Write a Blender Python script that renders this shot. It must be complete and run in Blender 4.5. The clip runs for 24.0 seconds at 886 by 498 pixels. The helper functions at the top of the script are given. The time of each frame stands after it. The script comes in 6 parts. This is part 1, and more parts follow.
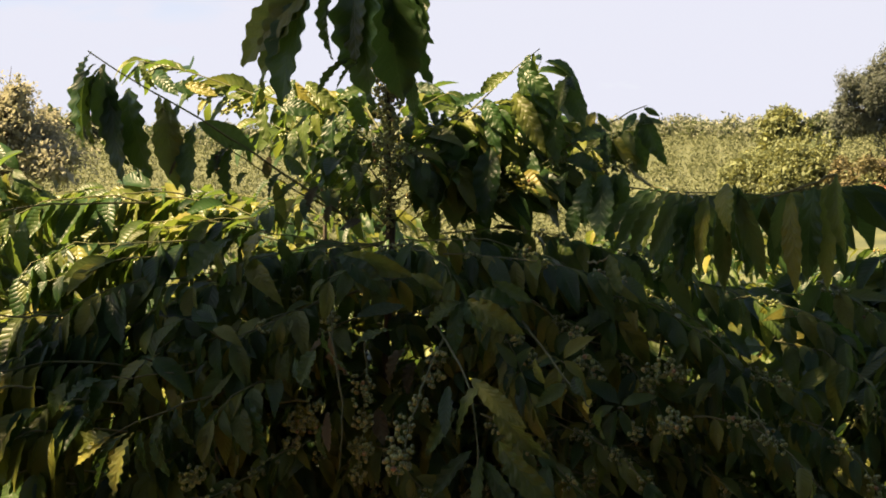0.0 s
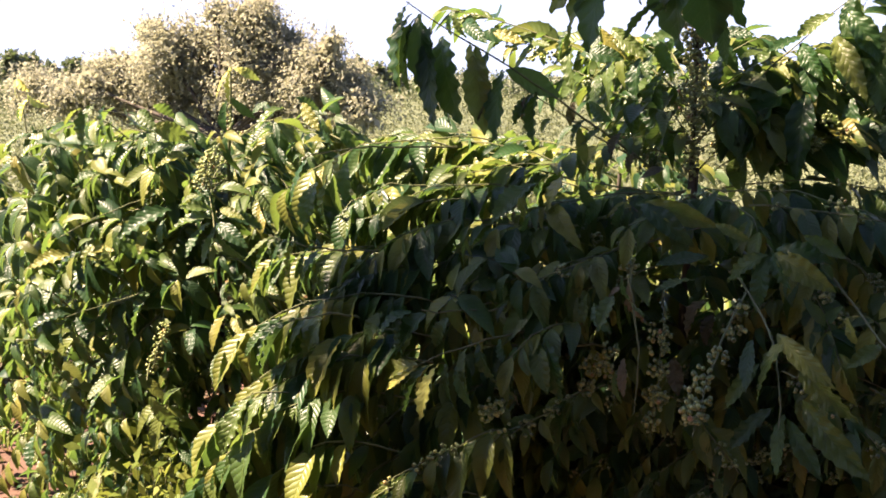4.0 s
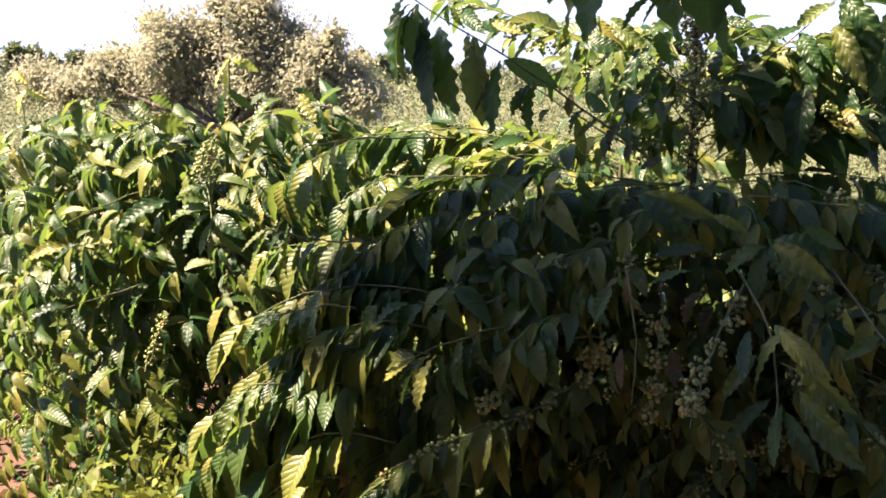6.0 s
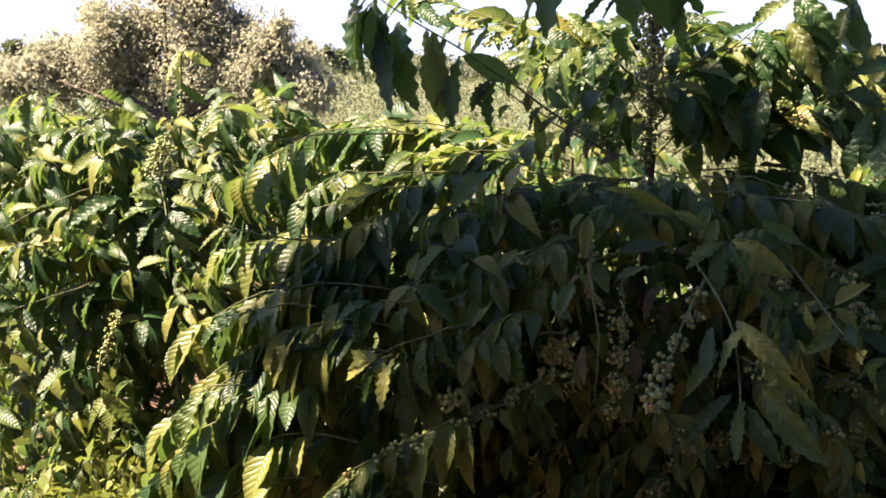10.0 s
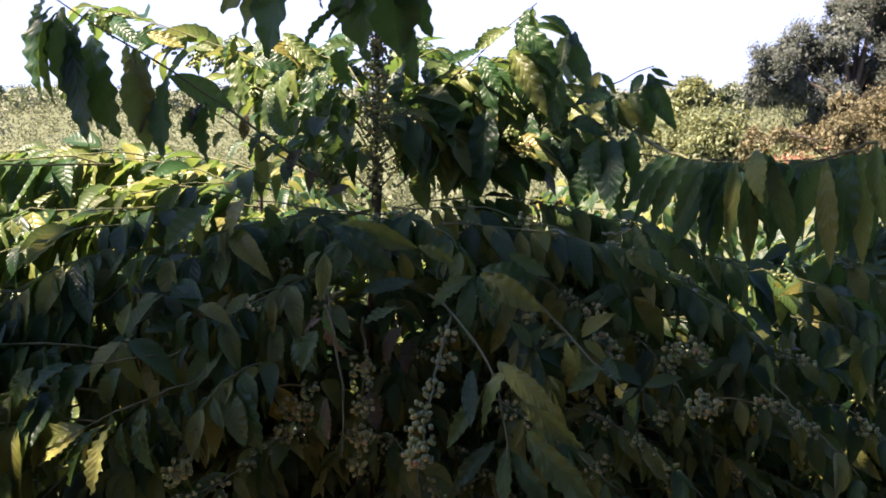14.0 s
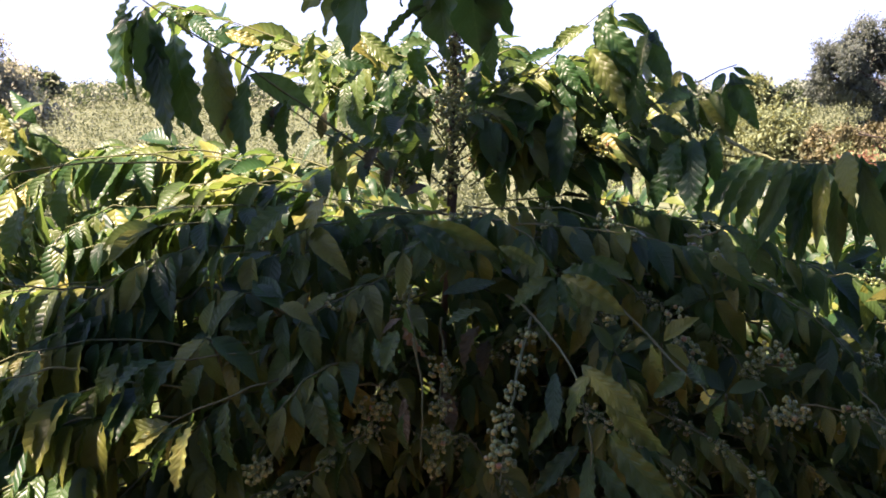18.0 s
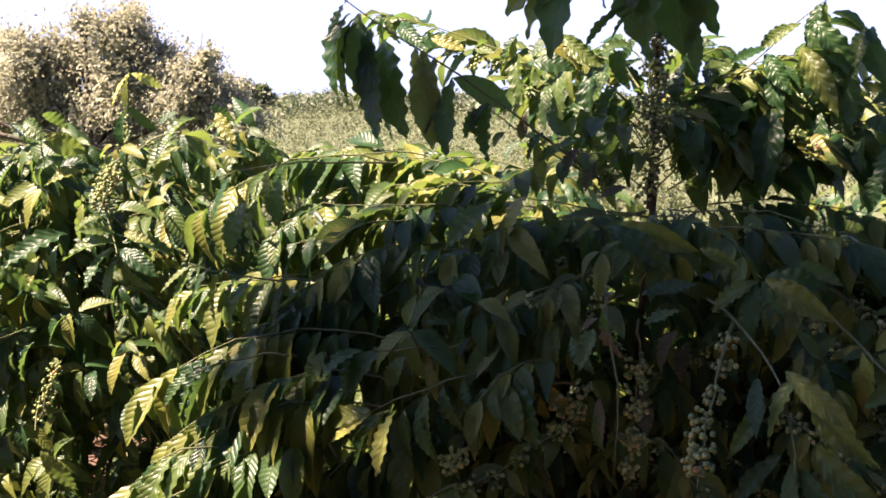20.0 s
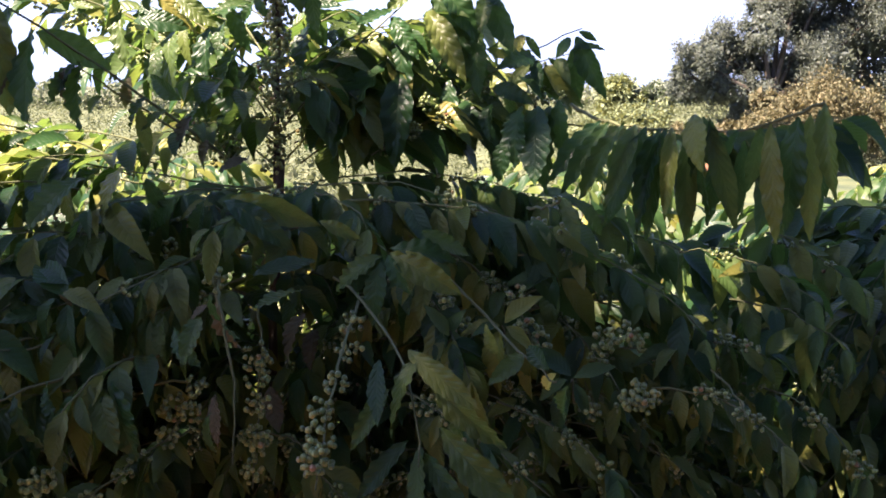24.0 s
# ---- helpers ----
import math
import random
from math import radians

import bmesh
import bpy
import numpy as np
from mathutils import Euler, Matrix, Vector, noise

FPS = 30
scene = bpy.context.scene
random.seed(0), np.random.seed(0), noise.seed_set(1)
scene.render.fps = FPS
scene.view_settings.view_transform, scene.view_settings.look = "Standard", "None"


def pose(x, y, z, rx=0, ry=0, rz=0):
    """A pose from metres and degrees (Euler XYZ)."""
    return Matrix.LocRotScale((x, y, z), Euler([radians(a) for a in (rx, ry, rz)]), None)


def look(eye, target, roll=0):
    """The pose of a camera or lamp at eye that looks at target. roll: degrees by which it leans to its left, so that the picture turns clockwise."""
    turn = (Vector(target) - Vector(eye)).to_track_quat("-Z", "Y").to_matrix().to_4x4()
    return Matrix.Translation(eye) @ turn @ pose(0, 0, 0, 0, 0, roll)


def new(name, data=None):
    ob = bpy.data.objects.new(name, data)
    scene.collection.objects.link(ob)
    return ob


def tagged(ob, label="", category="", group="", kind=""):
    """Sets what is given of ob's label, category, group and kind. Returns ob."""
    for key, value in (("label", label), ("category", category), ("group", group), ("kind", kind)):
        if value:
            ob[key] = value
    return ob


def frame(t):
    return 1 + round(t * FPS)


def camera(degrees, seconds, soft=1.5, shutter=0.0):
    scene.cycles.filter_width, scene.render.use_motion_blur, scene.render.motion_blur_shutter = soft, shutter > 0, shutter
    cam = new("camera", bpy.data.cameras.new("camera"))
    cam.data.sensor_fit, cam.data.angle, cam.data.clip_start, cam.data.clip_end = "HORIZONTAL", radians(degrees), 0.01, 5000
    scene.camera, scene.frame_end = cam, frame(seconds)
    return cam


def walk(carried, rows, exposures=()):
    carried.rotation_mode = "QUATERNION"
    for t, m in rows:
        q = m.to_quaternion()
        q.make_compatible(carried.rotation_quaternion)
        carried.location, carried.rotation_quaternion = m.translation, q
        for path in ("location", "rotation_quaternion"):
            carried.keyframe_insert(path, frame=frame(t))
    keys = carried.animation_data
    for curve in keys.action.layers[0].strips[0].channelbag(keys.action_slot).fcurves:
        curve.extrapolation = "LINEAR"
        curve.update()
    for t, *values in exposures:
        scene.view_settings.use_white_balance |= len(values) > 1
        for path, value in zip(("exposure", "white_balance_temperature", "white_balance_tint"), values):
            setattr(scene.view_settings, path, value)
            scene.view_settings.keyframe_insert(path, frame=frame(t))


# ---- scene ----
cam = camera(46.9, 24.0, soft=1.8)
PATH = [
    (0, (0.132, 0.044, 1.585), (0.024, 2.027, 1.356), -0.6),
    (0.5, (0.126, 0.035, 1.584), (-0.174, 1.99, 1.288), -0.9),
    (1, (0.115, 0.034, 1.582), (-0.285, 1.968, 1.265), -0.8),
    (1.5, (0.107, 0.03, 1.584), (-0.404, 1.938, 1.268), -1.0),
    (2, (0.104, 0.031, 1.577), (-0.479, 1.919, 1.268), -0.8),
    (2.5, (0.109, 0.023, 1.577), (-0.509, 1.899, 1.263), -0.8),
    (3, (0.115, 0.016, 1.581), (-0.501, 1.892, 1.258), -0.8),
    (3.5, (0.11, 0.015, 1.582), (-0.528, 1.883, 1.26), -0.8),
    (5.5, (0.115, 0.025, 1.581), (-0.552, 1.882, 1.256), -0.7),
    (6, (0.12, 0.028, 1.579), (-0.54, 1.886, 1.242), -0.8),
    (6.5, (0.113, 0.03, 1.583), (-0.541, 1.887, 1.234), -0.6),
    (7, (0.106, 0.016, 1.586), (-0.54, 1.876, 1.239), -0.6),
    (7.5, (0.098, 0.034, 1.585), (-0.543, 1.895, 1.236), -0.7),
    (8, (0.09, 0.031, 1.58), (-0.546, 1.895, 1.231), -0.6),
    (8.5, (0.086, 0.029, 1.587), (-0.544, 1.895, 1.237), -0.5),
    (9, (0.096, 0.021, 1.584), (-0.528, 1.888, 1.235), -0.5),
    (9.5, (0.095, 0.027, 1.59), (-0.522, 1.897, 1.24), -0.6),
    (11.5, (0.019, 0.117, 1.584), (-0.298, 2.058, 1.223), -0.1),
    (12, (-0.007, 0.215, 1.577), (-0.315, 2.167, 1.274), -0.2),
    (12.5, (-0.051, 0.241, 1.566), (-0.235, 2.211, 1.275), 0.1),
    (13, (-0.091, 0.233, 1.566), (-0.122, 2.211, 1.273), 0.2),
    (13.5, (-0.08, 0.224, 1.573), (-0.021, 2.202, 1.281), 0.3),
    (14, (-0.068, 0.229, 1.57), (-0.002, 2.206, 1.275), 0.3),
    (14.5, (-0.064, 0.229, 1.567), (0.009, 2.206, 1.275), 0.3),
    (15, (-0.063, 0.228, 1.565), (0.014, 2.206, 1.273), 0.4),
    (15.5, (-0.063, 0.232, 1.566), (0.021, 2.208, 1.274), 0.3),
    (16, (-0.069, 0.234, 1.562), (0.022, 2.211, 1.27), 0.4),
    (16.5, (-0.07, 0.229, 1.565), (0.028, 2.205, 1.27), 0.4),
    (17, (-0.075, 0.23, 1.566), (0.03, 2.205, 1.271), 0.5),
    (17.5, (-0.091, 0.23, 1.568), (-0.021, 2.207, 1.272), 0.3),
    (18, (-0.12, 0.245, 1.575), (-0.158, 2.221, 1.273), 0.4),
    (18.5, (-0.154, 0.248, 1.576), (-0.465, 2.2, 1.269), 0.1),
    (20.5, (-0.122, 0.212, 1.557), (-0.536, 2.148, 1.273), 0.0),
    (21, (-0.128, 0.216, 1.559), (-0.484, 2.162, 1.27), 0.2),
    (21.5, (-0.129, 0.214, 1.559), (-0.406, 2.174, 1.272), 0.3),
    (22, (-0.13, 0.216, 1.563), (-0.369, 2.18, 1.272), 0.3),
    (22.5, (-0.135, 0.227, 1.56), (-0.326, 2.196, 1.266), 0.2),
    (23, (-0.13, 0.231, 1.55), (-0.057, 2.207, 1.251), 0.3),
    (23.5, (-0.06, 0.336, 1.536), (0.135, 2.303, 1.232), 0.5),
    (24, (-0.021, 0.44, 1.5), (0.184, 2.407, 1.202), 0.5),
]
walk(cam, [(t, look(eye, target, roll)) for t, eye, target, roll in PATH], [(0, 2.5, 7000, 19), (1, 2.62, 6700, 26), (2, 3.04, 6250, 31), (6, 3.1, 5700, 30), (9.5, 3.1, 5700, 30), (12, 3.0, 5450, 34), (14, 3.02, 5350, 36), (17, 3.12, 5450, 37), (18, 3.12, 5450, 37), (22, 2.86, 5650, 32), (23, 3.02, 5350, 33), (24, 3.28, 5350, 33)])

# ---- light: hazy morning sun from the side, bright thinly clouded sky ----
SUN_ELEVATION, SUN_AZIMUTH = radians(52), radians(-112)
world = bpy.data.worlds.new("sky")
scene.world = world
world.use_nodes = True
wn, wl = world.node_tree.nodes, world.node_tree.links
sky = wn.new("ShaderNodeTexSky")
sky.sky_type, sky.sun_disc = "NISHITA", False
sky.sun_elevation, sky.sun_rotation = SUN_ELEVATION, SUN_AZIMUTH
sky.dust_density, sky.air_density = 0.6, 0.8
coord = wn.new("ShaderNodeTexCoord")
stretch = wn.new("ShaderNodeMapping")
stretch.inputs["Scale"].default_value = (2.2, 2.2, 7.0)
clouds = wn.new("ShaderNodeTexNoise")
clouds.inputs["Scale"].default_value, clouds.inputs["Detail"].default_value = 1.6, 7.0
cover = wn.new("ShaderNodeMapRange")
cover.inputs["From Min"].default_value, cover.inputs["From Max"].default_value = 0.25, 0.44
mixed = wn.new("ShaderNodeMix")
mixed.data_type = "RGBA"
mixed.inputs["B"].default_value = (6.9, 7.7, 8.9, 1)
wl.new(coord.outputs["Generated"], stretch.inputs["Vector"])
wl.new(stretch.outputs["Vector"], clouds.inputs["Vector"])
wl.new(clouds.outputs["Fac"], cover.inputs["Value"])
# the haze is bright low down and thins to clear sky overhead
apart = wn.new("ShaderNodeSeparateXYZ")
thin = wn.new("ShaderNodeMapRange")
thin.inputs["From Min"].default_value, thin.inputs["From Max"].default_value = 0.14, 0.32
thin.inputs["To Min"].default_value, thin.inputs["To Max"].default_value = 1.0, 0.06
veil = wn.new("ShaderNodeMath")
veil.operation = "MULTIPLY"
wl.new(coord.outputs["Generated"], apart.inputs["Vector"])
wl.new(apart.outputs["Z"], thin.inputs["Value"])
wl.new(cover.outputs["Result"], veil.inputs[0])
wl.new(thin.outputs["Result"], veil.inputs[1])
wl.new(veil.outputs[0], mixed.inputs["Factor"])
clear = wn.new("ShaderNodeVectorMath")
clear.operation = "SCALE"
clear.inputs["Scale"].default_value = 1.7
wl.new(sky.outputs["Color"], clear.inputs[0])
wl.new(clear.outputs["Vector"], mixed.inputs["A"])
wl.new(mixed.outputs["Result"], wn["Background"].inputs["Color"])
wn["Background"].inputs["Strength"].default_value = 0.0195

sun = new("sun", bpy.data.lights.new("sun", "SUN"))
sun.data.energy, sun.data.angle, sun.data.color = 4.5, radians(0.6), (1.0, 0.79, 0.46)
sun_way = Vector((math.sin(SUN_AZIMUTH) * math.cos(SUN_ELEVATION), math.cos(SUN_AZIMUTH) * math.cos(SUN_ELEVATION), math.sin(SUN_ELEVATION)))
sun.matrix_world = look(sun_way * 30, (0, 0, 0))


# ---- materials ----
def material(name):
    m = bpy.data.materials.new(name)
    m.use_nodes = True
    return m, m.node_tree.nodes, m.node_tree.links, m.node_tree.nodes["Principled BSDF"]


def ramp(nodes, stops):
    r = nodes.new("ShaderNodeValToRGB")
    r.color_ramp.elements[0].position, r.color_ramp.elements[1].position = stops[0][0], stops[-1][0]
    for s in stops[1:-1]:
        r.color_ramp.elements.new(s[0])
    for e, s in zip(r.color_ramp.elements, stops):
        e.position, e.color = s[0], (*s[1], 1)
    return r


def leaf_material(name, stops, single, rough=0.38, through_light=0.34, veins=True, tint=(0.22, 0.36, 0.05)):
    """Leaf: colour varies from leaf to leaf, pleated between side veins, lets some sun through."""
    m, n, l, p = material(name)
    pick = n.new("ShaderNodeObjectInfo") if single else n.new("ShaderNodeNewGeometry")
    r = ramp(n, stops)
    l.new(pick.outputs["Random" if single else "Random Per Island"], r.inputs["Fac"])
    spots = n.new("ShaderNodeTexNoise")
    spots.inputs["Scale"].default_value, spots.inputs["Detail"].default_value = 38.0, 4.0
    uneven = n.new("ShaderNodeMix")
    uneven.data_type, uneven.blend_type = "RGBA", "MULTIPLY"
    uneven.inputs["Factor"].default_value = 0.55
    sr = ramp(n, [(0.3, (0.55, 0.5, 0.4)), (0.7, (1.25, 1.2, 1.0))])
    l.new(spots.outputs["Fac"], sr.inputs["Fac"])
    l.new(r.outputs["Color"], uneven.inputs["A"])
    l.new(sr.outputs["Color"], uneven.inputs["B"])
    col = uneven.outputs["Result"]
    p.inputs["Roughness"].default_value = rough
    p.inputs["Specular IOR Level"].default_value = 0.3 if veins else 0.15
    if veins:
        uv = n.new("ShaderNodeUVMap")
        sep = n.new("ShaderNodeSeparateXYZ")
        l.new(uv.outputs["UV"], sep.inputs["Vector"])

        def calc(op, a, b=None):
            k = n.new("ShaderNodeMath")
            k.operation = op
            for i, v in enumerate((a, b)):
                if v is None:
                    continue
                if isinstance(v, (int, float)):
                    k.inputs[i].default_value = v
                else:
                    l.new(v, k.inputs[i])
            return k.outputs[0]

        side = calc("ABSOLUTE", calc("SUBTRACT", sep.outputs["X"], 0.5))
        along = calc("SUBTRACT", sep.outputs["Y"], calc("MULTIPLY", side, 0.42))
        pleat = calc("ABSOLUTE", calc("SINE", calc("MULTIPLY", along, 32.0)))
        rib = calc("MINIMUM", calc("MULTIPLY", side, 30.0), 1.0)
        height = calc("MULTIPLY", calc("POWER", pleat, 0.6), rib)
        bump = n.new("ShaderNodeBump")
        bump.inputs["Strength"].default_value, bump.inputs["Distance"].default_value = 0.32, 0.004
        l.new(height, bump.inputs["Height"])
        l.new(bump.outputs["Normal"], p.inputs["Normal"])
        line = calc("SUBTRACT", 1.0, calc("MINIMUM", calc("MULTIPLY", height, 3.0), 1.0))
        pale = n.new("ShaderNodeMix")
        pale.data_type = "RGBA"
        pale.inputs["B"].default_value = (0.16, 0.2, 0.06, 1)
        l.new(calc("MULTIPLY", line, 0.22), pale.inputs["Factor"])
        l.new(col, pale.inputs["A"])
        col = pale.outputs["Result"]
    l.new(col, p.inputs["Base Color"])
    glow = n.new("ShaderNodeBsdfTranslucent")
    warm = n.new("ShaderNodeMix")
    warm.data_type = "RGBA"
    warm.inputs["Factor"].default_value = 0.5
    warm.inputs["B"].default_value = (*tint, 1)
    l.new(col, warm.inputs["A"])
    l.new(warm.outputs["Result"], glow.inputs["Color"])
    mix = n.new("ShaderNodeMixShader")
    mix.inputs["Fac"].default_value = through_light
    l.new(p.outputs[0], mix.inputs[1])
    l.new(glow.outputs[0], mix.inputs[2])
    l.new(mix.outputs[0], n["Material Output"].inputs["Surface"])
    return m


def rough_material(name, stops, scale, rough=0.85, bump_by=0.01, detail=8.0, fine=None):
    """Bark, soil and the like: noise at two scales in colour and relief."""
    m, n, l, p = material(name)
    tex = n.new("ShaderNodeTexCoord")
    big = n.new("ShaderNodeTexNoise")
    big.inputs["Scale"].default_value, big.inputs["Detail"].default_value = scale, detail
    small = n.new("ShaderNodeTexNoise")
    small.inputs["Scale"].default_value, small.inputs["Detail"].default_value = fine or scale * 9, 4.0
    mix = n.new("ShaderNodeMath")
    mix.operation = "MULTIPLY_ADD"
    mix.inputs[1].default_value = 0.35
    l.new(tex.outputs["Object"], big.inputs["Vector"])
    l.new(tex.outputs["Object"], small.inputs["Vector"])
    l.new(small.outputs["Fac"], mix.inputs[0])
    half = n.new("ShaderNodeMath")
    half.operation = "MULTIPLY"
    half.inputs[1].default_value = 0.65
    l.new(big.outputs["Fac"], half.inputs[0])
    l.new(half.outputs[0], mix.inputs[2])
    r = ramp(n, stops)
    l.new(mix.outputs[0], r.inputs["Fac"])
    l.new(r.outputs["Color"], p.inputs["Base Color"])
    p.inputs["Roughness"].default_value = rough
    bump = n.new("ShaderNodeBump")
    bump.inputs["Strength"].default_value, bump.inputs["Distance"].default_value = 0.8, bump_by
    l.new(mix.outputs[0], bump.inputs["Height"])
    l.new(bump.outputs["Normal"], p.inputs["Normal"])
    return m


GREENS = [(0.0, (0.009, 0.03, 0.011)), (0.3, (0.024, 0.064, 0.018)), (0.68, (0.08, 0.113, 0.025)), (0.95, (0.16, 0.172, 0.03)), (1.0, (0.2, 0.185, 0.038))]
MATURE = [(p, c) for p, (_, c) in zip((0.0, 0.45, 0.84, 0.97, 1.0), GREENS)]
leaf_single = leaf_material("coffee_leaf", MATURE, True)
leaf_mass = leaf_material("coffee_leaves", GREENS, False)
# blue is raised in the field greens to paint in the haze
hazed_field_leaf = leaf_material("hazed_field_leaves", [(0.0, (0.09, 0.108, 0.062)), (0.5, (0.1, 0.118, 0.068)), (1.0, (0.115, 0.13, 0.076))], False, 0.6, 0.2, False, (0.22, 0.26, 0.1))
# distant haze is painted into this greyed, desaturated leaf colour
hazed_far_leaf = leaf_material("hazed_far_leaves", [(0.0, (0.1, 0.12, 0.09)), (1.0, (0.17, 0.185, 0.135))], False, 0.7, 0.15, False)
# olive leaves lightened and greyed: the haze before the tree is in the colour
hazed_olive_leaf = leaf_material("hazed_olive_leaves", [(0.0, (0.27, 0.285, 0.225)), (0.6, (0.3, 0.31, 0.245)), (1.0, (0.34, 0.335, 0.26))], False, 0.6, 0.4, False, (0.4, 0.4, 0.24))
dark_leaf = leaf_material("dark_leaves", [(0.0, (0.085, 0.108, 0.095)), (1.0, (0.19, 0.215, 0.165))], False, 0.5, 0.15, False)
pale_leaf = leaf_material("pale_leaves", [(0.0, (0.09, 0.12, 0.068)), (1.0, (0.2, 0.235, 0.125))], False, 0.6, 0.25, False, (0.4, 0.4, 0.08))
brown_leaf = leaf_material("brownish_leaves", [(0.0, (0.075, 0.08, 0.048)), (0.5, (0.115, 0.112, 0.065)), (1.0, (0.165, 0.145, 0.085))], False, 0.6, 0.2, False, (0.25, 0.2, 0.06))
# green leaves turned blue-grey in colour to imitate haze over the big tree
hazed_green_leaf = leaf_material("hazed_green_leaves", [(0.0, (0.07, 0.088, 0.088)), (0.6, (0.1, 0.12, 0.115)), (1.0, (0.135, 0.15, 0.135))], False, 0.6, 0.35, False, (0.24, 0.28, 0.18))
litter_leaf = leaf_material("fallen_leaves", [(0.0, (0.05, 0.03, 0.015)), (0.6, (0.14, 0.085, 0.04)), (1.0, (0.24, 0.16, 0.08))], False, 0.8, 0.05, False)
weed_leaf = leaf_material("weed_leaves", [(0.0, (0.08, 0.12, 0.02)), (1.0, (0.18, 0.2, 0.04))], False, 0.5, 0.3, False, (0.35, 0.42, 0.05))
bank_soil = rough_material("red_bank_soil", [(0.3, (0.09, 0.036, 0.02)), (0.7, (0.19, 0.08, 0.045))], 2.0, rough=0.95, bump_by=0.03)
leaf_dry = leaf_material("dry_leaf", [(0.0, (0.05, 0.042, 0.025)), (1.0, (0.14, 0.115, 0.065))], True, 0.7, 0.12)
# yellowed leaves, their colour also raised to suggest sun on the low fan
leaf_yellow = leaf_material("yellowing_leaf", [(0.0, (0.4, 0.43, 0.09)), (1.0, (0.52, 0.5, 0.12))], True, 0.45, 0.3)
bark = rough_material("bark", [(0.3, (0.025, 0.02, 0.014)), (0.7, (0.085, 0.066, 0.046))], 30, bump_by=0.004)
twig = rough_material("green_twig", [(0.3, (0.06, 0.075, 0.025)), (0.7, (0.13, 0.13, 0.05))], 40, bump_by=0.002)
soil = rough_material("red_soil", [(0.3, (0.045, 0.024, 0.015)), (0.7, (0.11, 0.056, 0.034))], 3.0, rough=0.95, bump_by=0.03)


def grow_grass_over(m):
    """Away from the row the soil is overgrown with grass and weeds in patches."""
    n, l = m.node_tree.nodes, m.node_tree.links
    p = n["Principled BSDF"]
    bare = p.inputs["Base Color"].links[0].from_socket
    geo = n.new("ShaderNodeNewGeometry")
    far = n.new("ShaderNodeVectorMath")
    far.operation = "LENGTH"
    l.new(geo.outputs["Position"], far.inputs[0])
    patch = n.new("ShaderNodeTexNoise")
    patch.inputs["Scale"].default_value, patch.inputs["Detail"].default_value = 0.9, 6.0
    l.new(geo.outputs["Position"], patch.inputs["Vector"])
    grown = n.new("ShaderNodeMapRange")
    grown.inputs["From Min"].default_value, grown.inputs["From Max"].default_value = 4.5, 9.0
    grown.inputs["To Min"].default_value, grown.inputs["To Max"].default_value = 0.0, 0.9
    l.new(far.outputs["Value"], grown.inputs["Value"])
    cut = n.new("ShaderNodeMath")
    cut.operation = "ADD"
    l.new(grown.outputs["Result"], cut.inputs[0])
    l.new(patch.outputs["Fac"], cut.inputs[1])
    edge = n.new("ShaderNodeMapRange")
    edge.inputs["From Min"].default_value, edge.inputs["From Max"].default_value = 0.62, 0.85
    l.new(cut.outputs[0], edge.inputs["Value"])
    grass = ramp(n, [(0.3, (0.03, 0.045, 0.015)), (0.7, (0.09, 0.1, 0.035))])
    l.new(patch.outputs["Fac"], grass.inputs["Fac"])
    mix = n.new("ShaderNodeMix")
    mix.data_type = "RGBA"
    l.new(edge.outputs["Result"], mix.inputs["Factor"])
    l.new(bare, mix.inputs["A"])
    l.new(grass.outputs["Color"], mix.inputs["B"])
    l.new(mix.outputs["Result"], p.inputs["Base Color"])


grow_grass_over(soil)

# ---- geometry helpers ----
UP = Vector((0, 0, 1))
TO_LIGHT = Vector((-0.5, -0.8, 0.75))  # leaves turn their upper sides to the light and the open path


def part(name, mesh, mat, parent=None, label="", m=None):
    """Links a mesh as one object under a thing or a part."""
    if not mesh.materials:
        mesh.materials.append(mat)
    ob = new(name, mesh)
    if parent is not None:
        ob.parent = parent
    if m is not None:
        ob.matrix_basis = m
    return tagged(ob, label)


def raw_mesh(name, verts, faces, uvs=None, smooth=True):
    """A mesh from arrays of equal-sided faces."""
    verts, faces = np.asarray(verts, np.float32), np.asarray(faces, np.int32)
    me = bpy.data.meshes.new(name)
    k = faces.shape[1]
    me.vertices.add(len(verts))
    me.vertices.foreach_set("co", verts.ravel())
    me.loops.add(faces.size)
    me.loops.foreach_set("vertex_index", faces.ravel())
    me.polygons.add(len(faces))
    me.polygons.foreach_set("loop_start", np.arange(0, faces.size, k, dtype=np.int32))
    if uvs is not None:
        layer = me.uv_layers.new(name="UVMap")
        layer.data.foreach_set("uv", np.asarray(uvs, np.float32)[faces.ravel()].ravel())
    me.update(calc_edges=True)
    if smooth:
        me.polygons.foreach_set("use_smooth", np.ones(len(faces), bool))
    return me


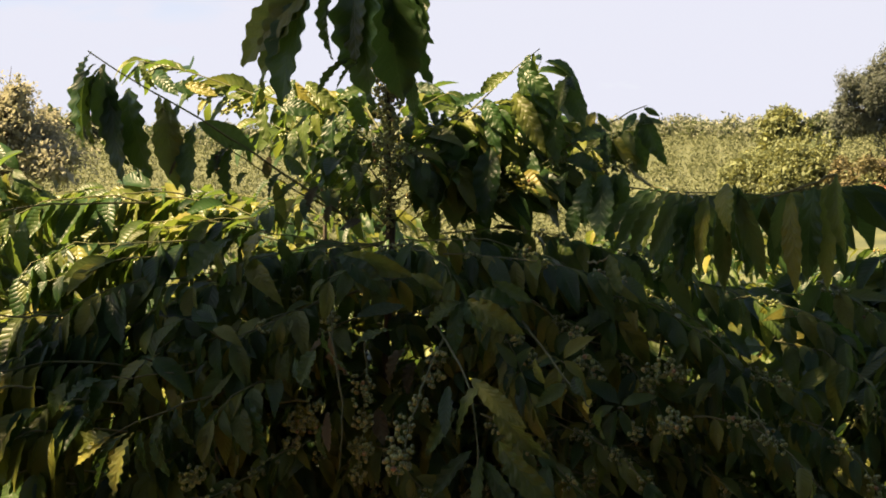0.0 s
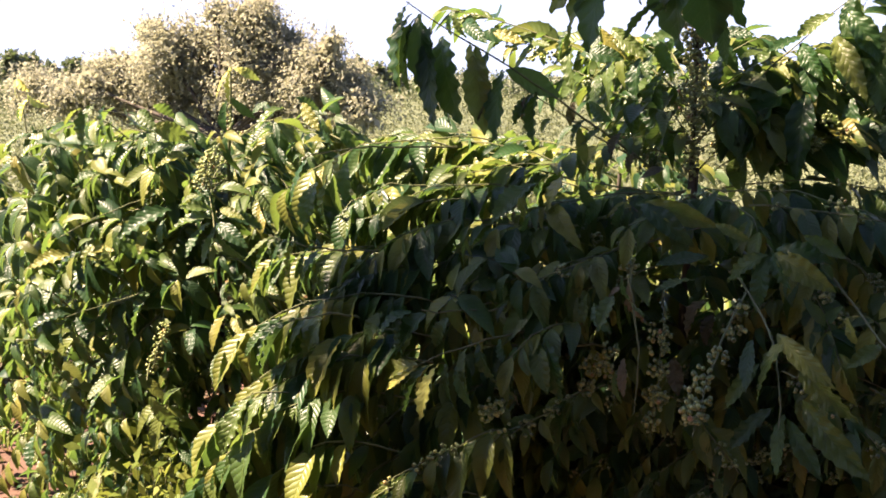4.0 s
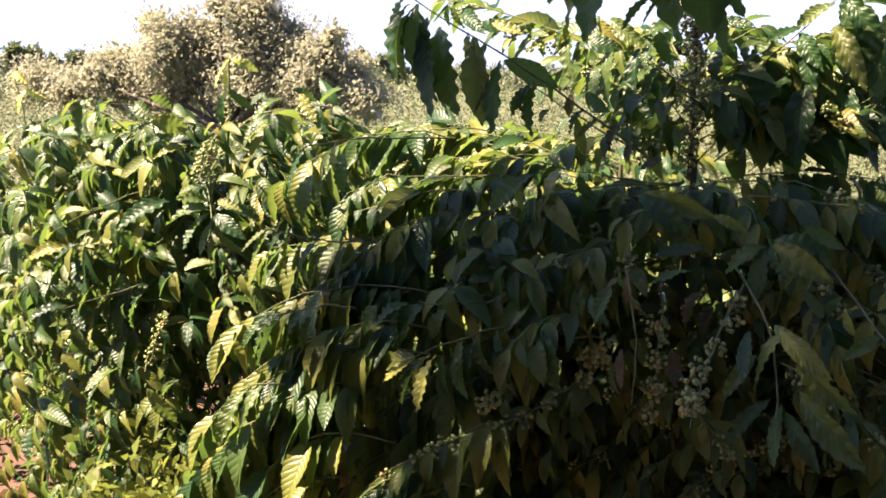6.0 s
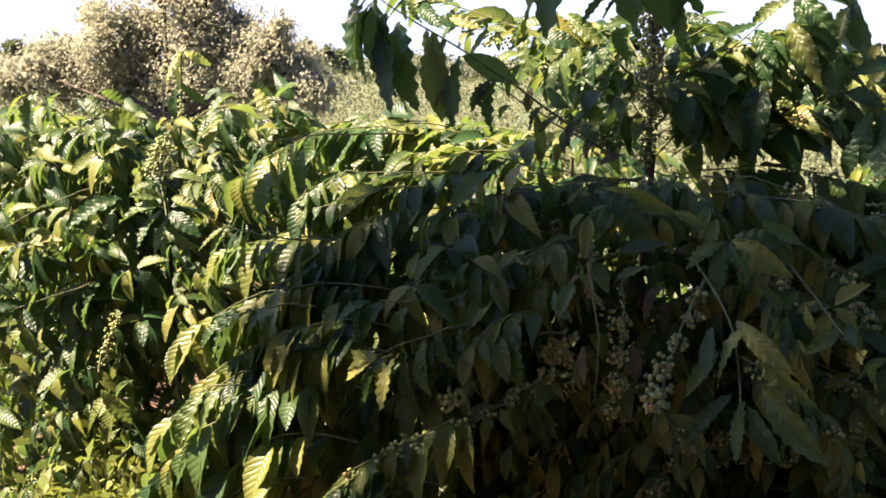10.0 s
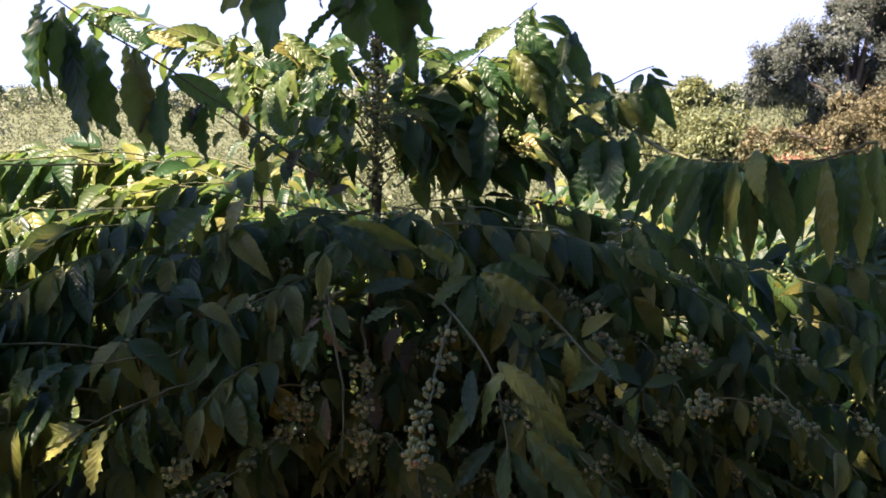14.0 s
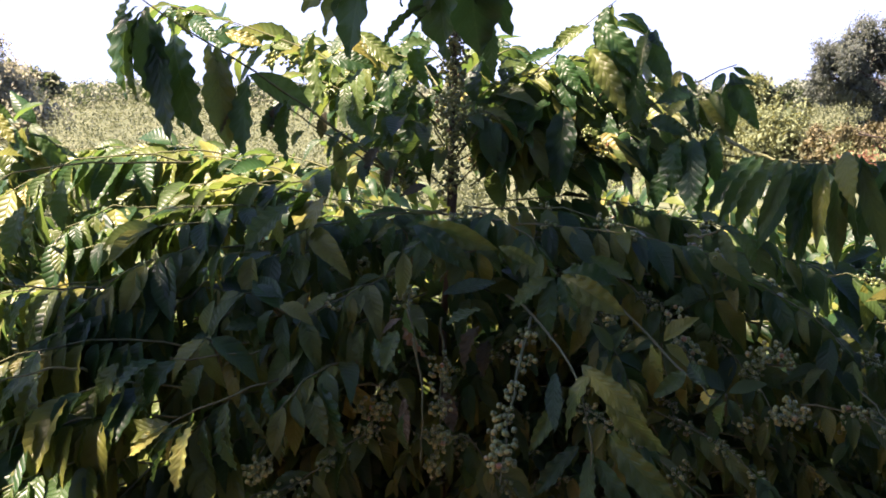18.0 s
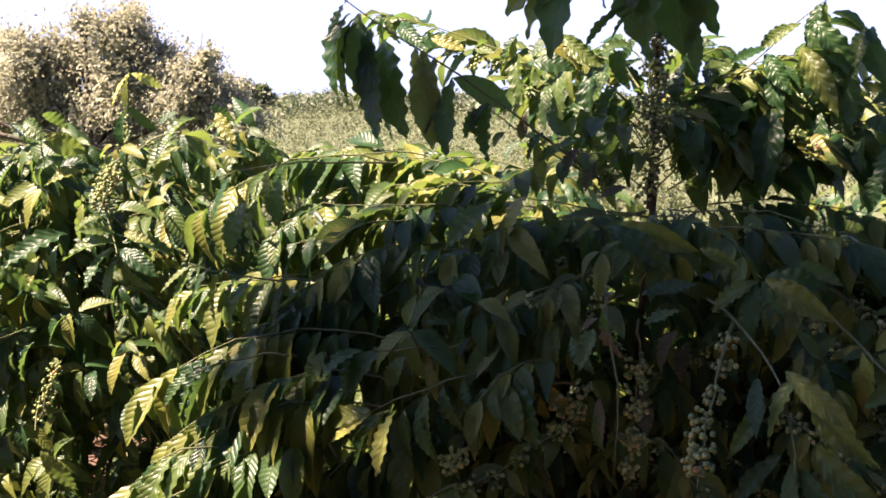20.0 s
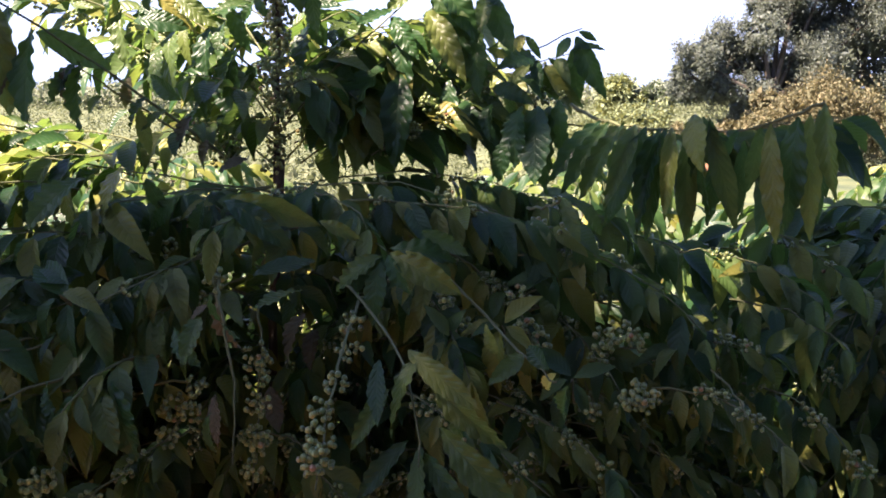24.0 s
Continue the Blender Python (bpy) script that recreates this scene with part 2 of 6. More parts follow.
def leaf_arrays(rng, rows=12, across=2, width=0.4, wave=0.05, curl=0.25, fold=0.3, arch=0.0):
    """A leaf one unit long along +y from its stalk, face up: pointed tip, wavy margin, arched and folded at the midrib."""
    verts, uvs, faces = [], [], []
    p1, p2, bend = rng.uniform(0, 6.28), rng.uniform(0, 6.28), rng.uniform(-0.12, 0.12) if curl else 0.0
    waves, twist = rng.uniform(5.5, 7.5), rng.uniform(-0.9, 0.9)
    for i in range(rows + 1):
        s = i / rows
        half = width / 2 * (math.sin(math.pi * s ** 0.92) ** 0.8 * (1 - 0.25 * s * s) if 0 < s < 1 else 0.0)
        half = max(half, 0.012 if s < 0.5 else 0.004)
        for j in range(-across, across + 1):
            u = j / across
            edge = abs(u)
            z = -curl * s * s + arch * math.sin(math.pi * s ** 0.7) + fold * half * edge + wave * edge ** 2 * (math.sin(waves * 6.28 * s + (p1 if u < 0 else p2)) + 0.5 * math.sin(waves * 2.3 * s + (p2 if u < 0 else p1))) + twist * u * half * (s - 0.3)
            y = s * (1 - 0.12 * curl) + 0.03 * edge * math.sin(math.pi * s)
            verts.append((u * half * (1 + 0.04 * math.sin(waves * 6.28 * s + p2) + 0.04 * math.sin(11 * s + p1)) + bend * s * s, y, z))
            uvs.append((0.5 + 0.5 * u * half / (width / 2), s))
    w = 2 * across + 1
    for i in range(rows):
        for j in range(w - 1):
            a = i * w + j
            faces.append((a, a + 1, a + w + 1, a + w))
    return np.array(verts, np.float32), np.array(uvs, np.float32), np.array(faces, np.int32)


def joined(name, shapes, placed, mat, parent=None, kind=""):
    """Many leaves (matrix, shape number) as one mesh."""
    vs, us, fs, base = [], [], [], 0
    for m, k in placed:
        v, u, f = shapes[k]
        a = np.array(m)
        vs.append(v @ a[:3, :3].T + a[:3, 3])
        us.append(u)
        fs.append(f + base)
        base += len(v)
    ob = part(name, raw_mesh(name, np.concatenate(vs), np.concatenate(fs), np.concatenate(us)), mat, parent)
    return tagged(ob, kind=kind)


def curve_point(pts, s):
    """A point and way on the quadratic curve through start, middle and end."""
    a, b, c = pts
    k = 2 * b - (a + c) / 2
    return a * (1 - s) ** 2 + 2 * k * s * (1 - s) + c * s * s, (2 * (1 - s) * (k - a) + 2 * s * (c - k)).normalized()


def tube_mesh(name, points, radii, sides=6):
    """A round, tapering stem along points."""
    verts, faces = [], []
    side = Vector((1, 0, 0))
    for i, p in enumerate(points):
        t = (points[min(i + 1, len(points) - 1)] - points[max(i - 1, 0)]).normalized()
        side = (side - t * side.dot(t)).normalized()
        up = t.cross(side)
        for k in range(sides):
            a = 2 * math.pi * k / sides
            verts.append(p + (side * math.cos(a) + up * math.sin(a)) * radii[i])
    for i in range(len(points) - 1):
        for k in range(sides):
            a, b = i * sides + k, i * sides + (k + 1) % sides
            faces.append((a, b, b + sides, a + sides))
    return raw_mesh(name, verts, faces)


def aimed(place, way, face, size):
    """A leaf's matrix: stalk at place, tip along way, upper side towards face."""
    y = way.normalized()
    z = face - y * face.dot(y)
    if z.length < 1e-4:
        z = y.orthogonal()
    z.normalize()
    x = y.cross(z)
    return Matrix.Translation(place) @ Matrix((x, y, z)).transposed().to_4x4() @ Matrix.Scale(size, 4)


seeded = random.Random(7)
FINE = [leaf_arrays(seeded, 16, 1, seeded.uniform(0.36, 0.46), seeded.uniform(0.008, 0.018), seeded.uniform(0.2, 0.75), seeded.uniform(0.2, 0.8)) for _ in range(8)]
PLAIN = [leaf_arrays(seeded, 6, 1, seeded.uniform(0.36, 0.46), seeded.uniform(0.0, 0.05), seeded.uniform(0.25, 0.8), seeded.uniform(0.1, 0.5)) for _ in range(8)]
LONG = [leaf_arrays(seeded, 34, 2, 0.4, seeded.uniform(0.014, 0.03), 0.0, seeded.uniform(0.1, 0.5), seeded.uniform(0.04, 0.12)) for _ in range(8)]
LONG_MESHES = [raw_mesh("leaf", v, f, u) for v, u, f in LONG]
YELLOW_MESHES = [raw_mesh("leaf", v, f, u) for v, u, f in LONG]
DRY_MESHES = [raw_mesh("leaf", v, f, u) for v, u, f in LONG]


def ball_mesh(radius):
    bm = bmesh.new()
    bmesh.ops.create_icosphere(bm, subdivisions=2, radius=radius)
    for v in bm.verts:
        v.co.z *= 1.12
        if v.co.z < -radius * 0.95:
            v.co.z += radius * 0.12
    for f in bm.faces:
        f.smooth = True
    me = bpy.data.meshes.new("berry")
    bm.to_mesh(me)
    bm.free()
    return me


def berry_material(single):
    m, n, l, p = material("green_berry_skin")
    g = n.new("ShaderNodeObjectInfo") if single else n.new("ShaderNodeNewGeometry")
    r = ramp(n, [(0, (0.09, 0.12, 0.04)), (0.6, (0.165, 0.2, 0.055)), (0.96, (0.27, 0.27, 0.08)), (1, (0.24, 0.12, 0.05))])
    l.new(g.outputs["Random" if single else "Random Per Island"], r.inputs["Fac"])
    l.new(r.outputs["Color"], p.inputs["Base Color"])
    p.inputs["Roughness"].default_value = 0.3
    p.inputs["Specular IOR Level"].default_value = 0.5
    return m


berry_single, berry_many = berry_material(True), berry_material(False)
BALLS = [ball_mesh(r) for r in (0.0042, 0.0047, 0.0052)]
ico = bmesh.new()
bmesh.ops.create_icosphere(ico, subdivisions=1, radius=1.0)
ICO_V = np.array([v.co[:] for v in ico.verts], np.float32)
ICO_F = np.array([[v.index for v in f.verts] for f in ico.faces], np.int32)
ico.free()
YELLOW, DRY = 1, 2


def cluster_spots(rng, n):
    """Places of n berries packed round a node of a twig."""
    spread = 0.0085 * n ** 0.36
    spots = []
    for _ in range(400):
        p = Vector((rng.gauss(0, 1), rng.gauss(0, 1), rng.gauss(0, 1))).normalized() * spread * rng.uniform(0.55, 1.0)
        if all((p - q).length > 0.0082 for q in spots):
            spots.append(p)
        if len(spots) >= n:
            break
    return spots


class Growth:
    """What one bush gathers while it is built."""
    def __init__(self, bush, seed, shapes=FINE):
        self.shapes, self.bush, self.rng, self.mass, self.balls = shapes, bush, random.Random(seed), [], []

    def finish(self):
        if self.mass:
            joined("foliage", self.shapes, self.mass, leaf_mass, self.bush, "stuff")
        if self.balls:
            vs = np.concatenate([ICO_V * r + np.array(p, np.float32) for p, r in self.balls])
            fs = np.concatenate([ICO_F + len(ICO_V) * i for i in range(len(self.balls))])
            tagged(part("fruit", raw_mesh("fruit", vs, fs), berry_many, self.bush), kind="stuff")


def side_stem(g, start, middle, end, thick=0.003):
    """A bare side stem; its leaves are set one by one."""
    pts = [Vector(p) for p in (start, middle, end)]
    line = [curve_point(pts, s / 10)[0] + Vector((g.rng.uniform(-1, 1), g.rng.uniform(-1, 1), g.rng.uniform(-1, 1))) * 0.003 for s in range(11)]
    stem = part("branch", tube_mesh("branch", line, [thick * (1 - 0.06 * i) for i in range(11)], 6), bark if thick > 0.008 else twig, g.bush)
    g.stem = stem
    return g


def leaf_at(g, base, tip, width=0.4, tone=0):
    """One leaf from its stalk to its tip, upper side turned outwards."""
    base, tip = Vector(base), Vector(tip)
    tip = tip + Vector((0, 1, 0)) * g.rng.uniform(-0.06, 0.06)
    way = tip - base
    face = Vector((g.rng.uniform(-1.3, -0.05), -1.0, g.rng.uniform(0.3, 0.9)))
    m = aimed(base, way, face, way.length) @ Matrix.Diagonal((width / 0.4, 1, 1, 1))
    k = g.rng.randrange(8)
    part("leaf", (LONG_MESHES, YELLOW_MESHES, DRY_MESHES)[tone][k], (leaf_single, leaf_yellow, leaf_dry)[tone], g.stem, m=m)


def cluster_at(g, place, n=12):
    """A bunch of green berries round a node."""
    place = Vector(place)
    for p in cluster_spots(g.rng, n):
        if place.y < 2.28 and place.x > -1.2:
            part("berry", BALLS[g.rng.randrange(3)], berry_single, g.stem, m=Matrix.Translation(place + p))
        else:
            g.balls.append((place + p, g.rng.uniform(0.0042, 0.0053)))


def lateral(g, start, middle, end, leaf=0.17, gap=0.05, first=0.15, hang=1.0, berries=0.0, thick=0.0024, bare=0.0, loose=0.3):
    """One side branch: stem along a curve, opposite leaves drooping from its nodes, berries at some nodes."""
    rng = g.rng
    pts = [Vector(p) for p in (start, middle, end)]
    length = (pts[1] - pts[0]).length + (pts[2] - pts[1]).length
    line = [curve_point(pts, s / 8)[0] + Vector((rng.uniform(-1, 1), rng.uniform(-1, 1), rng.uniform(-1, 1))) * 0.006 for s in range(9)]
    part("branch", tube_mesh("branch", line, [thick * (1 - 0.07 * i) for i in range(9)], 5), twig, g.bush)
    n = max(2, int(length * (1 - first) / gap))
    for i in range(n + 1):
        s = first + (1 - first) * i / n
        p, t = curve_point(pts, s)
        flat = t.cross(UP)
        flat = flat.normalized() if flat.length > 0.05 else Vector((1, 0, 0))
        for side in (-1, 1):
            if rng.random() < 0.08 + bare:
                continue
            size = leaf * rng.uniform(0.55, 1.3) * (0.75 if i >= n - 1 else 1)
            way = flat * side * rng.uniform(0.3, 0.65) + t * rng.uniform(0.4, 0.7) + UP * (rng.uniform(0.05, 0.4) - 0.42 * hang)
            face = UP + t * rng.uniform(0.0, 0.6) + flat * side * rng.uniform(0.3, 0.9) + Vector((rng.uniform(-0.25, 0.25), rng.uniform(-0.25, 0.25), 0))
            way += Vector((rng.gauss(0, 1), rng.gauss(0, 1), rng.gauss(0, 1))) * 0.3 * loose
            face += TO_LIGHT + Vector((rng.gauss(0, 1), rng.gauss(0, 1), rng.gauss(0, 1))) * 0.55 * loose
            g.mass.append((aimed(p + way.normalized() * 0.008, way, face, size), rng.randrange(8)))
        if rng.random() < berries:
            for q in cluster_spots(rng, rng.randrange(7, 16)):
                g.balls.append((p - UP * 0.006 + q, rng.uniform(0.0042, 0.0053)))


def whorl(g, place, way, n=8, size=0.13, droop=1.3):
    """The leafy end of a shoot: pairs of broad leaves spreading and drooping round the tip."""
    rng, place, way = g.rng, Vector(place), Vector(way).normalized()
    one = way.cross(UP) if abs(way.z) < 0.95 else Vector((1, 0, 0))
    one.normalize()
    two = way.cross(one)
    back = place - way * 0.16 - UP * 0.05
    part("branch", tube_mesh("branch", [back, place - way * 0.06, place], [0.0028, 0.0024, 0.0016], 5), twig, g.bush)
    turn = rng.uniform(0, 3.1)
    for i in range(n):
        a = turn + (i // 2) * 1.35 + (i % 2) * math.pi + rng.uniform(-0.25, 0.25)
        out = one * math.cos(a) + two * math.sin(a)
        node = place - way * 0.022 * (i // 2)
        leafward = out + way * rng.uniform(0.25, 0.55) - UP * droop * rng.uniform(0.35, 0.8)
        face = UP * 0.6 + TO_LIGHT + way * 0.7 + out * rng.uniform(0.1, 0.5) + Vector((rng.gauss(0, 0.15), rng.gauss(0, 0.15), 0))
        g.mass.append((aimed(node + out * 0.008, leafward, face, size * rng.uniform(0.65, 1.15) * (0.7 if i < 2 else 1.0)), rng.randrange(8)))


def trunk_of(g, base, top, thick):
    base, top = Vector(base), Vector(top)
    line = [base.lerp(top, i / 8) + Vector((g.rng.uniform(-0.015, 0.015), g.rng.uniform(-0.015, 0.015), 0)) for i in range(9)]
    part("trunk", tube_mesh("trunk", line, [thick * (1 - 0.06 * i) for i in range(9)], 8), bark, g.bush)


def bush_named(label, seed, shapes=FINE):
    return Growth(tagged(new("coffee_bush"), label, "shrub", "coffee bushes", "thing"), seed, shapes)


def fill(g, base, height, reach_x, reach_y, count, low=0.2, leaf=0.145, berries=0.08, open_front=0.0, gap=0.045, hang=0.9, loose=0.8):
    """Tiers of arching side branches round the trunk."""
    rng, base = g.rng, Vector(base)
    for i in range(count):
        h = low + (0.97 - low) * ((i + rng.random()) / count)
        a = i * 2.4 + rng.uniform(-0.4, 0.4)
        out = Vector((math.cos(a) * reach_x, math.sin(a) * reach_y, 0)) * (1.0 - 0.6 * max(0, h - 0.4) ** 1.2) * rng.uniform(0.7, 1.05)
        start = base + UP * height * h
        front = -math.sin(a)
        bare = open_front if front > 0.7 and h < 0.85 else 0.0
        rise = height * rng.uniform(0.02, 0.1)
        middle = start + out * 0.55 + UP * rise
        end = start + out + UP * (rise - out.length * rng.uniform(0.25, 0.6))
        end.z = max(end.z, base.z + 0.15)
        lateral(g, start, middle, end, leaf=leaf, gap=gap, berries=berries, first=0.2, bare=bare, hang=hang, loose=loose)


def leaf_cloud(name, points, sizes, mat, parent=None, seed=1, lift=0.4, level=0.8):
    """Small folded leaves, turned at random, one at each point, as one mesh."""
    r = np.random.RandomState(seed)
    points, n = np.asarray(points, np.float32), len(points)
    y = r.normal(size=(n, 3)).astype(np.float32)
    y[:, 2] -= lift
    y /= np.linalg.norm(y, axis=1, keepdims=True)
    z = r.normal(size=(n, 3)).astype(np.float32)
    z[:, 2] += level
    x = np.cross(y, z)
    x /= np.linalg.norm(x, axis=1, keepdims=True) + 1e-6
    z = np.cross(x, y)
    s = np.asarray(sizes, np.float32)[:, None]
    corners = [points, points + (y * 0.45 + x * 0.24 + z * 0.08) * s, points + y * s - z * s * 0.1, points + (y * 0.45 - x * 0.24 + z * 0.08) * s]
    verts = np.stack(corners, 1).reshape(-1, 3)
    faces = np.arange(4 * n, dtype=np.int32).reshape(-1, 4)
    return part(name, raw_mesh(name, verts, faces, smooth=False), mat, parent)


def blob_points(r, centre, radius, count, flat=0.85):
    """Points in a leafy ball, most of them near its uneven skin."""
    d = r.normal(size=(count, 3))
    d /= np.linalg.norm(d, axis=1, keepdims=True)
    lump = 1 + 0.22 * np.sin(d[:, 0] * 5 + centre[0]) * np.sin(d[:, 1] * 6 + centre[2]) + 0.15 * np.sin(d[:, 2] * 9 + centre[1])
    k = r.uniform(0.45, 1.0, count) ** 0.5 * lump * r.uniform(0.85, 1.1, count)
    return np.asarray(centre) + d * (radius * k)[:, None] * (1, 1, flat)


def tree(name, label, base, blobs, leaves, size, mat, seed, thick=0.12, group="", inside=0.14, loose=0.15):
    """Trunk, limbs to each mass of the crown, and a crown of many leaves."""
    r = np.random.RandomState(seed)
    t = tagged(new(name), label, "tree" if name == "tree" else "shrub", group, "thing")
    base = Vector((base[0], base[1], ground_height(base[0], base[1])))
    mean = Vector(np.mean([c for c, _ in blobs], axis=0))
    fork = base.lerp(Vector((base.x * 0.5 + mean.x * 0.5, base.y * 0.5 + mean.y * 0.5, mean.z)), 0.55)
    part("trunk", tube_mesh("trunk", [base - UP * 0.1, base.lerp(fork, 0.5) + Vector((thick * 0.4, 0, 0)), fork], [thick, thick * 0.8, thick * 0.65], 7), bark, t)
    pts, sizes = [], []
    total = sum(b[1] ** 2 for b in blobs)
    for c, rad in blobs:
        c = Vector(c)
        part("limb", tube_mesh("limb", [fork, fork.lerp(c, 0.5) - UP * 0.1 * rad, c], [thick * 0.5, thick * 0.35, thick * 0.15], 5), bark, t)
        for _ in range(5):
            tip = c + Vector(r.normal(size=3)) * rad * 0.5
            part("twig", tube_mesh("twig", [c.lerp(fork, 0.2), c.lerp(tip, 0.6), tip], [thick * 0.12, thick * 0.08, thick * 0.03], 4), bark, t)
        count = int(leaves * rad ** 2 / total)
        # tufts within each mass leave gaps and an uneven outline
        tufts = blob_points(r, tuple(c), rad, 24)
        home = tufts[r.randint(len(tufts), size=count)]
        pts.append(home + r.normal(size=(count, 3)) * rad * loose)
        sizes.append(size * r.uniform(0.6, 1.3, count))
        # larger overlapping sprays close the inside of each mass
        inner = int(count * inside)
        pts.append(blob_points(r, tuple(c), rad * 0.68, inner))
        sizes.append(size * r.uniform(1.8, 3.2, inner))
    pts = np.concatenate(pts)
    leaf_cloud("crown", pts, np.concatenate(sizes), mat, t, seed, level=2.6)
    return t


# ---- ground and distance ----
def ground_height(x, y):
    r = math.hypot(x, y)
    k = min(max((r - 6.5) / 45, 0), 1)
    j = min(max((r - 75) / 190, 0), 1)
    dip = -4.6 * k * k * (3 - 2 * k) + 4.9 * j * j * (3 - 2 * j)
    rough = 0.02 * noise.noise(Vector((x * 1.3, y * 1.3, 0))) + 0.4 * min(r / 90, 1) * noise.noise(Vector((x * 0.03, y * 0.03, 3)))
    return dip * (1 - 0.85 * min(max(x / (r + 1) * 3, 0), 1)) + rough


def ground_mesh():
    verts, faces = [], []
    radii = [0.0] + [0.35 * 1.09 ** i for i in range(104)]
    seg = 128
    for r in radii:
        for k in range(seg):
            a = 2 * math.pi * k / seg
            x, y = r * math.sin(a), r * math.cos(a)
            verts.append((x, y, ground_height(x, y)))
    for i in range(len(radii) - 1):
        for k in range(seg):
            a, b = i * seg + k, i * seg + (k + 1) % seg
            faces.append((a, a + seg, b + seg, b))
    return raw_mesh("ground", verts, faces)


ground = part("ground", ground_mesh(), soil)
tagged(ground, "red soil ground under the coffee rows", "ground", kind="structure")

# ---- the bushes ----
g = bush_named("tall coffee bush with a fruiting leading shoot and drooping leaves", 11)
trunk_of(g, (-0.15, 2.72, 0), (-0.155, 2.66, 1.36), 0.015)
fill(g, (-0.15, 2.8, 0), 1.22, 1.25, 0.42, 120, leaf=0.1, gap=0.034)
fill(g, (-0.1, 3.0, 0), 1.15, 1.2, 0.6, 50, low=0.12)
fill(g, (-0.1, 2.85, 0), 0.75, 1.4, 0.5, 55, low=0.15, leaf=0.1, gap=0.036)
fill(g, (-0.7, 2.8, 0), 1.1, 0.55, 0.4, 55, leaf=0.1, gap=0.034)
fill(g, (0.35, 2.6, 0.05), 1.05, 0.95, 0.5, 70, low=0.3, leaf=0.07, gap=0.028, berries=0.2, open_front=0.25, hang=1.4)
owner = g
# leafy side branches of the sunlit flank, the crown and its foot
lateral(owner, (-0.778, 2.600, 1.419), (-0.958, 2.450, 1.423), (-1.128, 2.350, 1.321), leaf=0.125, gap=0.026, hang=1.75, loose=0.35)
lateral(owner, (-0.714, 2.750, 1.426), (-0.844, 2.650, 1.427), (-0.937, 2.550, 1.353), leaf=0.125, gap=0.026, hang=1.75, loose=0.35)
lateral(owner, (-0.716, 2.550, 1.283), (-0.861, 2.400, 1.330), (-0.957, 2.300, 1.259), leaf=0.125, gap=0.026, hang=1.75, loose=0.35)
lateral(owner, (-0.697, 2.400, 1.208), (-0.907, 2.250, 1.190), (-1.110, 2.200, 1.162), leaf=0.125, gap=0.026, hang=1.75, loose=0.35)
lateral(owner, (-0.580, 2.400, 1.248), (-0.745, 2.250, 1.240), (-0.892, 2.150, 1.118), leaf=0.125, gap=0.026, hang=1.75, loose=0.35)
lateral(owner, (-0.636, 2.300, 1.150), (-0.835, 2.150, 1.145), (-1.006, 2.080, 1.032), leaf=0.125, gap=0.026, hang=1.75, loose=0.35)
lateral(owner, (-0.632, 2.200, 1.075), (-0.875, 2.080, 1.103), (-1.109, 2.000, 1.003), leaf=0.125, gap=0.026, hang=1.75, loose=0.35)
lateral(owner, (-0.643, 2.150, 1.006), (-0.826, 2.000, 1.034), (-1.029, 1.930, 0.909), leaf=0.125, gap=0.026, hang=1.75, loose=0.35)
lateral(owner, (-0.653, 2.100, 0.965), (-0.859, 1.950, 0.980), (-1.119, 1.880, 0.812), leaf=0.125, gap=0.026, hang=1.75, loose=0.35)
lateral(owner, (-0.689, 2.050, 0.885), (-0.863, 1.900, 0.919), (-1.042, 1.820, 0.763), leaf=0.125, gap=0.026, hang=1.75, loose=0.35)
lateral(owner, (-0.750, 2.000, 0.855), (-0.935, 1.880, 0.874), (-1.133, 1.800, 0.670), leaf=0.125, gap=0.026, hang=1.75, loose=0.35)
lateral(owner, (-0.690, 1.980, 0.791), (-0.847, 1.860, 0.821), (-0.996, 1.780, 0.658), leaf=0.125, gap=0.026, hang=1.75, loose=0.35)
lateral(owner, (-0.760, 1.950, 0.703), (-0.888, 1.830, 0.727), (-1.038, 1.750, 0.564), leaf=0.125, gap=0.026, hang=1.75, loose=0.35)
lateral(owner, (-0.568, 2.000, 0.720), (-0.676, 1.880, 0.746), (-0.797, 1.800, 0.614), leaf=0.125, gap=0.026, hang=1.75, loose=0.35)
lateral(owner, (-0.744, 2.200, 1.013), (-0.846, 2.100, 0.982), (-0.969, 2.050, 0.826), leaf=0.125, gap=0.026, hang=1.75, loose=0.35)
lateral(owner, (-0.811, 2.300, 1.099), (-0.917, 2.200, 1.077), (-1.062, 2.120, 0.909), leaf=0.125, gap=0.026, hang=1.75, loose=0.35)
lateral(owner, (-0.417, 2.050, 0.860), (-0.550, 1.950, 0.830), (-0.702, 1.880, 0.738), leaf=0.12, gap=0.032, hang=2.0, loose=0.5, berries=0.5)
lateral(owner, (-0.467, 2.900, 1.374), (-0.740, 3.000, 1.420), (-1.057, 3.100, 1.418), leaf=0.115, gap=0.036, hang=0.9, loose=0.9)
lateral(owner, (-0.518, 2.700, 1.347), (-0.810, 2.800, 1.394), (-1.075, 2.800, 1.392), leaf=0.115, gap=0.036, hang=0.9, loose=0.9)
lateral(owner, (-0.388, 2.600, 1.357), (-0.543, 2.500, 1.377), (-0.703, 2.450, 1.354), leaf=0.115, gap=0.036, hang=0.9, loose=0.9)
lateral(owner, (-0.389, 3.000, 1.321), (-0.600, 3.100, 1.358), (-0.863, 3.200, 1.366), leaf=0.115, gap=0.036, hang=0.9, loose=0.9)
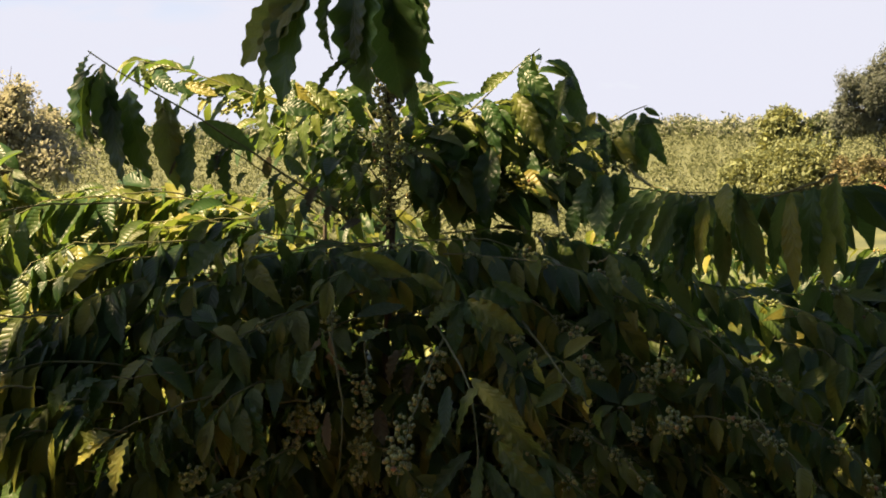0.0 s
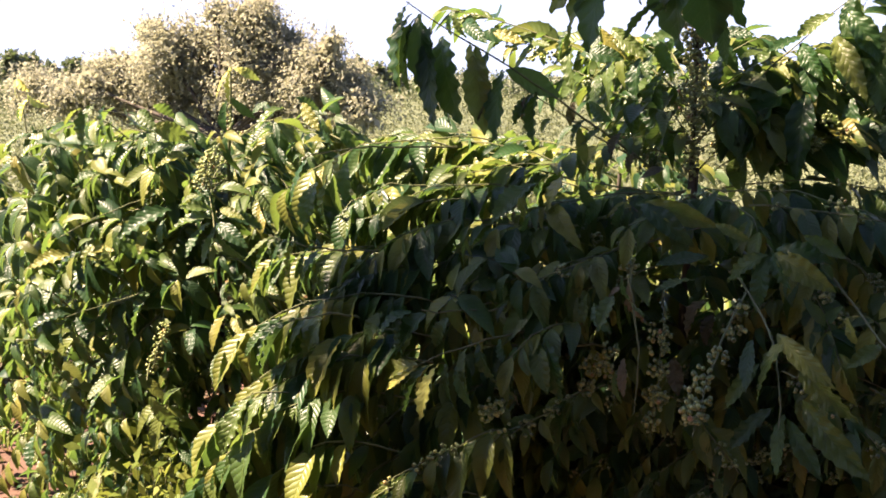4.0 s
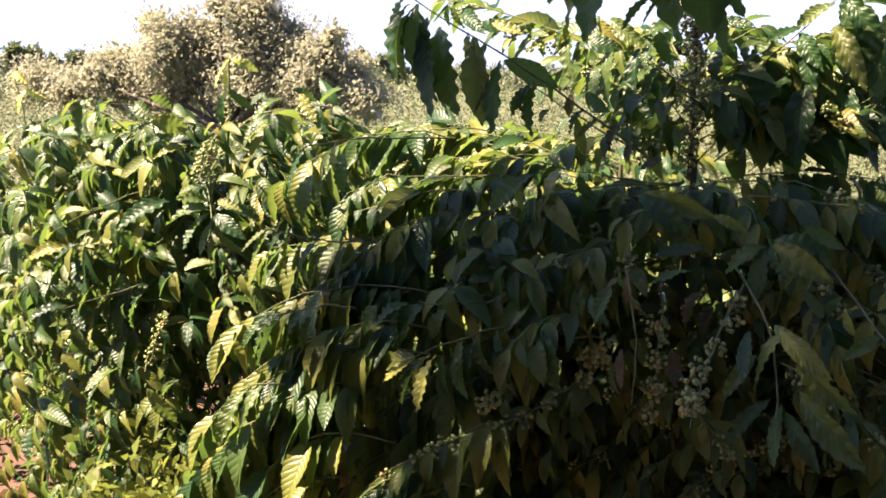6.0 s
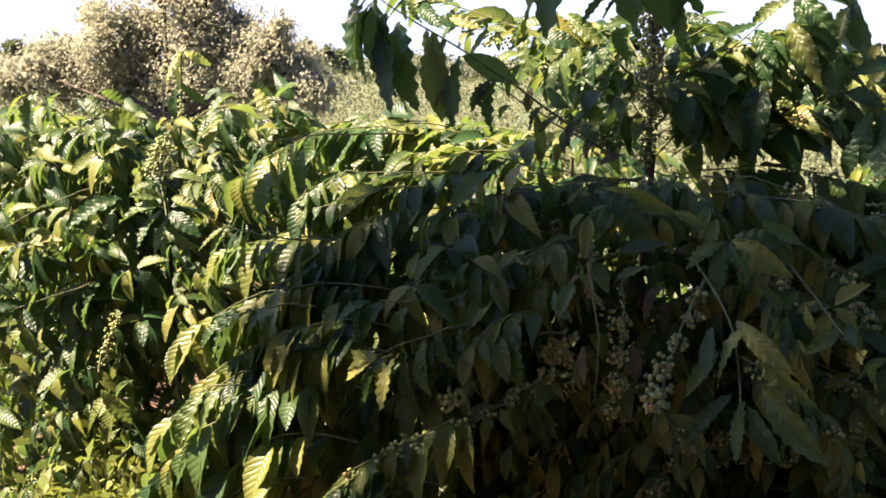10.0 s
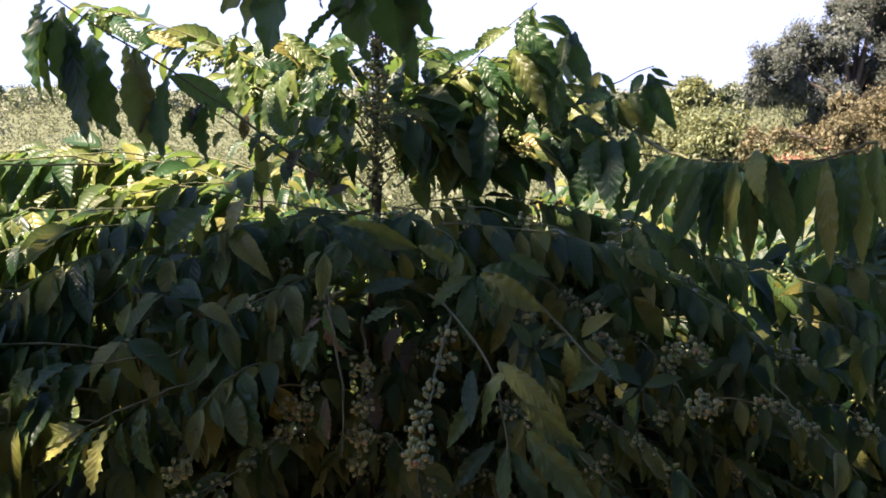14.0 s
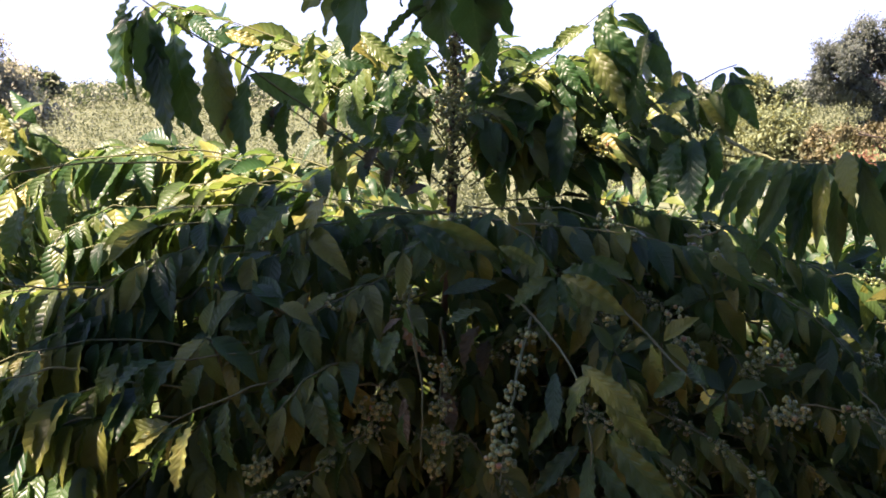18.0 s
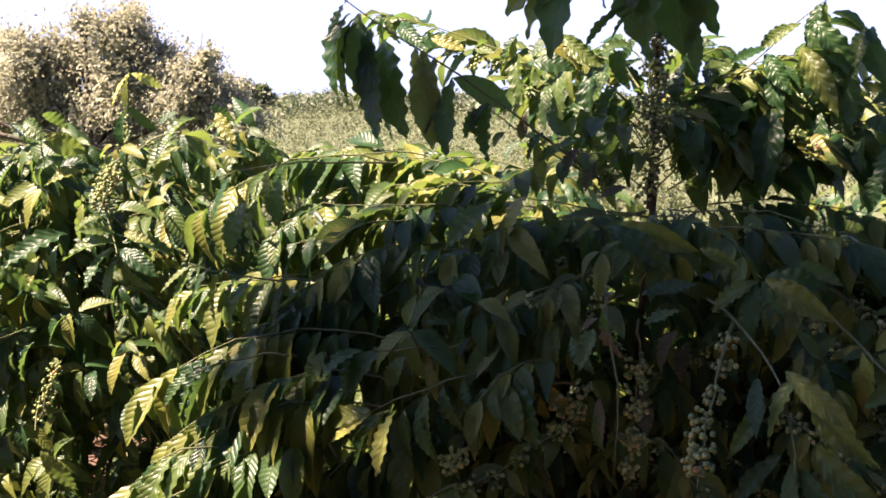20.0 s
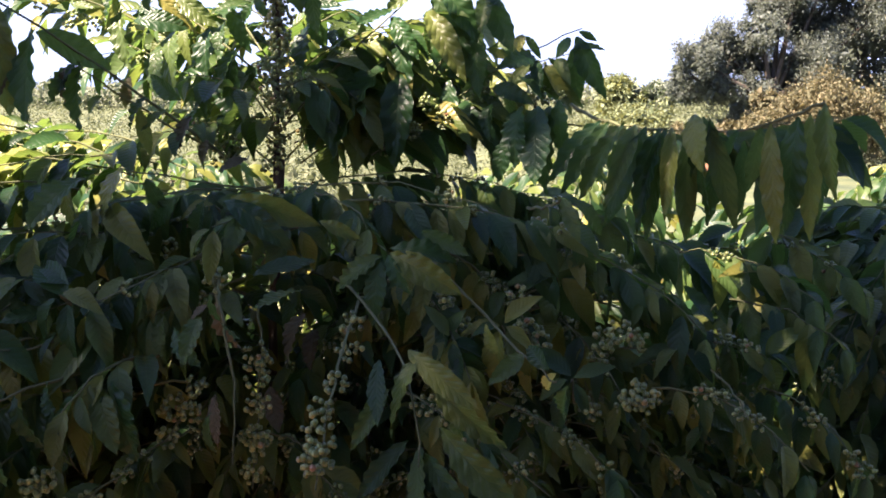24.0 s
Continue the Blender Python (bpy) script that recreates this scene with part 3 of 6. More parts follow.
lateral(owner, (-0.161, 2.600, 1.309), (-0.321, 2.400, 1.312), (-0.448, 2.250, 1.301), leaf=0.098, gap=0.026, hang=1.8, loose=0.7, berries=0.15)
lateral(owner, (-0.161, 2.600, 1.302), (-0.358, 2.500, 1.281), (-0.585, 2.400, 1.257), leaf=0.098, gap=0.026, hang=1.8, loose=0.7, berries=0.15)
lateral(owner, (-0.207, 2.500, 1.282), (-0.401, 2.300, 1.260), (-0.591, 2.200, 1.263), leaf=0.098, gap=0.026, hang=1.8, loose=0.7, berries=0.15)
lateral(owner, (-0.144, 2.500, 1.307), (-0.151, 2.350, 1.306), (-0.232, 2.200, 1.275), leaf=0.098, gap=0.026, hang=1.8, loose=0.7, berries=0.15)
lateral(owner, (-0.144, 2.500, 1.307), (-0.033, 2.350, 1.313), (0.034, 2.250, 1.268), leaf=0.098, gap=0.026, hang=1.8, loose=0.7, berries=0.15)
lateral(owner, (-0.108, 2.600, 1.309), (0.108, 2.500, 1.321), (0.285, 2.400, 1.271), leaf=0.098, gap=0.026, hang=1.8, loose=0.7, berries=0.15)
lateral(owner, (-0.083, 2.700, 1.305), (0.192, 2.700, 1.327), (0.437, 2.600, 1.271), leaf=0.098, gap=0.026, hang=1.8, loose=0.7, berries=0.15)
lateral(owner, (-0.005, 2.500, 1.295), (0.223, 2.400, 1.283), (0.423, 2.300, 1.249), leaf=0.098, gap=0.026, hang=1.8, loose=0.7, berries=0.15)
lateral(owner, (0.168, 2.450, 1.251), (0.409, 2.400, 1.234), (0.630, 2.300, 1.118), leaf=0.098, gap=0.026, hang=1.8, loose=0.7, berries=0.15)
lateral(owner, (0.286, 2.400, 1.209), (0.484, 2.300, 1.190), (0.646, 2.200, 1.070), leaf=0.098, gap=0.026, hang=1.8, loose=0.7, berries=0.15)
lateral(owner, (-0.246, 2.350, 1.217), (-0.321, 2.200, 1.197), (-0.413, 2.100, 1.162), leaf=0.098, gap=0.026, hang=1.8, loose=0.7, berries=0.15)
lateral(owner, (-0.199, 2.350, 1.156), (-0.300, 2.200, 1.140), (-0.467, 2.100, 1.119), leaf=0.098, gap=0.026, hang=1.8, loose=0.7, berries=0.15)
lateral(owner, (0.066, 2.400, 1.172), (0.150, 2.250, 1.129), (0.201, 2.100, 1.030), leaf=0.098, gap=0.026, hang=1.8, loose=0.7, berries=0.15)
lateral(owner, (-0.317, 2.150, 1.062), (-0.386, 2.050, 1.068), (-0.445, 1.980, 1.005), leaf=0.098, gap=0.026, hang=1.8, loose=0.7, berries=0.15)
lateral(owner, (0.764, 2.400, 1.096), (0.848, 2.300, 1.093), (0.911, 2.200, 1.046), leaf=0.098, gap=0.026, hang=1.8, loose=0.7, berries=0.15)
lateral(owner, (0.692, 2.500, 1.180), (0.810, 2.400, 1.172), (0.895, 2.300, 1.117), leaf=0.098, gap=0.026, hang=1.8, loose=0.7, berries=0.15)
lateral(owner, (0.928, 2.600, 1.204), (0.953, 2.500, 1.193), (1.041, 2.400, 1.121), leaf=0.098, gap=0.026, hang=1.8, loose=0.7, berries=0.15)
lateral(owner, (-0.165, 2.700, 1.257), (-0.266, 2.600, 1.243), (-0.436, 2.500, 1.153), leaf=0.098, gap=0.026, hang=1.8, loose=0.7, berries=0.15)
lateral(owner, (-0.000, 2.700, 1.257), (0.185, 2.600, 1.176), (0.305, 2.500, 1.075), leaf=0.098, gap=0.026, hang=1.8, loose=0.7, berries=0.15)
lateral(owner, (0.174, 2.500, 1.192), (0.293, 2.350, 1.132), (0.327, 2.200, 1.047), leaf=0.085, gap=0.026, hang=1.9, loose=0.9, berries=0.35, bare=0.15)
lateral(owner, (0.297, 2.450, 1.086), (0.417, 2.300, 1.069), (0.476, 2.150, 0.969), leaf=0.085, gap=0.026, hang=1.9, loose=0.9, berries=0.35, bare=0.15)
lateral(owner, (0.542, 2.400, 0.994), (0.656, 2.250, 0.985), (0.730, 2.150, 0.874), leaf=0.085, gap=0.026, hang=1.9, loose=0.9, berries=0.35, bare=0.15)
lateral(owner, (0.476, 2.400, 1.096), (0.633, 2.300, 1.069), (0.763, 2.200, 1.034), leaf=0.085, gap=0.026, hang=1.9, loose=0.9, berries=0.35, bare=0.15)
lateral(owner, (0.090, 2.200, 0.978), (0.192, 2.100, 0.941), (0.316, 2.000, 0.855), leaf=0.085, gap=0.026, hang=1.9, loose=0.9, berries=0.35, bare=0.15)
lateral(owner, (0.261, 2.200, 0.954), (0.377, 2.100, 0.917), (0.473, 2.000, 0.843), leaf=0.085, gap=0.026, hang=1.9, loose=0.9, berries=0.35, bare=0.15)
lateral(owner, (-0.153, 2.350, 0.860), (-0.079, 2.250, 0.844), (0.011, 2.150, 0.763), leaf=0.085, gap=0.026, hang=1.9, loose=0.9, berries=0.35, bare=0.15)
lateral(owner, (0.547, 2.200, 0.976), (0.661, 2.100, 0.972), (0.755, 2.000, 0.884), leaf=0.085, gap=0.026, hang=1.9, loose=0.9, berries=0.35, bare=0.15)
lateral(owner, (-0.281, 2.200, 0.910), (-0.356, 2.100, 0.899), (-0.454, 2.000, 0.830), leaf=0.085, gap=0.026, hang=1.9, loose=0.9, berries=0.35, bare=0.15)
lateral(owner, (0.760, 2.300, 0.946), (0.840, 2.200, 0.928), (0.914, 2.100, 0.845), leaf=0.085, gap=0.026, hang=1.9, loose=0.9, berries=0.35, bare=0.15)
lateral(owner, (0.367, 2.400, 0.995), (0.564, 2.300, 0.996), (0.655, 2.200, 0.905), leaf=0.085, gap=0.026, hang=1.9, loose=0.9, berries=0.35, bare=0.15)
lateral(owner, (0.364, 2.900, 1.233), (0.536, 2.850, 1.195), (0.733, 2.800, 1.129), leaf=0.11, gap=0.026, hang=1.6, loose=0.9, berries=0.15)
lateral(owner, (0.475, 3.000, 1.174), (0.683, 2.950, 1.150), (0.901, 2.900, 1.127), leaf=0.11, gap=0.026, hang=1.6, loose=0.9, berries=0.15)
lateral(owner, (0.599, 2.750, 1.195), (0.743, 2.700, 1.160), (0.866, 2.600, 1.080), leaf=0.11, gap=0.026, hang=1.6, loose=0.9, berries=0.15)
lateral(owner, (0.275, 2.800, 1.274), (0.454, 2.750, 1.266), (0.600, 2.650, 1.223), leaf=0.11, gap=0.026, hang=1.6, loose=0.9, berries=0.15)
lateral(owner, (0.778, 3.000, 1.111), (0.997, 2.950, 1.119), (1.195, 2.900, 1.112), leaf=0.11, gap=0.026, hang=1.6, loose=0.9, berries=0.15)
lateral(owner, (0.498, 2.800, 1.099), (0.619, 2.700, 1.089), (0.746, 2.600, 1.011), leaf=0.11, gap=0.026, hang=1.6, loose=0.9, berries=0.15)
lateral(owner, (0.350, 2.800, 1.173), (0.447, 2.700, 1.146), (0.566, 2.600, 1.053), leaf=0.11, gap=0.026, hang=1.6, loose=0.9, berries=0.15)
lateral(owner, (-0.723, 2.300, 1.104), (-0.878, 2.180, 1.110), (-1.064, 2.100, 0.969), leaf=0.115, gap=0.026, hang=1.75, loose=0.4)
lateral(owner, (-0.755, 2.150, 0.916), (-0.895, 2.020, 0.919), (-1.067, 1.960, 0.791), leaf=0.115, gap=0.026, hang=1.75, loose=0.4)
lateral(owner, (-0.765, 2.100, 0.848), (-0.877, 1.980, 0.867), (-1.005, 1.920, 0.705), leaf=0.115, gap=0.026, hang=1.75, loose=0.4)
lateral(owner, (-0.802, 2.050, 0.753), (-0.949, 1.950, 0.777), (-1.115, 1.880, 0.627), leaf=0.115, gap=0.026, hang=1.75, loose=0.4)
lateral(owner, (-0.672, 2.150, 0.869), (-0.744, 2.050, 0.832), (-0.854, 1.980, 0.701), leaf=0.115, gap=0.026, hang=1.75, loose=0.4)
lateral(owner, (-0.628, 2.100, 0.768), (-0.725, 2.000, 0.758), (-0.847, 1.930, 0.615), leaf=0.115, gap=0.026, hang=1.75, loose=0.4)
lateral(owner, (-0.532, 2.050, 0.679), (-0.632, 1.960, 0.681), (-0.768, 1.900, 0.535), leaf=0.115, gap=0.026, hang=1.75, loose=0.4)
lateral(owner, (-0.707, 2.250, 0.948), (-0.812, 2.150, 0.931), (-0.928, 2.080, 0.766), leaf=0.115, gap=0.026, hang=1.75, loose=0.4)
lateral(owner, (-0.523, 2.200, 0.908), (-0.600, 2.100, 0.883), (-0.718, 2.050, 0.744), leaf=0.115, gap=0.026, hang=1.75, loose=0.4)
lateral(owner, (-0.482, 2.150, 0.726), (-0.558, 2.050, 0.707), (-0.648, 2.000, 0.560), leaf=0.115, gap=0.026, hang=1.75, loose=0.4)
lateral(owner, (-0.856, 2.500, 1.240), (-0.941, 2.400, 1.242), (-1.054, 2.300, 1.128), leaf=0.115, gap=0.026, hang=1.75, loose=0.4)
lateral(owner, (-0.745, 2.450, 1.148), (-0.830, 2.350, 1.138), (-0.956, 2.250, 1.027), leaf=0.115, gap=0.026, hang=1.75, loose=0.4)
lateral(owner, (-0.685, 2.450, 1.077), (-0.832, 2.350, 1.059), (-0.974, 2.280, 0.949), leaf=0.12, gap=0.026, hang=1.9, loose=0.5)
lateral(owner, (-0.640, 2.400, 1.003), (-0.776, 2.320, 0.983), (-0.901, 2.250, 0.861), leaf=0.12, gap=0.026, hang=1.9, loose=0.5)
lateral(owner, (-0.713, 2.350, 0.893), (-0.823, 2.280, 0.874), (-0.936, 2.220, 0.765), leaf=0.12, gap=0.026, hang=1.9, loose=0.5)
lateral(owner, (-0.821, 2.400, 1.020), (-0.928, 2.320, 1.001), (-1.045, 2.260, 0.890), leaf=0.12, gap=0.026, hang=1.9, loose=0.5)
lateral(owner, (-0.818, 2.300, 0.751), (-0.907, 2.220, 0.739), (-1.004, 2.160, 0.632), leaf=0.12, gap=0.026, hang=1.9, loose=0.5)
lateral(owner, (-0.655, 2.350, 0.781), (-0.750, 2.280, 0.764), (-0.854, 2.200, 0.664), leaf=0.12, gap=0.026, hang=1.9, loose=0.5)
lateral(owner, (-0.463, 2.700, 1.352), (-0.690, 2.700, 1.412), (-0.944, 2.700, 1.404), leaf=0.115, gap=0.027, hang=1.4, loose=0.7)
lateral(owner, (-0.435, 2.600, 1.335), (-0.654, 2.550, 1.371), (-0.901, 2.500, 1.343), leaf=0.115, gap=0.027, hang=1.4, loose=0.7)
lateral(owner, (-0.509, 2.800, 1.301), (-0.800, 2.850, 1.374), (-1.144, 2.900, 1.376), leaf=0.115, gap=0.027, hang=1.4, loose=0.7)
lateral(owner, (-0.520, 2.500, 1.306), (-0.700, 2.400, 1.329), (-0.896, 2.350, 1.275), leaf=0.115, gap=0.027, hang=1.4, loose=0.7)
lateral(owner, (-0.692, 3.000, 1.371), (-0.976, 3.050, 1.416), (-1.269, 3.100, 1.401), leaf=0.115, gap=0.027, hang=1.4, loose=0.7)
lateral(owner, (-0.417, 2.650, 1.303), (-0.564, 2.600, 1.334), (-0.718, 2.500, 1.293), leaf=0.115, gap=0.027, hang=1.4, loose=0.7)
lateral(owner, (-0.595, 2.450, 1.287), (-0.733, 2.350, 1.299), (-0.923, 2.300, 1.248), leaf=0.115, gap=0.027, hang=1.4, loose=0.7)
lateral(owner, (-0.590, 3.100, 1.365), (-0.776, 3.100, 1.403), (-0.978, 3.100, 1.387), leaf=0.115, gap=0.027, hang=1.4, loose=0.7)
lateral(owner, (-0.516, 2.350, 1.217), (-0.615, 2.280, 1.205), (-0.716, 2.200, 1.130), leaf=0.11, gap=0.025, hang=1.9, loose=0.5)
lateral(owner, (-0.500, 2.320, 1.139), (-0.598, 2.250, 1.130), (-0.681, 2.180, 1.056), leaf=0.11, gap=0.025, hang=1.9, loose=0.5)
lateral(owner, (-0.517, 2.280, 1.064), (-0.599, 2.200, 1.062), (-0.686, 2.150, 0.974), leaf=0.11, gap=0.025, hang=1.9, loose=0.5)
lateral(owner, (-0.502, 2.250, 0.978), (-0.575, 2.180, 0.976), (-0.659, 2.120, 0.894), leaf=0.11, gap=0.025, hang=1.9, loose=0.5)
lateral(owner, (-0.528, 2.200, 0.888), (-0.595, 2.120, 0.894), (-0.681, 2.080, 0.820), leaf=0.11, gap=0.025, hang=1.9, loose=0.5)
lateral(owner, (-0.614, 2.400, 1.098), (-0.705, 2.340, 1.087), (-0.793, 2.280, 1.006), leaf=0.11, gap=0.025, hang=1.9, loose=0.5)
# side branches of the upper shoots
lateral(owner, (-0.137, 2.700, 1.353), (0.026, 2.700, 1.531), (0.230, 2.720, 1.660), leaf=0.095, gap=0.03, hang=1.5, loose=0.8, berries=0.22)
lateral(owner, (-0.111, 2.750, 1.391), (0.125, 2.750, 1.503), (0.345, 2.750, 1.614), leaf=0.095, gap=0.03, hang=1.5, loose=0.8, berries=0.22)
lateral(owner, (0.052, 2.650, 1.372), (0.265, 2.650, 1.493), (0.470, 2.620, 1.593), leaf=0.095, gap=0.03, hang=1.5, loose=0.8, berries=0.22)
lateral(owner, (0.001, 2.750, 1.336), (0.196, 2.750, 1.420), (0.410, 2.700, 1.452), leaf=0.095, gap=0.03, hang=1.5, loose=0.8, berries=0.22)
lateral(owner, (-0.138, 2.720, 1.461), (-0.029, 2.700, 1.584), (0.118, 2.680, 1.638), leaf=0.095, gap=0.03, hang=1.5, loose=0.8, berries=0.22)
lateral(owner, (-0.169, 2.800, 1.387), (-0.341, 2.850, 1.526), (-0.547, 2.900, 1.625), leaf=0.095, gap=0.03, hang=1.5, loose=0.8, berries=0.22)
lateral(owner, (-0.168, 2.800, 1.458), (-0.284, 2.850, 1.597), (-0.431, 2.900, 1.668), leaf=0.095, gap=0.03, hang=1.5, loose=0.8, berries=0.22)
lateral(owner, (-0.161, 2.800, 1.528), (-0.223, 2.800, 1.638), (-0.311, 2.850, 1.681), leaf=0.095, gap=0.03, hang=1.5, loose=0.8, berries=0.22)
lateral(owner, (-0.152, 2.750, 1.583), (-0.070, 2.800, 1.660), (0.001, 2.850, 1.684), leaf=0.095, gap=0.03, hang=1.5, loose=0.8, berries=0.22)
lateral(owner, (-0.165, 2.700, 1.353), (-0.300, 2.700, 1.428), (-0.448, 2.700, 1.461), leaf=0.095, gap=0.03, hang=1.5, loose=0.8, berries=0.22)
lateral(owner, (-0.149, 2.650, 1.424), (-0.212, 2.600, 1.505), (-0.310, 2.550, 1.531), leaf=0.095, gap=0.03, hang=1.5, loose=0.8, berries=0.22)
lateral(owner, (-0.144, 2.700, 1.489), (-0.082, 2.620, 1.531), (-0.030, 2.580, 1.494), leaf=0.095, gap=0.03, hang=1.5, loose=0.8, berries=0.22)
lateral(owner, (-0.160, 2.823, 1.508), (-0.241, 2.780, 1.543), (-0.409, 2.783, 1.528), leaf=0.123, gap=0.04, hang=1.0, loose=0.6)
lateral(owner, (-0.148, 2.817, 1.473), (0.039, 2.821, 1.544), (0.224, 2.820, 1.573), leaf=0.131, gap=0.04, hang=1.2, loose=0.6)
lateral(owner, (-0.150, 2.876, 1.528), (-0.015, 2.933, 1.601), (0.191, 2.931, 1.631), leaf=0.131, gap=0.04, hang=1.2, loose=0.6)
lateral(owner, (-0.151, 2.937, 1.600), (-0.320, 3.053, 1.661), (-0.543, 3.111, 1.662), leaf=0.123, gap=0.04, hang=1.0, loose=0.6)
lateral(owner, (-0.154, 2.813, 1.445), (-0.288, 2.665, 1.438), (-0.433, 2.563, 1.405), leaf=0.115, gap=0.036, hang=1.1)
lateral(owner, (-0.155, 2.870, 1.485), (-0.345, 2.994, 1.600), (-0.586, 3.000, 1.584), leaf=0.123, gap=0.036, hang=1.2, loose=0.6)
lateral(owner, (-0.156, 2.880, 1.557), (-0.324, 3.109, 1.694), (-0.742, 3.173, 1.694), leaf=0.123, gap=0.036, hang=1.0, loose=0.6)
lateral(owner, (-0.153, 2.891, 1.629), (-0.248, 2.905, 1.700), (-0.359, 2.851, 1.654), leaf=0.115, gap=0.036, hang=1.0, loose=0.6)
lateral(owner, (-0.150, 2.889, 1.614), (-0.075, 2.948, 1.689), (0.016, 2.987, 1.632), leaf=0.115, gap=0.036, hang=1.0, loose=0.6)
lateral(owner, (-0.150, 2.863, 1.442), (-0.047, 2.719, 1.518), (0.031, 2.610, 1.481), leaf=0.123, gap=0.036, hang=1.1, loose=0.6)
lateral(owner, (-0.150, 2.857, 1.399), (0.065, 2.760, 1.476), (0.254, 2.703, 1.479), leaf=0.123, gap=0.036, hang=1.2, loose=0.6)
lateral(owner, (-0.153, 2.970, 1.482), (0.143, 3.084, 1.635), (0.377, 3.068, 1.574), leaf=0.131, gap=0.036, hang=1.2, loose=0.6)
lateral(owner, (-0.153, 2.961, 1.422), (0.196, 2.966, 1.528), (0.462, 2.858, 1.546), leaf=0.123, gap=0.04, hang=1.1, loose=0.6)
lateral(owner, (-0.148, 2.823, 1.515), (0.022, 2.733, 1.626), (0.254, 2.734, 1.681), leaf=0.131, gap=0.04, hang=1.4, loose=0.6)
lateral(owner, (-0.165, 2.955, 1.378), (-0.297, 3.121, 1.445), (-0.476, 3.280, 1.454), leaf=0.123, gap=0.036, hang=1.0, loose=0.6)
lateral(owner, (-0.176, 2.870, 1.485), (-0.526, 3.012, 1.681), (-0.920, 3.044, 1.802), leaf=0.12, gap=0.036, hang=0.9, loose=0.6)
lateral(owner, (0.013, 2.843, 1.343), (0.121, 2.770, 1.559), (0.253, 2.848, 1.770), leaf=0.16, gap=0.04, hang=1.6, loose=0.6)
lateral(owner, (-0.103, 2.797, 1.346), (0.104, 2.704, 1.451), (0.301, 2.650, 1.467), leaf=0.15, gap=0.036, hang=1.4, loose=0.6)
lateral(owner, (0.400, 2.604, 1.454), (0.670, 2.530, 1.429), (1.033, 2.503, 1.461), leaf=0.16, gap=0.03, hang=1.9, first=0.25, loose=0.35)
# leading shoot above the old crown
side_stem(owner, (-0.152, 2.652, 1.312), (-0.143, 2.647, 1.558), (-0.135, 2.604, 1.879), thick=0.0085)
cluster_at(g, (-0.142, 2.648, 1.765), n=36)
cluster_at(g, (-0.159, 2.644, 1.732), n=36)
cluster_at(g, (-0.129, 2.639, 1.711), n=36)
cluster_at(g, (-0.150, 2.646, 1.685), n=36)
cluster_at(g, (-0.134, 2.642, 1.657), n=36)
cluster_at(g, (-0.147, 2.637, 1.623), n=36)
cluster_at(g, (-0.137, 2.641, 1.587), n=36)
cluster_at(g, (-0.159, 2.637, 1.551), n=36)
cluster_at(g, (-0.113, 2.634, 1.539), n=36)
cluster_at(g, (-0.153, 2.637, 1.486), n=24)
cluster_at(g, (-0.160, 2.638, 1.420), n=21)
cluster_at(g, (-0.248, 2.656, 1.385), n=21)
cluster_at(g, (-0.268, 2.652, 1.359), n=21)
cluster_at(g, (-0.315, 2.664, 1.425), n=24)
cluster_at(g, (-0.295, 2.659, 1.398), n=24)
cluster_at(g, (-0.160, 2.638, 1.345), n=18)
cluster_at(g, (-0.151, 2.634, 1.369), n=18)
cluster_at(g, (-0.147, 2.633, 1.393), n=18)
cluster_at(g, (-0.138, 2.639, 1.417), n=18)
cluster_at(g, (-0.150, 2.631, 1.441), n=18)
cluster_at(g, (-0.138, 2.636, 1.465), n=18)
cluster_at(g, (-0.136, 2.643, 1.489), n=18)
cluster_at(g, (-0.159, 2.642, 1.513), n=26)
cluster_at(g, (-0.135, 2.635, 1.537), n=26)
cluster_at(g, (-0.153, 2.628, 1.561), n=26)
cluster_at(g, (-0.136, 2.630, 1.585), n=26)
cluster_at(g, (-0.136, 2.644, 1.609), n=26)
cluster_at(g, (-0.156, 2.637, 1.633), n=26)
cluster_at(g, (-0.143, 2.646, 1.657), n=26)
cluster_at(g, (-0.155, 2.630, 1.681), n=26)
cluster_at(g, (-0.153, 2.627, 1.705), n=26)
cluster_at(g, (-0.130, 2.632, 1.729), n=26)
cluster_at(g, (-0.139, 2.642, 1.753), n=26)
cluster_at(g, (-0.143, 2.641, 1.777), n=26)
leaf_at(g, (-0.268, 2.430, 1.921), (-0.455, 2.399, 1.738), 0.42)
leaf_at(g, (-0.283, 2.429, 1.921), (-0.410, 2.395, 1.688), 0.36)
leaf_at(g, (-0.268, 2.431, 1.927), (-0.353, 2.393, 1.644), 0.36)
leaf_at(g, (-0.244, 2.431, 1.914), (-0.251, 2.412, 1.752), 0.34)
leaf_at(g, (-0.179, 2.440, 1.965), (-0.191, 2.413, 1.732), 0.5)
leaf_at(g, (-0.147, 2.442, 1.964), (-0.155, 2.404, 1.642), 0.55)
leaf_at(g, (-0.114, 2.443, 1.964), (-0.087, 2.409, 1.651), 0.6)
leaf_at(g, (-0.101, 2.441, 1.938), (-0.018, 2.417, 1.692), 0.36)
leaf_at(g, (-0.114, 2.439, 1.925), (-0.021, 2.431, 1.812), 0.4)
leaf_at(g, (-0.108, 2.435, 1.887), (-0.014, 2.428, 1.785), 0.4)
leaf_at(g, (-0.196, 2.415, 1.756), (-0.293, 2.400, 1.675), 0.16)
leaf_at(g, (-0.185, 2.414, 1.743), (-0.236, 2.404, 1.681), 0.18)
leaf_at(g, (-0.063, 2.419, 1.731), (-0.057, 2.405, 1.608), 0.4)
leaf_at(g, (-0.049, 2.445, 1.951), (-0.057, 2.420, 1.731), 0.5)
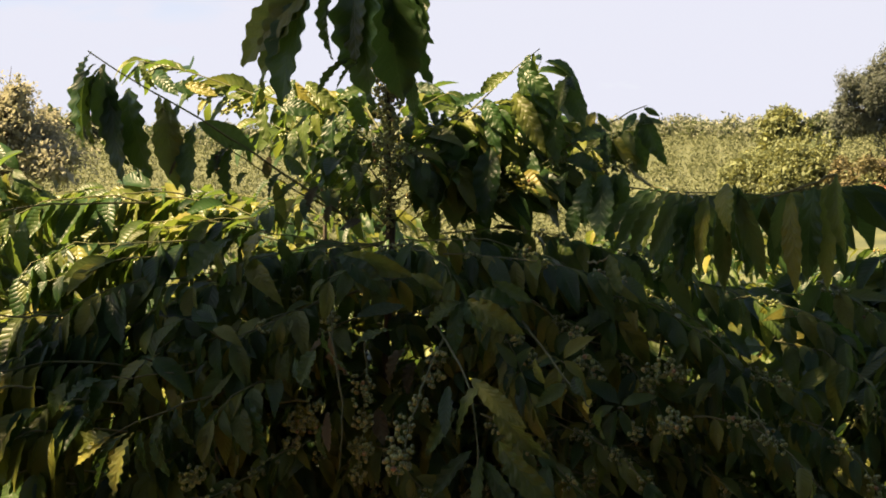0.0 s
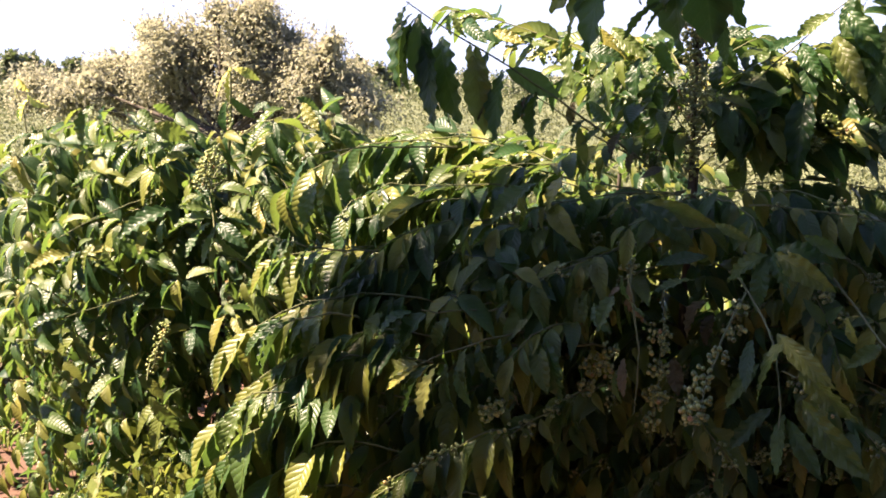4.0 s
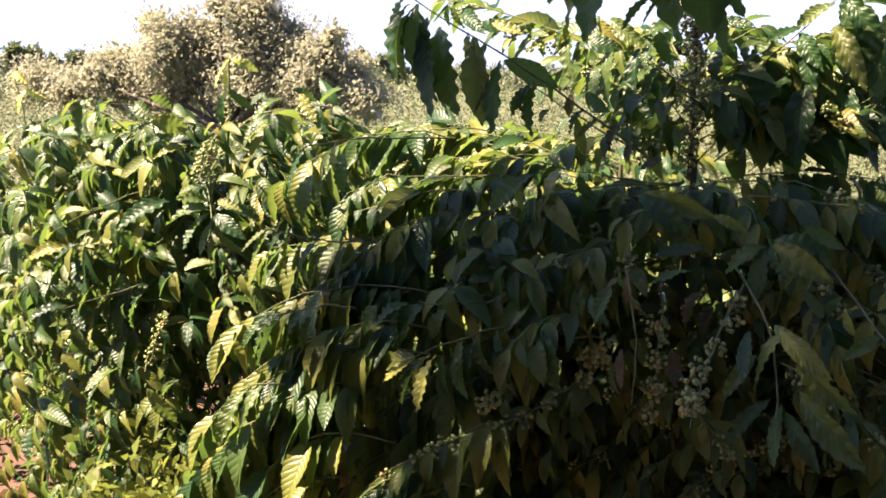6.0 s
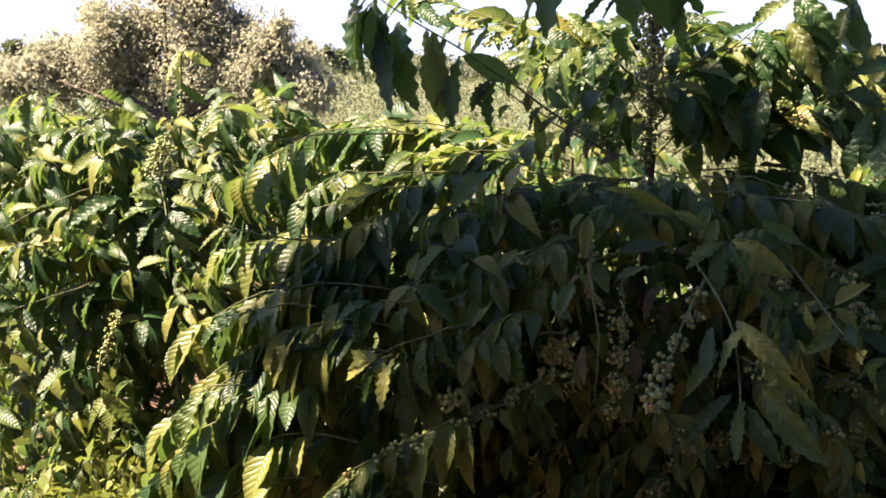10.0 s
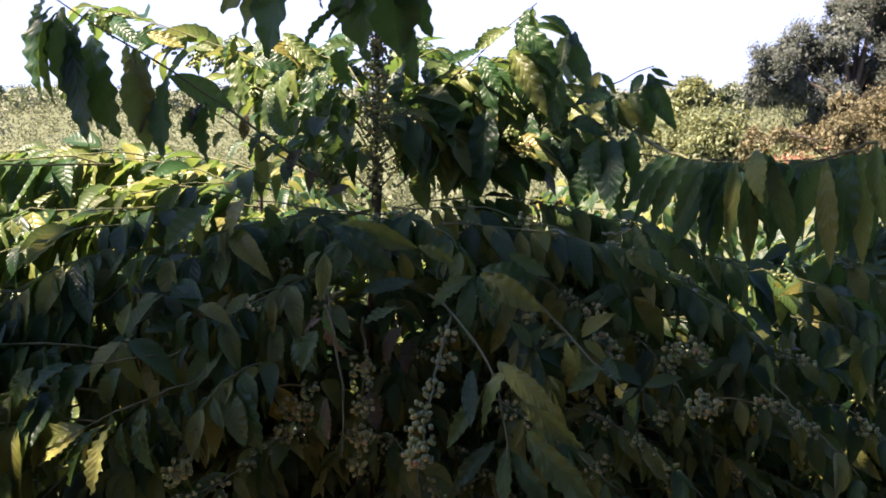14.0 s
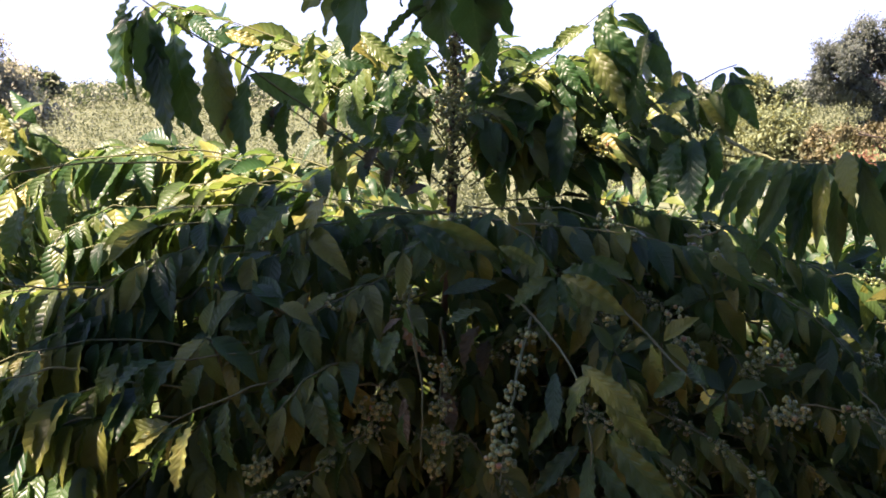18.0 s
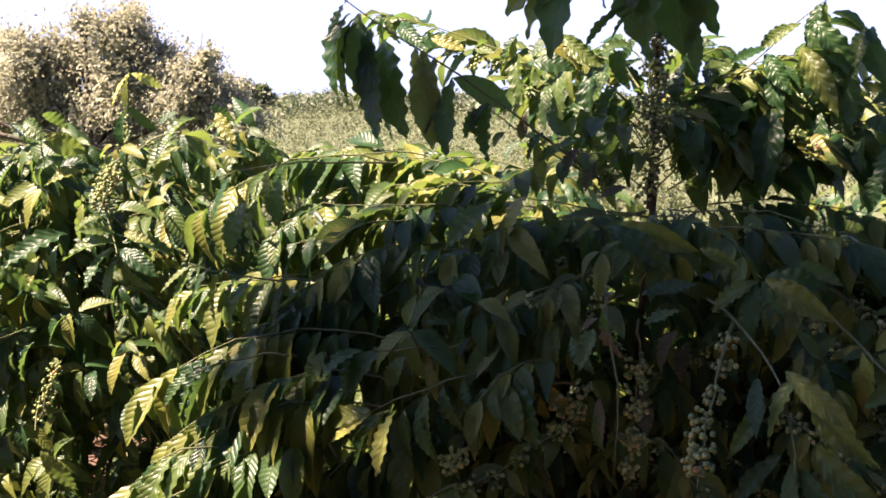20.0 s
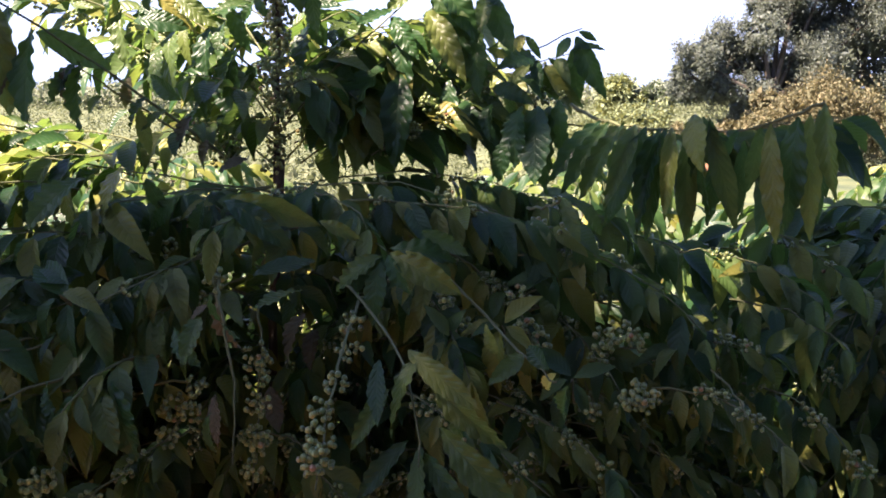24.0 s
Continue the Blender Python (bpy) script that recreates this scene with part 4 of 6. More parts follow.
# upper shoot arching away with long hanging leaves
side_stem(owner, (-0.266, 2.635, 1.376), (-0.511, 2.470, 1.575), (-0.799, 2.357, 1.772), thick=0.0038)
leaf_at(g, (-0.800, 2.388, 1.775), (-0.825, 2.374, 1.674), 0.34)
leaf_at(g, (-0.792, 2.384, 1.747), (-0.800, 2.356, 1.556), 0.34)
leaf_at(g, (-0.782, 2.382, 1.736), (-0.786, 2.354, 1.551), 0.28)
leaf_at(g, (-0.772, 2.383, 1.747), (-0.726, 2.347, 1.513), 0.34)
leaf_at(g, (-0.746, 2.378, 1.716), (-0.706, 2.339, 1.468), 0.26)
leaf_at(g, (-0.724, 2.414, 1.693), (-0.655, 2.380, 1.480), 0.42)
leaf_at(g, (-0.791, 2.407, 1.635), (-0.744, 2.388, 1.517), 0.3)
leaf_at(g, (-0.695, 2.403, 1.626), (-0.712, 2.381, 1.475), 0.34)
leaf_at(g, (-0.654, 2.409, 1.679), (-0.610, 2.392, 1.574), 0.4)
leaf_at(g, (-0.636, 2.407, 1.667), (-0.610, 2.375, 1.455), 0.32)
leaf_at(g, (-0.610, 2.404, 1.656), (-0.582, 2.370, 1.429), 0.32)
leaf_at(g, (-0.568, 2.396, 1.609), (-0.566, 2.372, 1.446), 0.3)
leaf_at(g, (-0.580, 2.457, 1.610), (-0.453, 2.443, 1.543), 0.42)
leaf_at(g, (-0.493, 2.447, 1.557), (-0.489, 2.427, 1.426), 0.34)
leaf_at(g, (-0.498, 2.446, 1.555), (-0.546, 2.437, 1.478), 0.34)
leaf_at(g, (-0.459, 2.436, 1.492), (-0.493, 2.432, 1.459), 0.4)
leaf_at(g, (-0.375, 2.433, 1.492), (-0.411, 2.424, 1.426), 0.4)
leaf_at(g, (-0.393, 2.431, 1.474), (-0.375, 2.416, 1.379), 0.3)
leaf_at(g, (-0.338, 2.428, 1.469), (-0.393, 2.424, 1.427), 0.35)
leaf_at(g, (-0.314, 2.430, 1.487), (-0.375, 2.439, 1.534), 0.45)
# sunlit shoots behind
side_stem(owner, (-0.171, 2.749, 1.489), (-0.506, 2.890, 1.676), (-0.882, 2.920, 1.792))
leaf_at(g, (-0.819, 2.763, 1.771), (-0.835, 2.754, 1.712), 0.35)
leaf_at(g, (-0.812, 2.763, 1.775), (-0.779, 2.751, 1.702), 0.35)
leaf_at(g, (-0.779, 2.758, 1.749), (-0.695, 2.745, 1.682), 0.35)
leaf_at(g, (-0.697, 2.750, 1.716), (-0.602, 2.742, 1.683), 0.35)
leaf_at(g, (-0.758, 2.749, 1.695), (-0.643, 2.746, 1.700), 0.4)
leaf_at(g, (-0.582, 2.741, 1.683), (-0.528, 2.738, 1.674), 0.4)
leaf_at(g, (-0.582, 2.741, 1.683), (-0.562, 2.745, 1.710), 0.3)
leaf_at(g, (-0.474, 2.743, 1.720), (-0.508, 2.732, 1.639), 0.35)
leaf_at(g, (-0.480, 2.743, 1.717), (-0.497, 2.726, 1.596), 0.42)
leaf_at(g, (-0.474, 2.737, 1.677), (-0.453, 2.716, 1.543), 0.35)
cluster_at(g, (-0.582, 2.737, 1.652), n=15)
cluster_at(g, (-0.541, 2.735, 1.647), n=17)
cluster_at(g, (-0.643, 2.743, 1.683), n=12)
side_stem(owner, (-0.157, 2.753, 1.516), (-0.356, 2.834, 1.675), (-0.441, 2.896, 1.733))
leaf_at(g, (-0.399, 2.742, 1.724), (-0.440, 2.734, 1.663), 0.4)
leaf_at(g, (-0.406, 2.741, 1.717), (-0.318, 2.725, 1.631), 0.35)
leaf_at(g, (-0.372, 2.740, 1.717), (-0.270, 2.724, 1.638), 0.35)
leaf_at(g, (-0.453, 2.732, 1.650), (-0.331, 2.726, 1.637), 0.4)
leaf_at(g, (-0.365, 2.727, 1.634), (-0.356, 2.704, 1.483), 0.45)
leaf_at(g, (-0.257, 2.721, 1.617), (-0.342, 2.714, 1.554), 0.4)
leaf_at(g, (-0.257, 2.726, 1.651), (-0.270, 2.716, 1.584), 0.4)
leaf_at(g, (-0.291, 2.725, 1.637), (-0.291, 2.707, 1.517), 0.4)
leaf_at(g, (-0.399, 2.723, 1.597), (-0.399, 2.706, 1.489), 0.4)
leaf_at(g, (-0.318, 2.712, 1.543), (-0.297, 2.697, 1.450), 0.4)
leaf_at(g, (-0.223, 2.717, 1.598), (-0.264, 2.702, 1.490), 0.45)
side_stem(owner, (-0.150, 2.706, 1.544), (-0.247, 2.881, 1.677), (-0.265, 2.935, 1.694))
leaf_at(g, (-0.203, 2.730, 1.691), (-0.291, 2.729, 1.664), 0.4)
leaf_at(g, (-0.250, 2.731, 1.685), (-0.203, 2.714, 1.584), 0.35)
leaf_at(g, (-0.182, 2.733, 1.718), (-0.223, 2.725, 1.651), 0.35)
leaf_at(g, (-0.237, 2.715, 1.584), (-0.243, 2.693, 1.437), 0.5)
leaf_at(g, (-0.182, 2.711, 1.571), (-0.223, 2.703, 1.504), 0.4)
side_stem(owner, (-0.147, 2.710, 1.571), (-0.046, 2.772, 1.667), (0.023, 2.771, 1.675))
leaf_at(g, (-0.101, 2.728, 1.699), (-0.006, 2.723, 1.686), 0.35)
leaf_at(g, (-0.081, 2.724, 1.679), (-0.047, 2.711, 1.598), 0.4)
leaf_at(g, (-0.074, 2.720, 1.652), (-0.094, 2.705, 1.545), 0.4)
leaf_at(g, (-0.020, 2.719, 1.659), (-0.027, 2.710, 1.599), 0.35)
leaf_at(g, (-0.040, 2.709, 1.585), (0.021, 2.698, 1.525), 0.35)
leaf_at(g, (-0.094, 2.695, 1.478), (-0.054, 2.678, 1.377), 0.36)
leaf_at(g, (-0.074, 2.692, 1.464), (-0.081, 2.682, 1.397), 0.36)
leaf_at(g, (-0.115, 2.703, 1.531), (-0.047, 2.690, 1.458), 0.33)
# upper shoots on the far side of the leader
side_stem(owner, (-0.138, 2.668, 1.425), (0.033, 2.680, 1.612), (0.241, 2.761, 1.797))
leaf_at(g, (0.174, 2.693, 1.732), (0.084, 2.688, 1.676), 0.34)
leaf_at(g, (0.227, 2.699, 1.782), (0.271, 2.681, 1.671), 0.35)
leaf_at(g, (0.214, 2.699, 1.778), (0.191, 2.684, 1.672), 0.35)
leaf_at(g, (0.200, 2.693, 1.738), (0.294, 2.669, 1.600), 0.35)
leaf_at(g, (0.191, 2.691, 1.719), (0.262, 2.662, 1.575), 0.30)
leaf_at(g, (0.174, 2.685, 1.679), (0.25, 2.66, 1.525), 0.30)
leaf_at(g, (0.187, 2.683, 1.666), (0.174, 2.671, 1.583), 0.34)
leaf_at(g, (0.127, 2.684, 1.659), (0.116, 2.657, 1.473), 0.38)
leaf_at(g, (0.116, 2.667, 1.546), (0.100, 2.637, 1.341), 0.34)
leaf_at(g, (0.087, 2.670, 1.559), (-0.031, 2.644, 1.353), 0.39)
leaf_at(g, (0.033, 2.667, 1.526), (0.020, 2.639, 1.331), 0.39)
leaf_at(g, (0.060, 2.683, 1.638), (-0.034, 2.680, 1.598), 0.34)
leaf_at(g, (0.033, 2.686, 1.651), (-0.040, 2.685, 1.631), 0.34)
leaf_at(g, (0.100, 2.688, 1.678), (0.020, 2.685, 1.645), 0.34)
leaf_at(g, (0.100, 2.686, 1.665), (0.154, 2.670, 1.573), 0.39)
leaf_at(g, (0.247, 2.681, 1.666), (0.254, 2.658, 1.514), 0.35)
leaf_at(g, (0.281, 2.678, 1.653), (0.281, 2.654, 1.494), 0.35)
leaf_at(g, (0.140, 2.673, 1.586), (0.154, 2.658, 1.493), 0.39)
leaf_at(g, (0.221, 2.662, 1.533), (0.234, 2.642, 1.401), 0.39)
leaf_at(g, (0.167, 2.659, 1.500), (0.200, 2.643, 1.401), 0.39)
side_stem(owner, (0.147, 2.735, 1.463), (0.258, 2.758, 1.642), (0.330, 2.769, 1.731))
leaf_at(g, (0.307, 2.687, 1.722), (0.354, 2.666, 1.587), 0.35)
leaf_at(g, (0.303, 2.686, 1.712), (0.281, 2.674, 1.626), 0.35)
leaf_at(g, (0.321, 2.686, 1.719), (0.330, 2.681, 1.682), 0.39)
leaf_at(g, (0.281, 2.672, 1.613), (0.314, 2.653, 1.494), 0.38)
leaf_at(g, (0.287, 2.659, 1.527), (0.301, 2.640, 1.401), 0.38)
leaf_at(g, (0.301, 2.669, 1.600), (0.354, 2.665, 1.580), 0.39)
side_stem(owner, (0.116, 2.676, 1.398), (0.314, 2.661, 1.547), (0.500, 2.628, 1.642))
leaf_at(g, (0.492, 2.626, 1.626), (0.547, 2.605, 1.494), 0.34)
leaf_at(g, (0.476, 2.627, 1.624), (0.437, 2.621, 1.577), 0.34)
leaf_at(g, (0.495, 2.628, 1.637), (0.532, 2.624, 1.616), 0.36)
leaf_at(g, (0.479, 2.623, 1.600), (0.505, 2.605, 1.483), 0.34)
leaf_at(g, (0.374, 2.631, 1.628), (0.347, 2.624, 1.580), 0.34)
leaf_at(g, (0.380, 2.630, 1.626), (0.413, 2.622, 1.577), 0.34)
leaf_at(g, (0.400, 2.623, 1.580), (0.308, 2.622, 1.554), 0.39)
leaf_at(g, (0.413, 2.621, 1.574), (0.347, 2.616, 1.522), 0.39)
leaf_at(g, (0.426, 2.622, 1.581), (0.466, 2.611, 1.516), 0.35)
leaf_at(g, (0.400, 2.622, 1.574), (0.407, 2.613, 1.515), 0.39)
leaf_at(g, (0.308, 2.616, 1.515), (0.387, 2.608, 1.483), 0.39)
leaf_at(g, (0.308, 2.611, 1.482), (0.295, 2.600, 1.404), 0.39)
leaf_at(g, (0.361, 2.607, 1.470), (0.334, 2.597, 1.391), 0.35)
cluster_at(g, (0.374, 2.610, 1.493), n=17)
cluster_at(g, (0.407, 2.610, 1.498), n=22)
cluster_at(g, (0.442, 2.608, 1.493), n=20)
cluster_at(g, (0.354, 2.612, 1.502), n=12)
cluster_at(g, (0.170, 2.616, 1.482), n=15)
cluster_at(g, (0.203, 2.610, 1.449), n=13)
cluster_at(g, (0.137, 2.608, 1.423), n=13)
leaf_at(g, (0.359, 2.528, 1.479), (0.340, 2.510, 1.353), 0.44)
leaf_at(g, (0.391, 2.527, 1.479), (0.372, 2.504, 1.322), 0.44)
leaf_at(g, (0.416, 2.526, 1.480), (0.410, 2.499, 1.297), 0.41)
leaf_at(g, (0.435, 2.527, 1.492), (0.442, 2.509, 1.373), 0.38)
leaf_at(g, (0.333, 2.520, 1.422), (0.308, 2.506, 1.322), 0.39)
# heavy shoot with long leaves hanging like a fringe
side_stem(owner, (0.451, 2.500, 1.483), (0.498, 2.360, 1.451), (0.574, 2.240, 1.444), thick=0.0042)
side_stem(owner, (0.807, 2.120, 1.493), (0.729, 2.160, 1.458), (0.677, 2.180, 1.444), thick=0.0035)
leaf_at(g, (0.472, 2.330, 1.454), (0.365, 2.310, 1.345), 0.25)
leaf_at(g, (0.482, 2.310, 1.453), (0.381, 2.290, 1.324), 0.21)
leaf_at(g, (0.505, 2.280, 1.451), (0.417, 2.260, 1.312), 0.21)
leaf_at(g, (0.522, 2.270, 1.449), (0.449, 2.250, 1.302), 0.21)
leaf_at(g, (0.535, 2.250, 1.447), (0.468, 2.230, 1.280), 0.23)
leaf_at(g, (0.559, 2.240, 1.443), (0.511, 2.220, 1.256), 0.21)
leaf_at(g, (0.563, 2.230, 1.443), (0.534, 2.210, 1.240), 0.20)
leaf_at(g, (0.573, 2.220, 1.447), (0.546, 2.200, 1.286), 0.18)
leaf_at(g, (0.580, 2.270, 1.442), (0.595, 2.250, 1.312), 0.21)
leaf_at(g, (0.611, 2.210, 1.470), (0.603, 2.190, 1.372), 0.41)
leaf_at(g, (0.612, 2.250, 1.437), (0.619, 2.230, 1.232), 0.20)
leaf_at(g, (0.621, 2.200, 1.467), (0.690, 2.180, 1.265), 0.21)
leaf_at(g, (0.634, 2.240, 1.458), (0.663, 2.220, 1.287), 0.18)
leaf_at(g, (0.629, 2.190, 1.465), (0.651, 2.170, 1.377), 0.28)
leaf_at(g, (0.692, 2.200, 1.445), (0.669, 2.180, 1.381), 0.25)
leaf_at(g, (0.716, 2.170, 1.451), (0.708, 2.150, 1.333), 0.28)
leaf_at(g, (0.729, 2.160, 1.455), (0.736, 2.140, 1.247), 0.20)
leaf_at(g, (0.770, 2.140, 1.468), (0.765, 2.120, 1.268), 0.30)
leaf_at(g, (0.800, 2.160, 1.473), (0.802, 2.140, 1.251), 0.20)
leaf_at(g, (0.807, 2.120, 1.492), (0.820, 2.100, 1.328), 0.23)
leaf_at(g, (0.806, 2.140, 1.482), (0.847, 2.120, 1.382), 0.25)
side_stem(owner, (0.329, 2.300, 1.293), (0.349, 2.200, 1.309), (0.359, 2.130, 1.330))
leaf_at(g, (0.357, 2.130, 1.330), (0.377, 2.110, 1.259), 0.3)
leaf_at(g, (0.362, 2.130, 1.332), (0.437, 2.110, 1.261), 0.26)
leaf_at(g, (0.516, 2.380, 1.416), (0.455, 2.360, 1.298), 0.24)
leaf_at(g, (0.544, 2.370, 1.417), (0.503, 2.350, 1.251), 0.22)
leaf_at(g, (0.625, 2.340, 1.419), (0.617, 2.320, 1.249), 0.20)
leaf_at(g, (0.693, 2.330, 1.420), (0.677, 2.310, 1.257), 0.22)
leaf_at(g, (0.741, 2.300, 1.422), (0.745, 2.280, 1.261), 0.20)
leaf_at(g, (0.804, 2.280, 1.424), (0.808, 2.260, 1.252), 0.20)
leaf_at(g, (0.864, 2.260, 1.437), (0.871, 2.240, 1.267), 0.20)
# single leaves over the sunlit flank
side_stem(owner, (-0.72, 2.5, 1.42), (-0.9, 2.25, 1.43), (-1.03, 2.215, 1.4))
leaf_at(g, (-1.006, 2.220, 1.404), (-1.052, 2.190, 1.293), 0.36)
leaf_at(g, (-0.958, 2.180, 1.357), (-0.988, 2.150, 1.246), 0.40)
leaf_at(g, (-0.933, 2.180, 1.355), (-0.950, 2.150, 1.238), 0.36)
leaf_at(g, (-0.913, 2.220, 1.434), (-0.919, 2.190, 1.350), 0.36)
leaf_at(g, (-0.890, 2.200, 1.407), (-0.894, 2.170, 1.304), 0.34)
leaf_at(g, (-1.034, 2.240, 1.413), (-1.061, 2.210, 1.395), 0.40)
side_stem(owner, (-0.819, 2.250, 1.184), (-0.924, 2.100, 1.213), (-1.054, 2.100, 1.236))
leaf_at(g, (-1.021, 2.100, 1.235), (-1.068, 2.070, 1.153), 0.30)
leaf_at(g, (-0.997, 2.090, 1.232), (-1.026, 2.060, 1.109), 0.28)
leaf_at(g, (-0.973, 2.090, 1.228), (-0.993, 2.060, 1.119), 0.28)
leaf_at(g, (-0.940, 2.090, 1.219), (-0.962, 2.060, 1.126), 0.28)
leaf_at(g, (-0.911, 2.090, 1.212), (-0.936, 2.060, 1.114), 0.28)
leaf_at(g, (-0.877, 2.090, 1.206), (-0.905, 2.060, 1.107), 0.28)
leaf_at(g, (-0.851, 2.100, 1.200), (-0.870, 2.070, 1.114), 0.28)
leaf_at(g, (-1.039, 2.100, 1.234), (-1.096, 2.070, 1.181), 0.30)
side_stem(owner, (-0.816, 2.100, 1.052), (-0.865, 1.970, 1.087), (-0.985, 1.960, 1.050))
leaf_at(g, (-0.971, 1.960, 1.054), (-1.035, 1.930, 0.986), 0.28)
leaf_at(g, (-0.943, 1.960, 1.071), (-0.993, 1.930, 0.976), 0.28)
leaf_at(g, (-0.915, 1.960, 1.077), (-0.959, 1.930, 0.973), 0.28)
leaf_at(g, (-0.886, 1.970, 1.083), (-0.922, 1.940, 0.979), 0.28)
leaf_at(g, (-0.856, 1.980, 1.082), (-0.893, 1.950, 0.986), 0.28)
side_stem(owner, (-0.887, 2.000, 0.881), (-0.927, 1.870, 0.940), (-1.019, 1.860, 0.905))
leaf_at(g, (-1.005, 1.860, 0.913), (-1.054, 1.830, 0.829), 0.28)
leaf_at(g, (-0.970, 1.860, 0.929), (-1.013, 1.830, 0.814), 0.28)
leaf_at(g, (-0.936, 1.860, 0.938), (-0.971, 1.830, 0.825), 0.28)
leaf_at(g, (-0.901, 1.870, 0.920), (-0.930, 1.840, 0.814), 0.28)
# leaves on the shaded crown
side_stem(owner, (-0.152, 2.561, 1.250), (-0.012, 2.404, 1.247), (0.064, 2.177, 1.231))
leaf_at(g, (0.055, 2.157, 1.229), (-0.025, 2.149, 1.162), 0.36)
leaf_at(g, (0.053, 2.157, 1.229), (0.036, 2.139, 1.108), 0.34)
leaf_at(g, (0.064, 2.157, 1.231), (0.103, 2.146, 1.167), 0.34)
leaf_at(g, (0.068, 2.157, 1.234), (0.185, 2.144, 1.170), 0.36)
leaf_at(g, (0.068, 2.158, 1.239), (0.179, 2.151, 1.219), 0.34)
leaf_at(g, (0.122, 2.161, 1.270), (0.204, 2.152, 1.227), 0.34)
leaf_at(g, (-0.051, 2.169, 1.287), (0.021, 2.162, 1.254), 0.3)
side_stem(owner, (-0.153, 2.619, 1.295), (-0.268, 2.425, 1.330), (-0.402, 2.283, 1.365))
leaf_at(g, (-0.395, 2.284, 1.368), (-0.431, 2.269, 1.264), 0.55)
leaf_at(g, (-0.209, 2.270, 1.318), (-0.050, 2.257, 1.268), 0.3)
leaf_at(g, (-0.220, 2.269, 1.312), (-0.096, 2.253, 1.229), 0.3)
leaf_at(g, (-0.300, 2.273, 1.318), (-0.356, 2.266, 1.256), 0.4)
leaf_at(g, (-0.254, 2.271, 1.312), (-0.277, 2.260, 1.234), 0.4)
leaf_at(g, (-0.152, 2.269, 1.324), (-0.198, 2.260, 1.257), 0.4)
leaf_at(g, (-0.356, 2.280, 1.351), (-0.322, 2.269, 1.290), 0.5)
leaf_at(g, (-0.458, 2.283, 1.351), (-0.549, 2.274, 1.266), 0.4)
leaf_at(g, (-0.492, 2.283, 1.345), (-0.475, 2.268, 1.244), 0.4)
leaf_at(g, (-0.515, 2.267, 1.232), (-0.600, 2.258, 1.148), 0.4)
leaf_at(g, (-0.492, 2.262, 1.204), (-0.583, 2.260, 1.165), 0.4)
side_stem(owner, (-0.150, 2.506, 1.219), (-0.300, 2.255, 1.200), (-0.493, 2.152, 1.142))
leaf_at(g, (-0.396, 2.152, 1.162), (-0.383, 2.143, 1.104), 0.5)
leaf_at(g, (-0.418, 2.152, 1.159), (-0.491, 2.147, 1.108), 0.36)
leaf_at(g, (-0.477, 2.153, 1.153), (-0.560, 2.158, 1.169), 0.4)
leaf_at(g, (-0.493, 2.151, 1.137), (-0.574, 2.152, 1.126), 0.4)
leaf_at(g, (-0.439, 2.159, 1.201), (-0.526, 2.158, 1.174), 0.4)
leaf_at(g, (-0.375, 2.156, 1.196), (-0.418, 2.151, 1.153), 0.4)
leaf_at(g, (-0.348, 2.152, 1.175), (-0.342, 2.144, 1.122), 0.35)
leaf_at(g, (-0.590, 2.152, 1.120), (-0.606, 2.144, 1.062), 0.32)
leaf_at(g, (-0.571, 2.149, 1.104), (-0.588, 2.138, 1.030), 0.32)
leaf_at(g, (-0.542, 2.147, 1.099), (-0.558, 2.136, 1.019), 0.32)
leaf_at(g, (-0.310, 2.144, 1.132), (-0.310, 2.135, 1.068), 0.35)
leaf_at(g, (-0.353, 2.139, 1.090), (-0.331, 2.128, 1.015), 0.3)
leaf_at(g, (-0.418, 2.137, 1.057), (-0.493, 2.138, 1.046), 0.4)
leaf_at(g, (-0.375, 2.137, 1.068), (-0.418, 2.132, 1.025), 0.35)
leaf_at(g, (-0.596, 2.151, 1.115), (-0.655, 2.146, 1.067), 0.35)
side_stem(owner, (-0.345, 2.247, 1.132), (-0.482, 2.095, 1.101), (-0.640, 2.000, 1.105))
leaf_at(g, (-0.631, 2.018, 1.095), (-0.706, 2.005, 0.992), 0.52)
leaf_at(g, (-0.581, 2.016, 1.090), (-0.618, 2.006, 1.019), 0.46)
leaf_at(g, (-0.737, 2.021, 1.090), (-0.787, 2.009, 1.000), 0.4)
leaf_at(g, (-0.666, 2.019, 1.095), (-0.737, 2.013, 1.040), 0.4)
leaf_at(g, (-0.686, 2.018, 1.085), (-0.676, 2.005, 1.000), 0.4)
leaf_at(g, (-0.757, 2.020, 1.080), (-0.747, 2.011, 1.020), 0.4)
side_stem(owner, (-0.349, 2.185, 1.055), (-0.502, 2.036, 1.042), (-0.643, 1.963, 0.991))
leaf_at(g, (-0.631, 1.963, 0.996), (-0.753, 1.959, 0.942), 0.3)
leaf_at(g, (-0.633, 1.963, 0.993), (-0.719, 1.955, 0.925), 0.22, YELLOW)
leaf_at(g, (-0.606, 1.962, 0.996), (-0.663, 1.948, 0.888), 0.28)
leaf_at(g, (-0.584, 1.962, 1.002), (-0.606, 1.947, 0.898), 0.22, YELLOW)
leaf_at(g, (-0.599, 1.963, 1.001), (-0.645, 1.952, 0.917), 0.2, YELLOW)
leaf_at(g, (-0.569, 1.962, 1.004), (-0.547, 1.947, 0.906), 0.3)
leaf_at(g, (-0.540, 1.962, 1.013), (-0.510, 1.948, 0.921), 0.32)
leaf_at(g, (-0.527, 1.966, 1.038), (-0.513, 1.953, 0.955), 0.3)
leaf_at(g, (-0.500, 1.967, 1.053), (-0.456, 1.953, 0.967), 0.36)
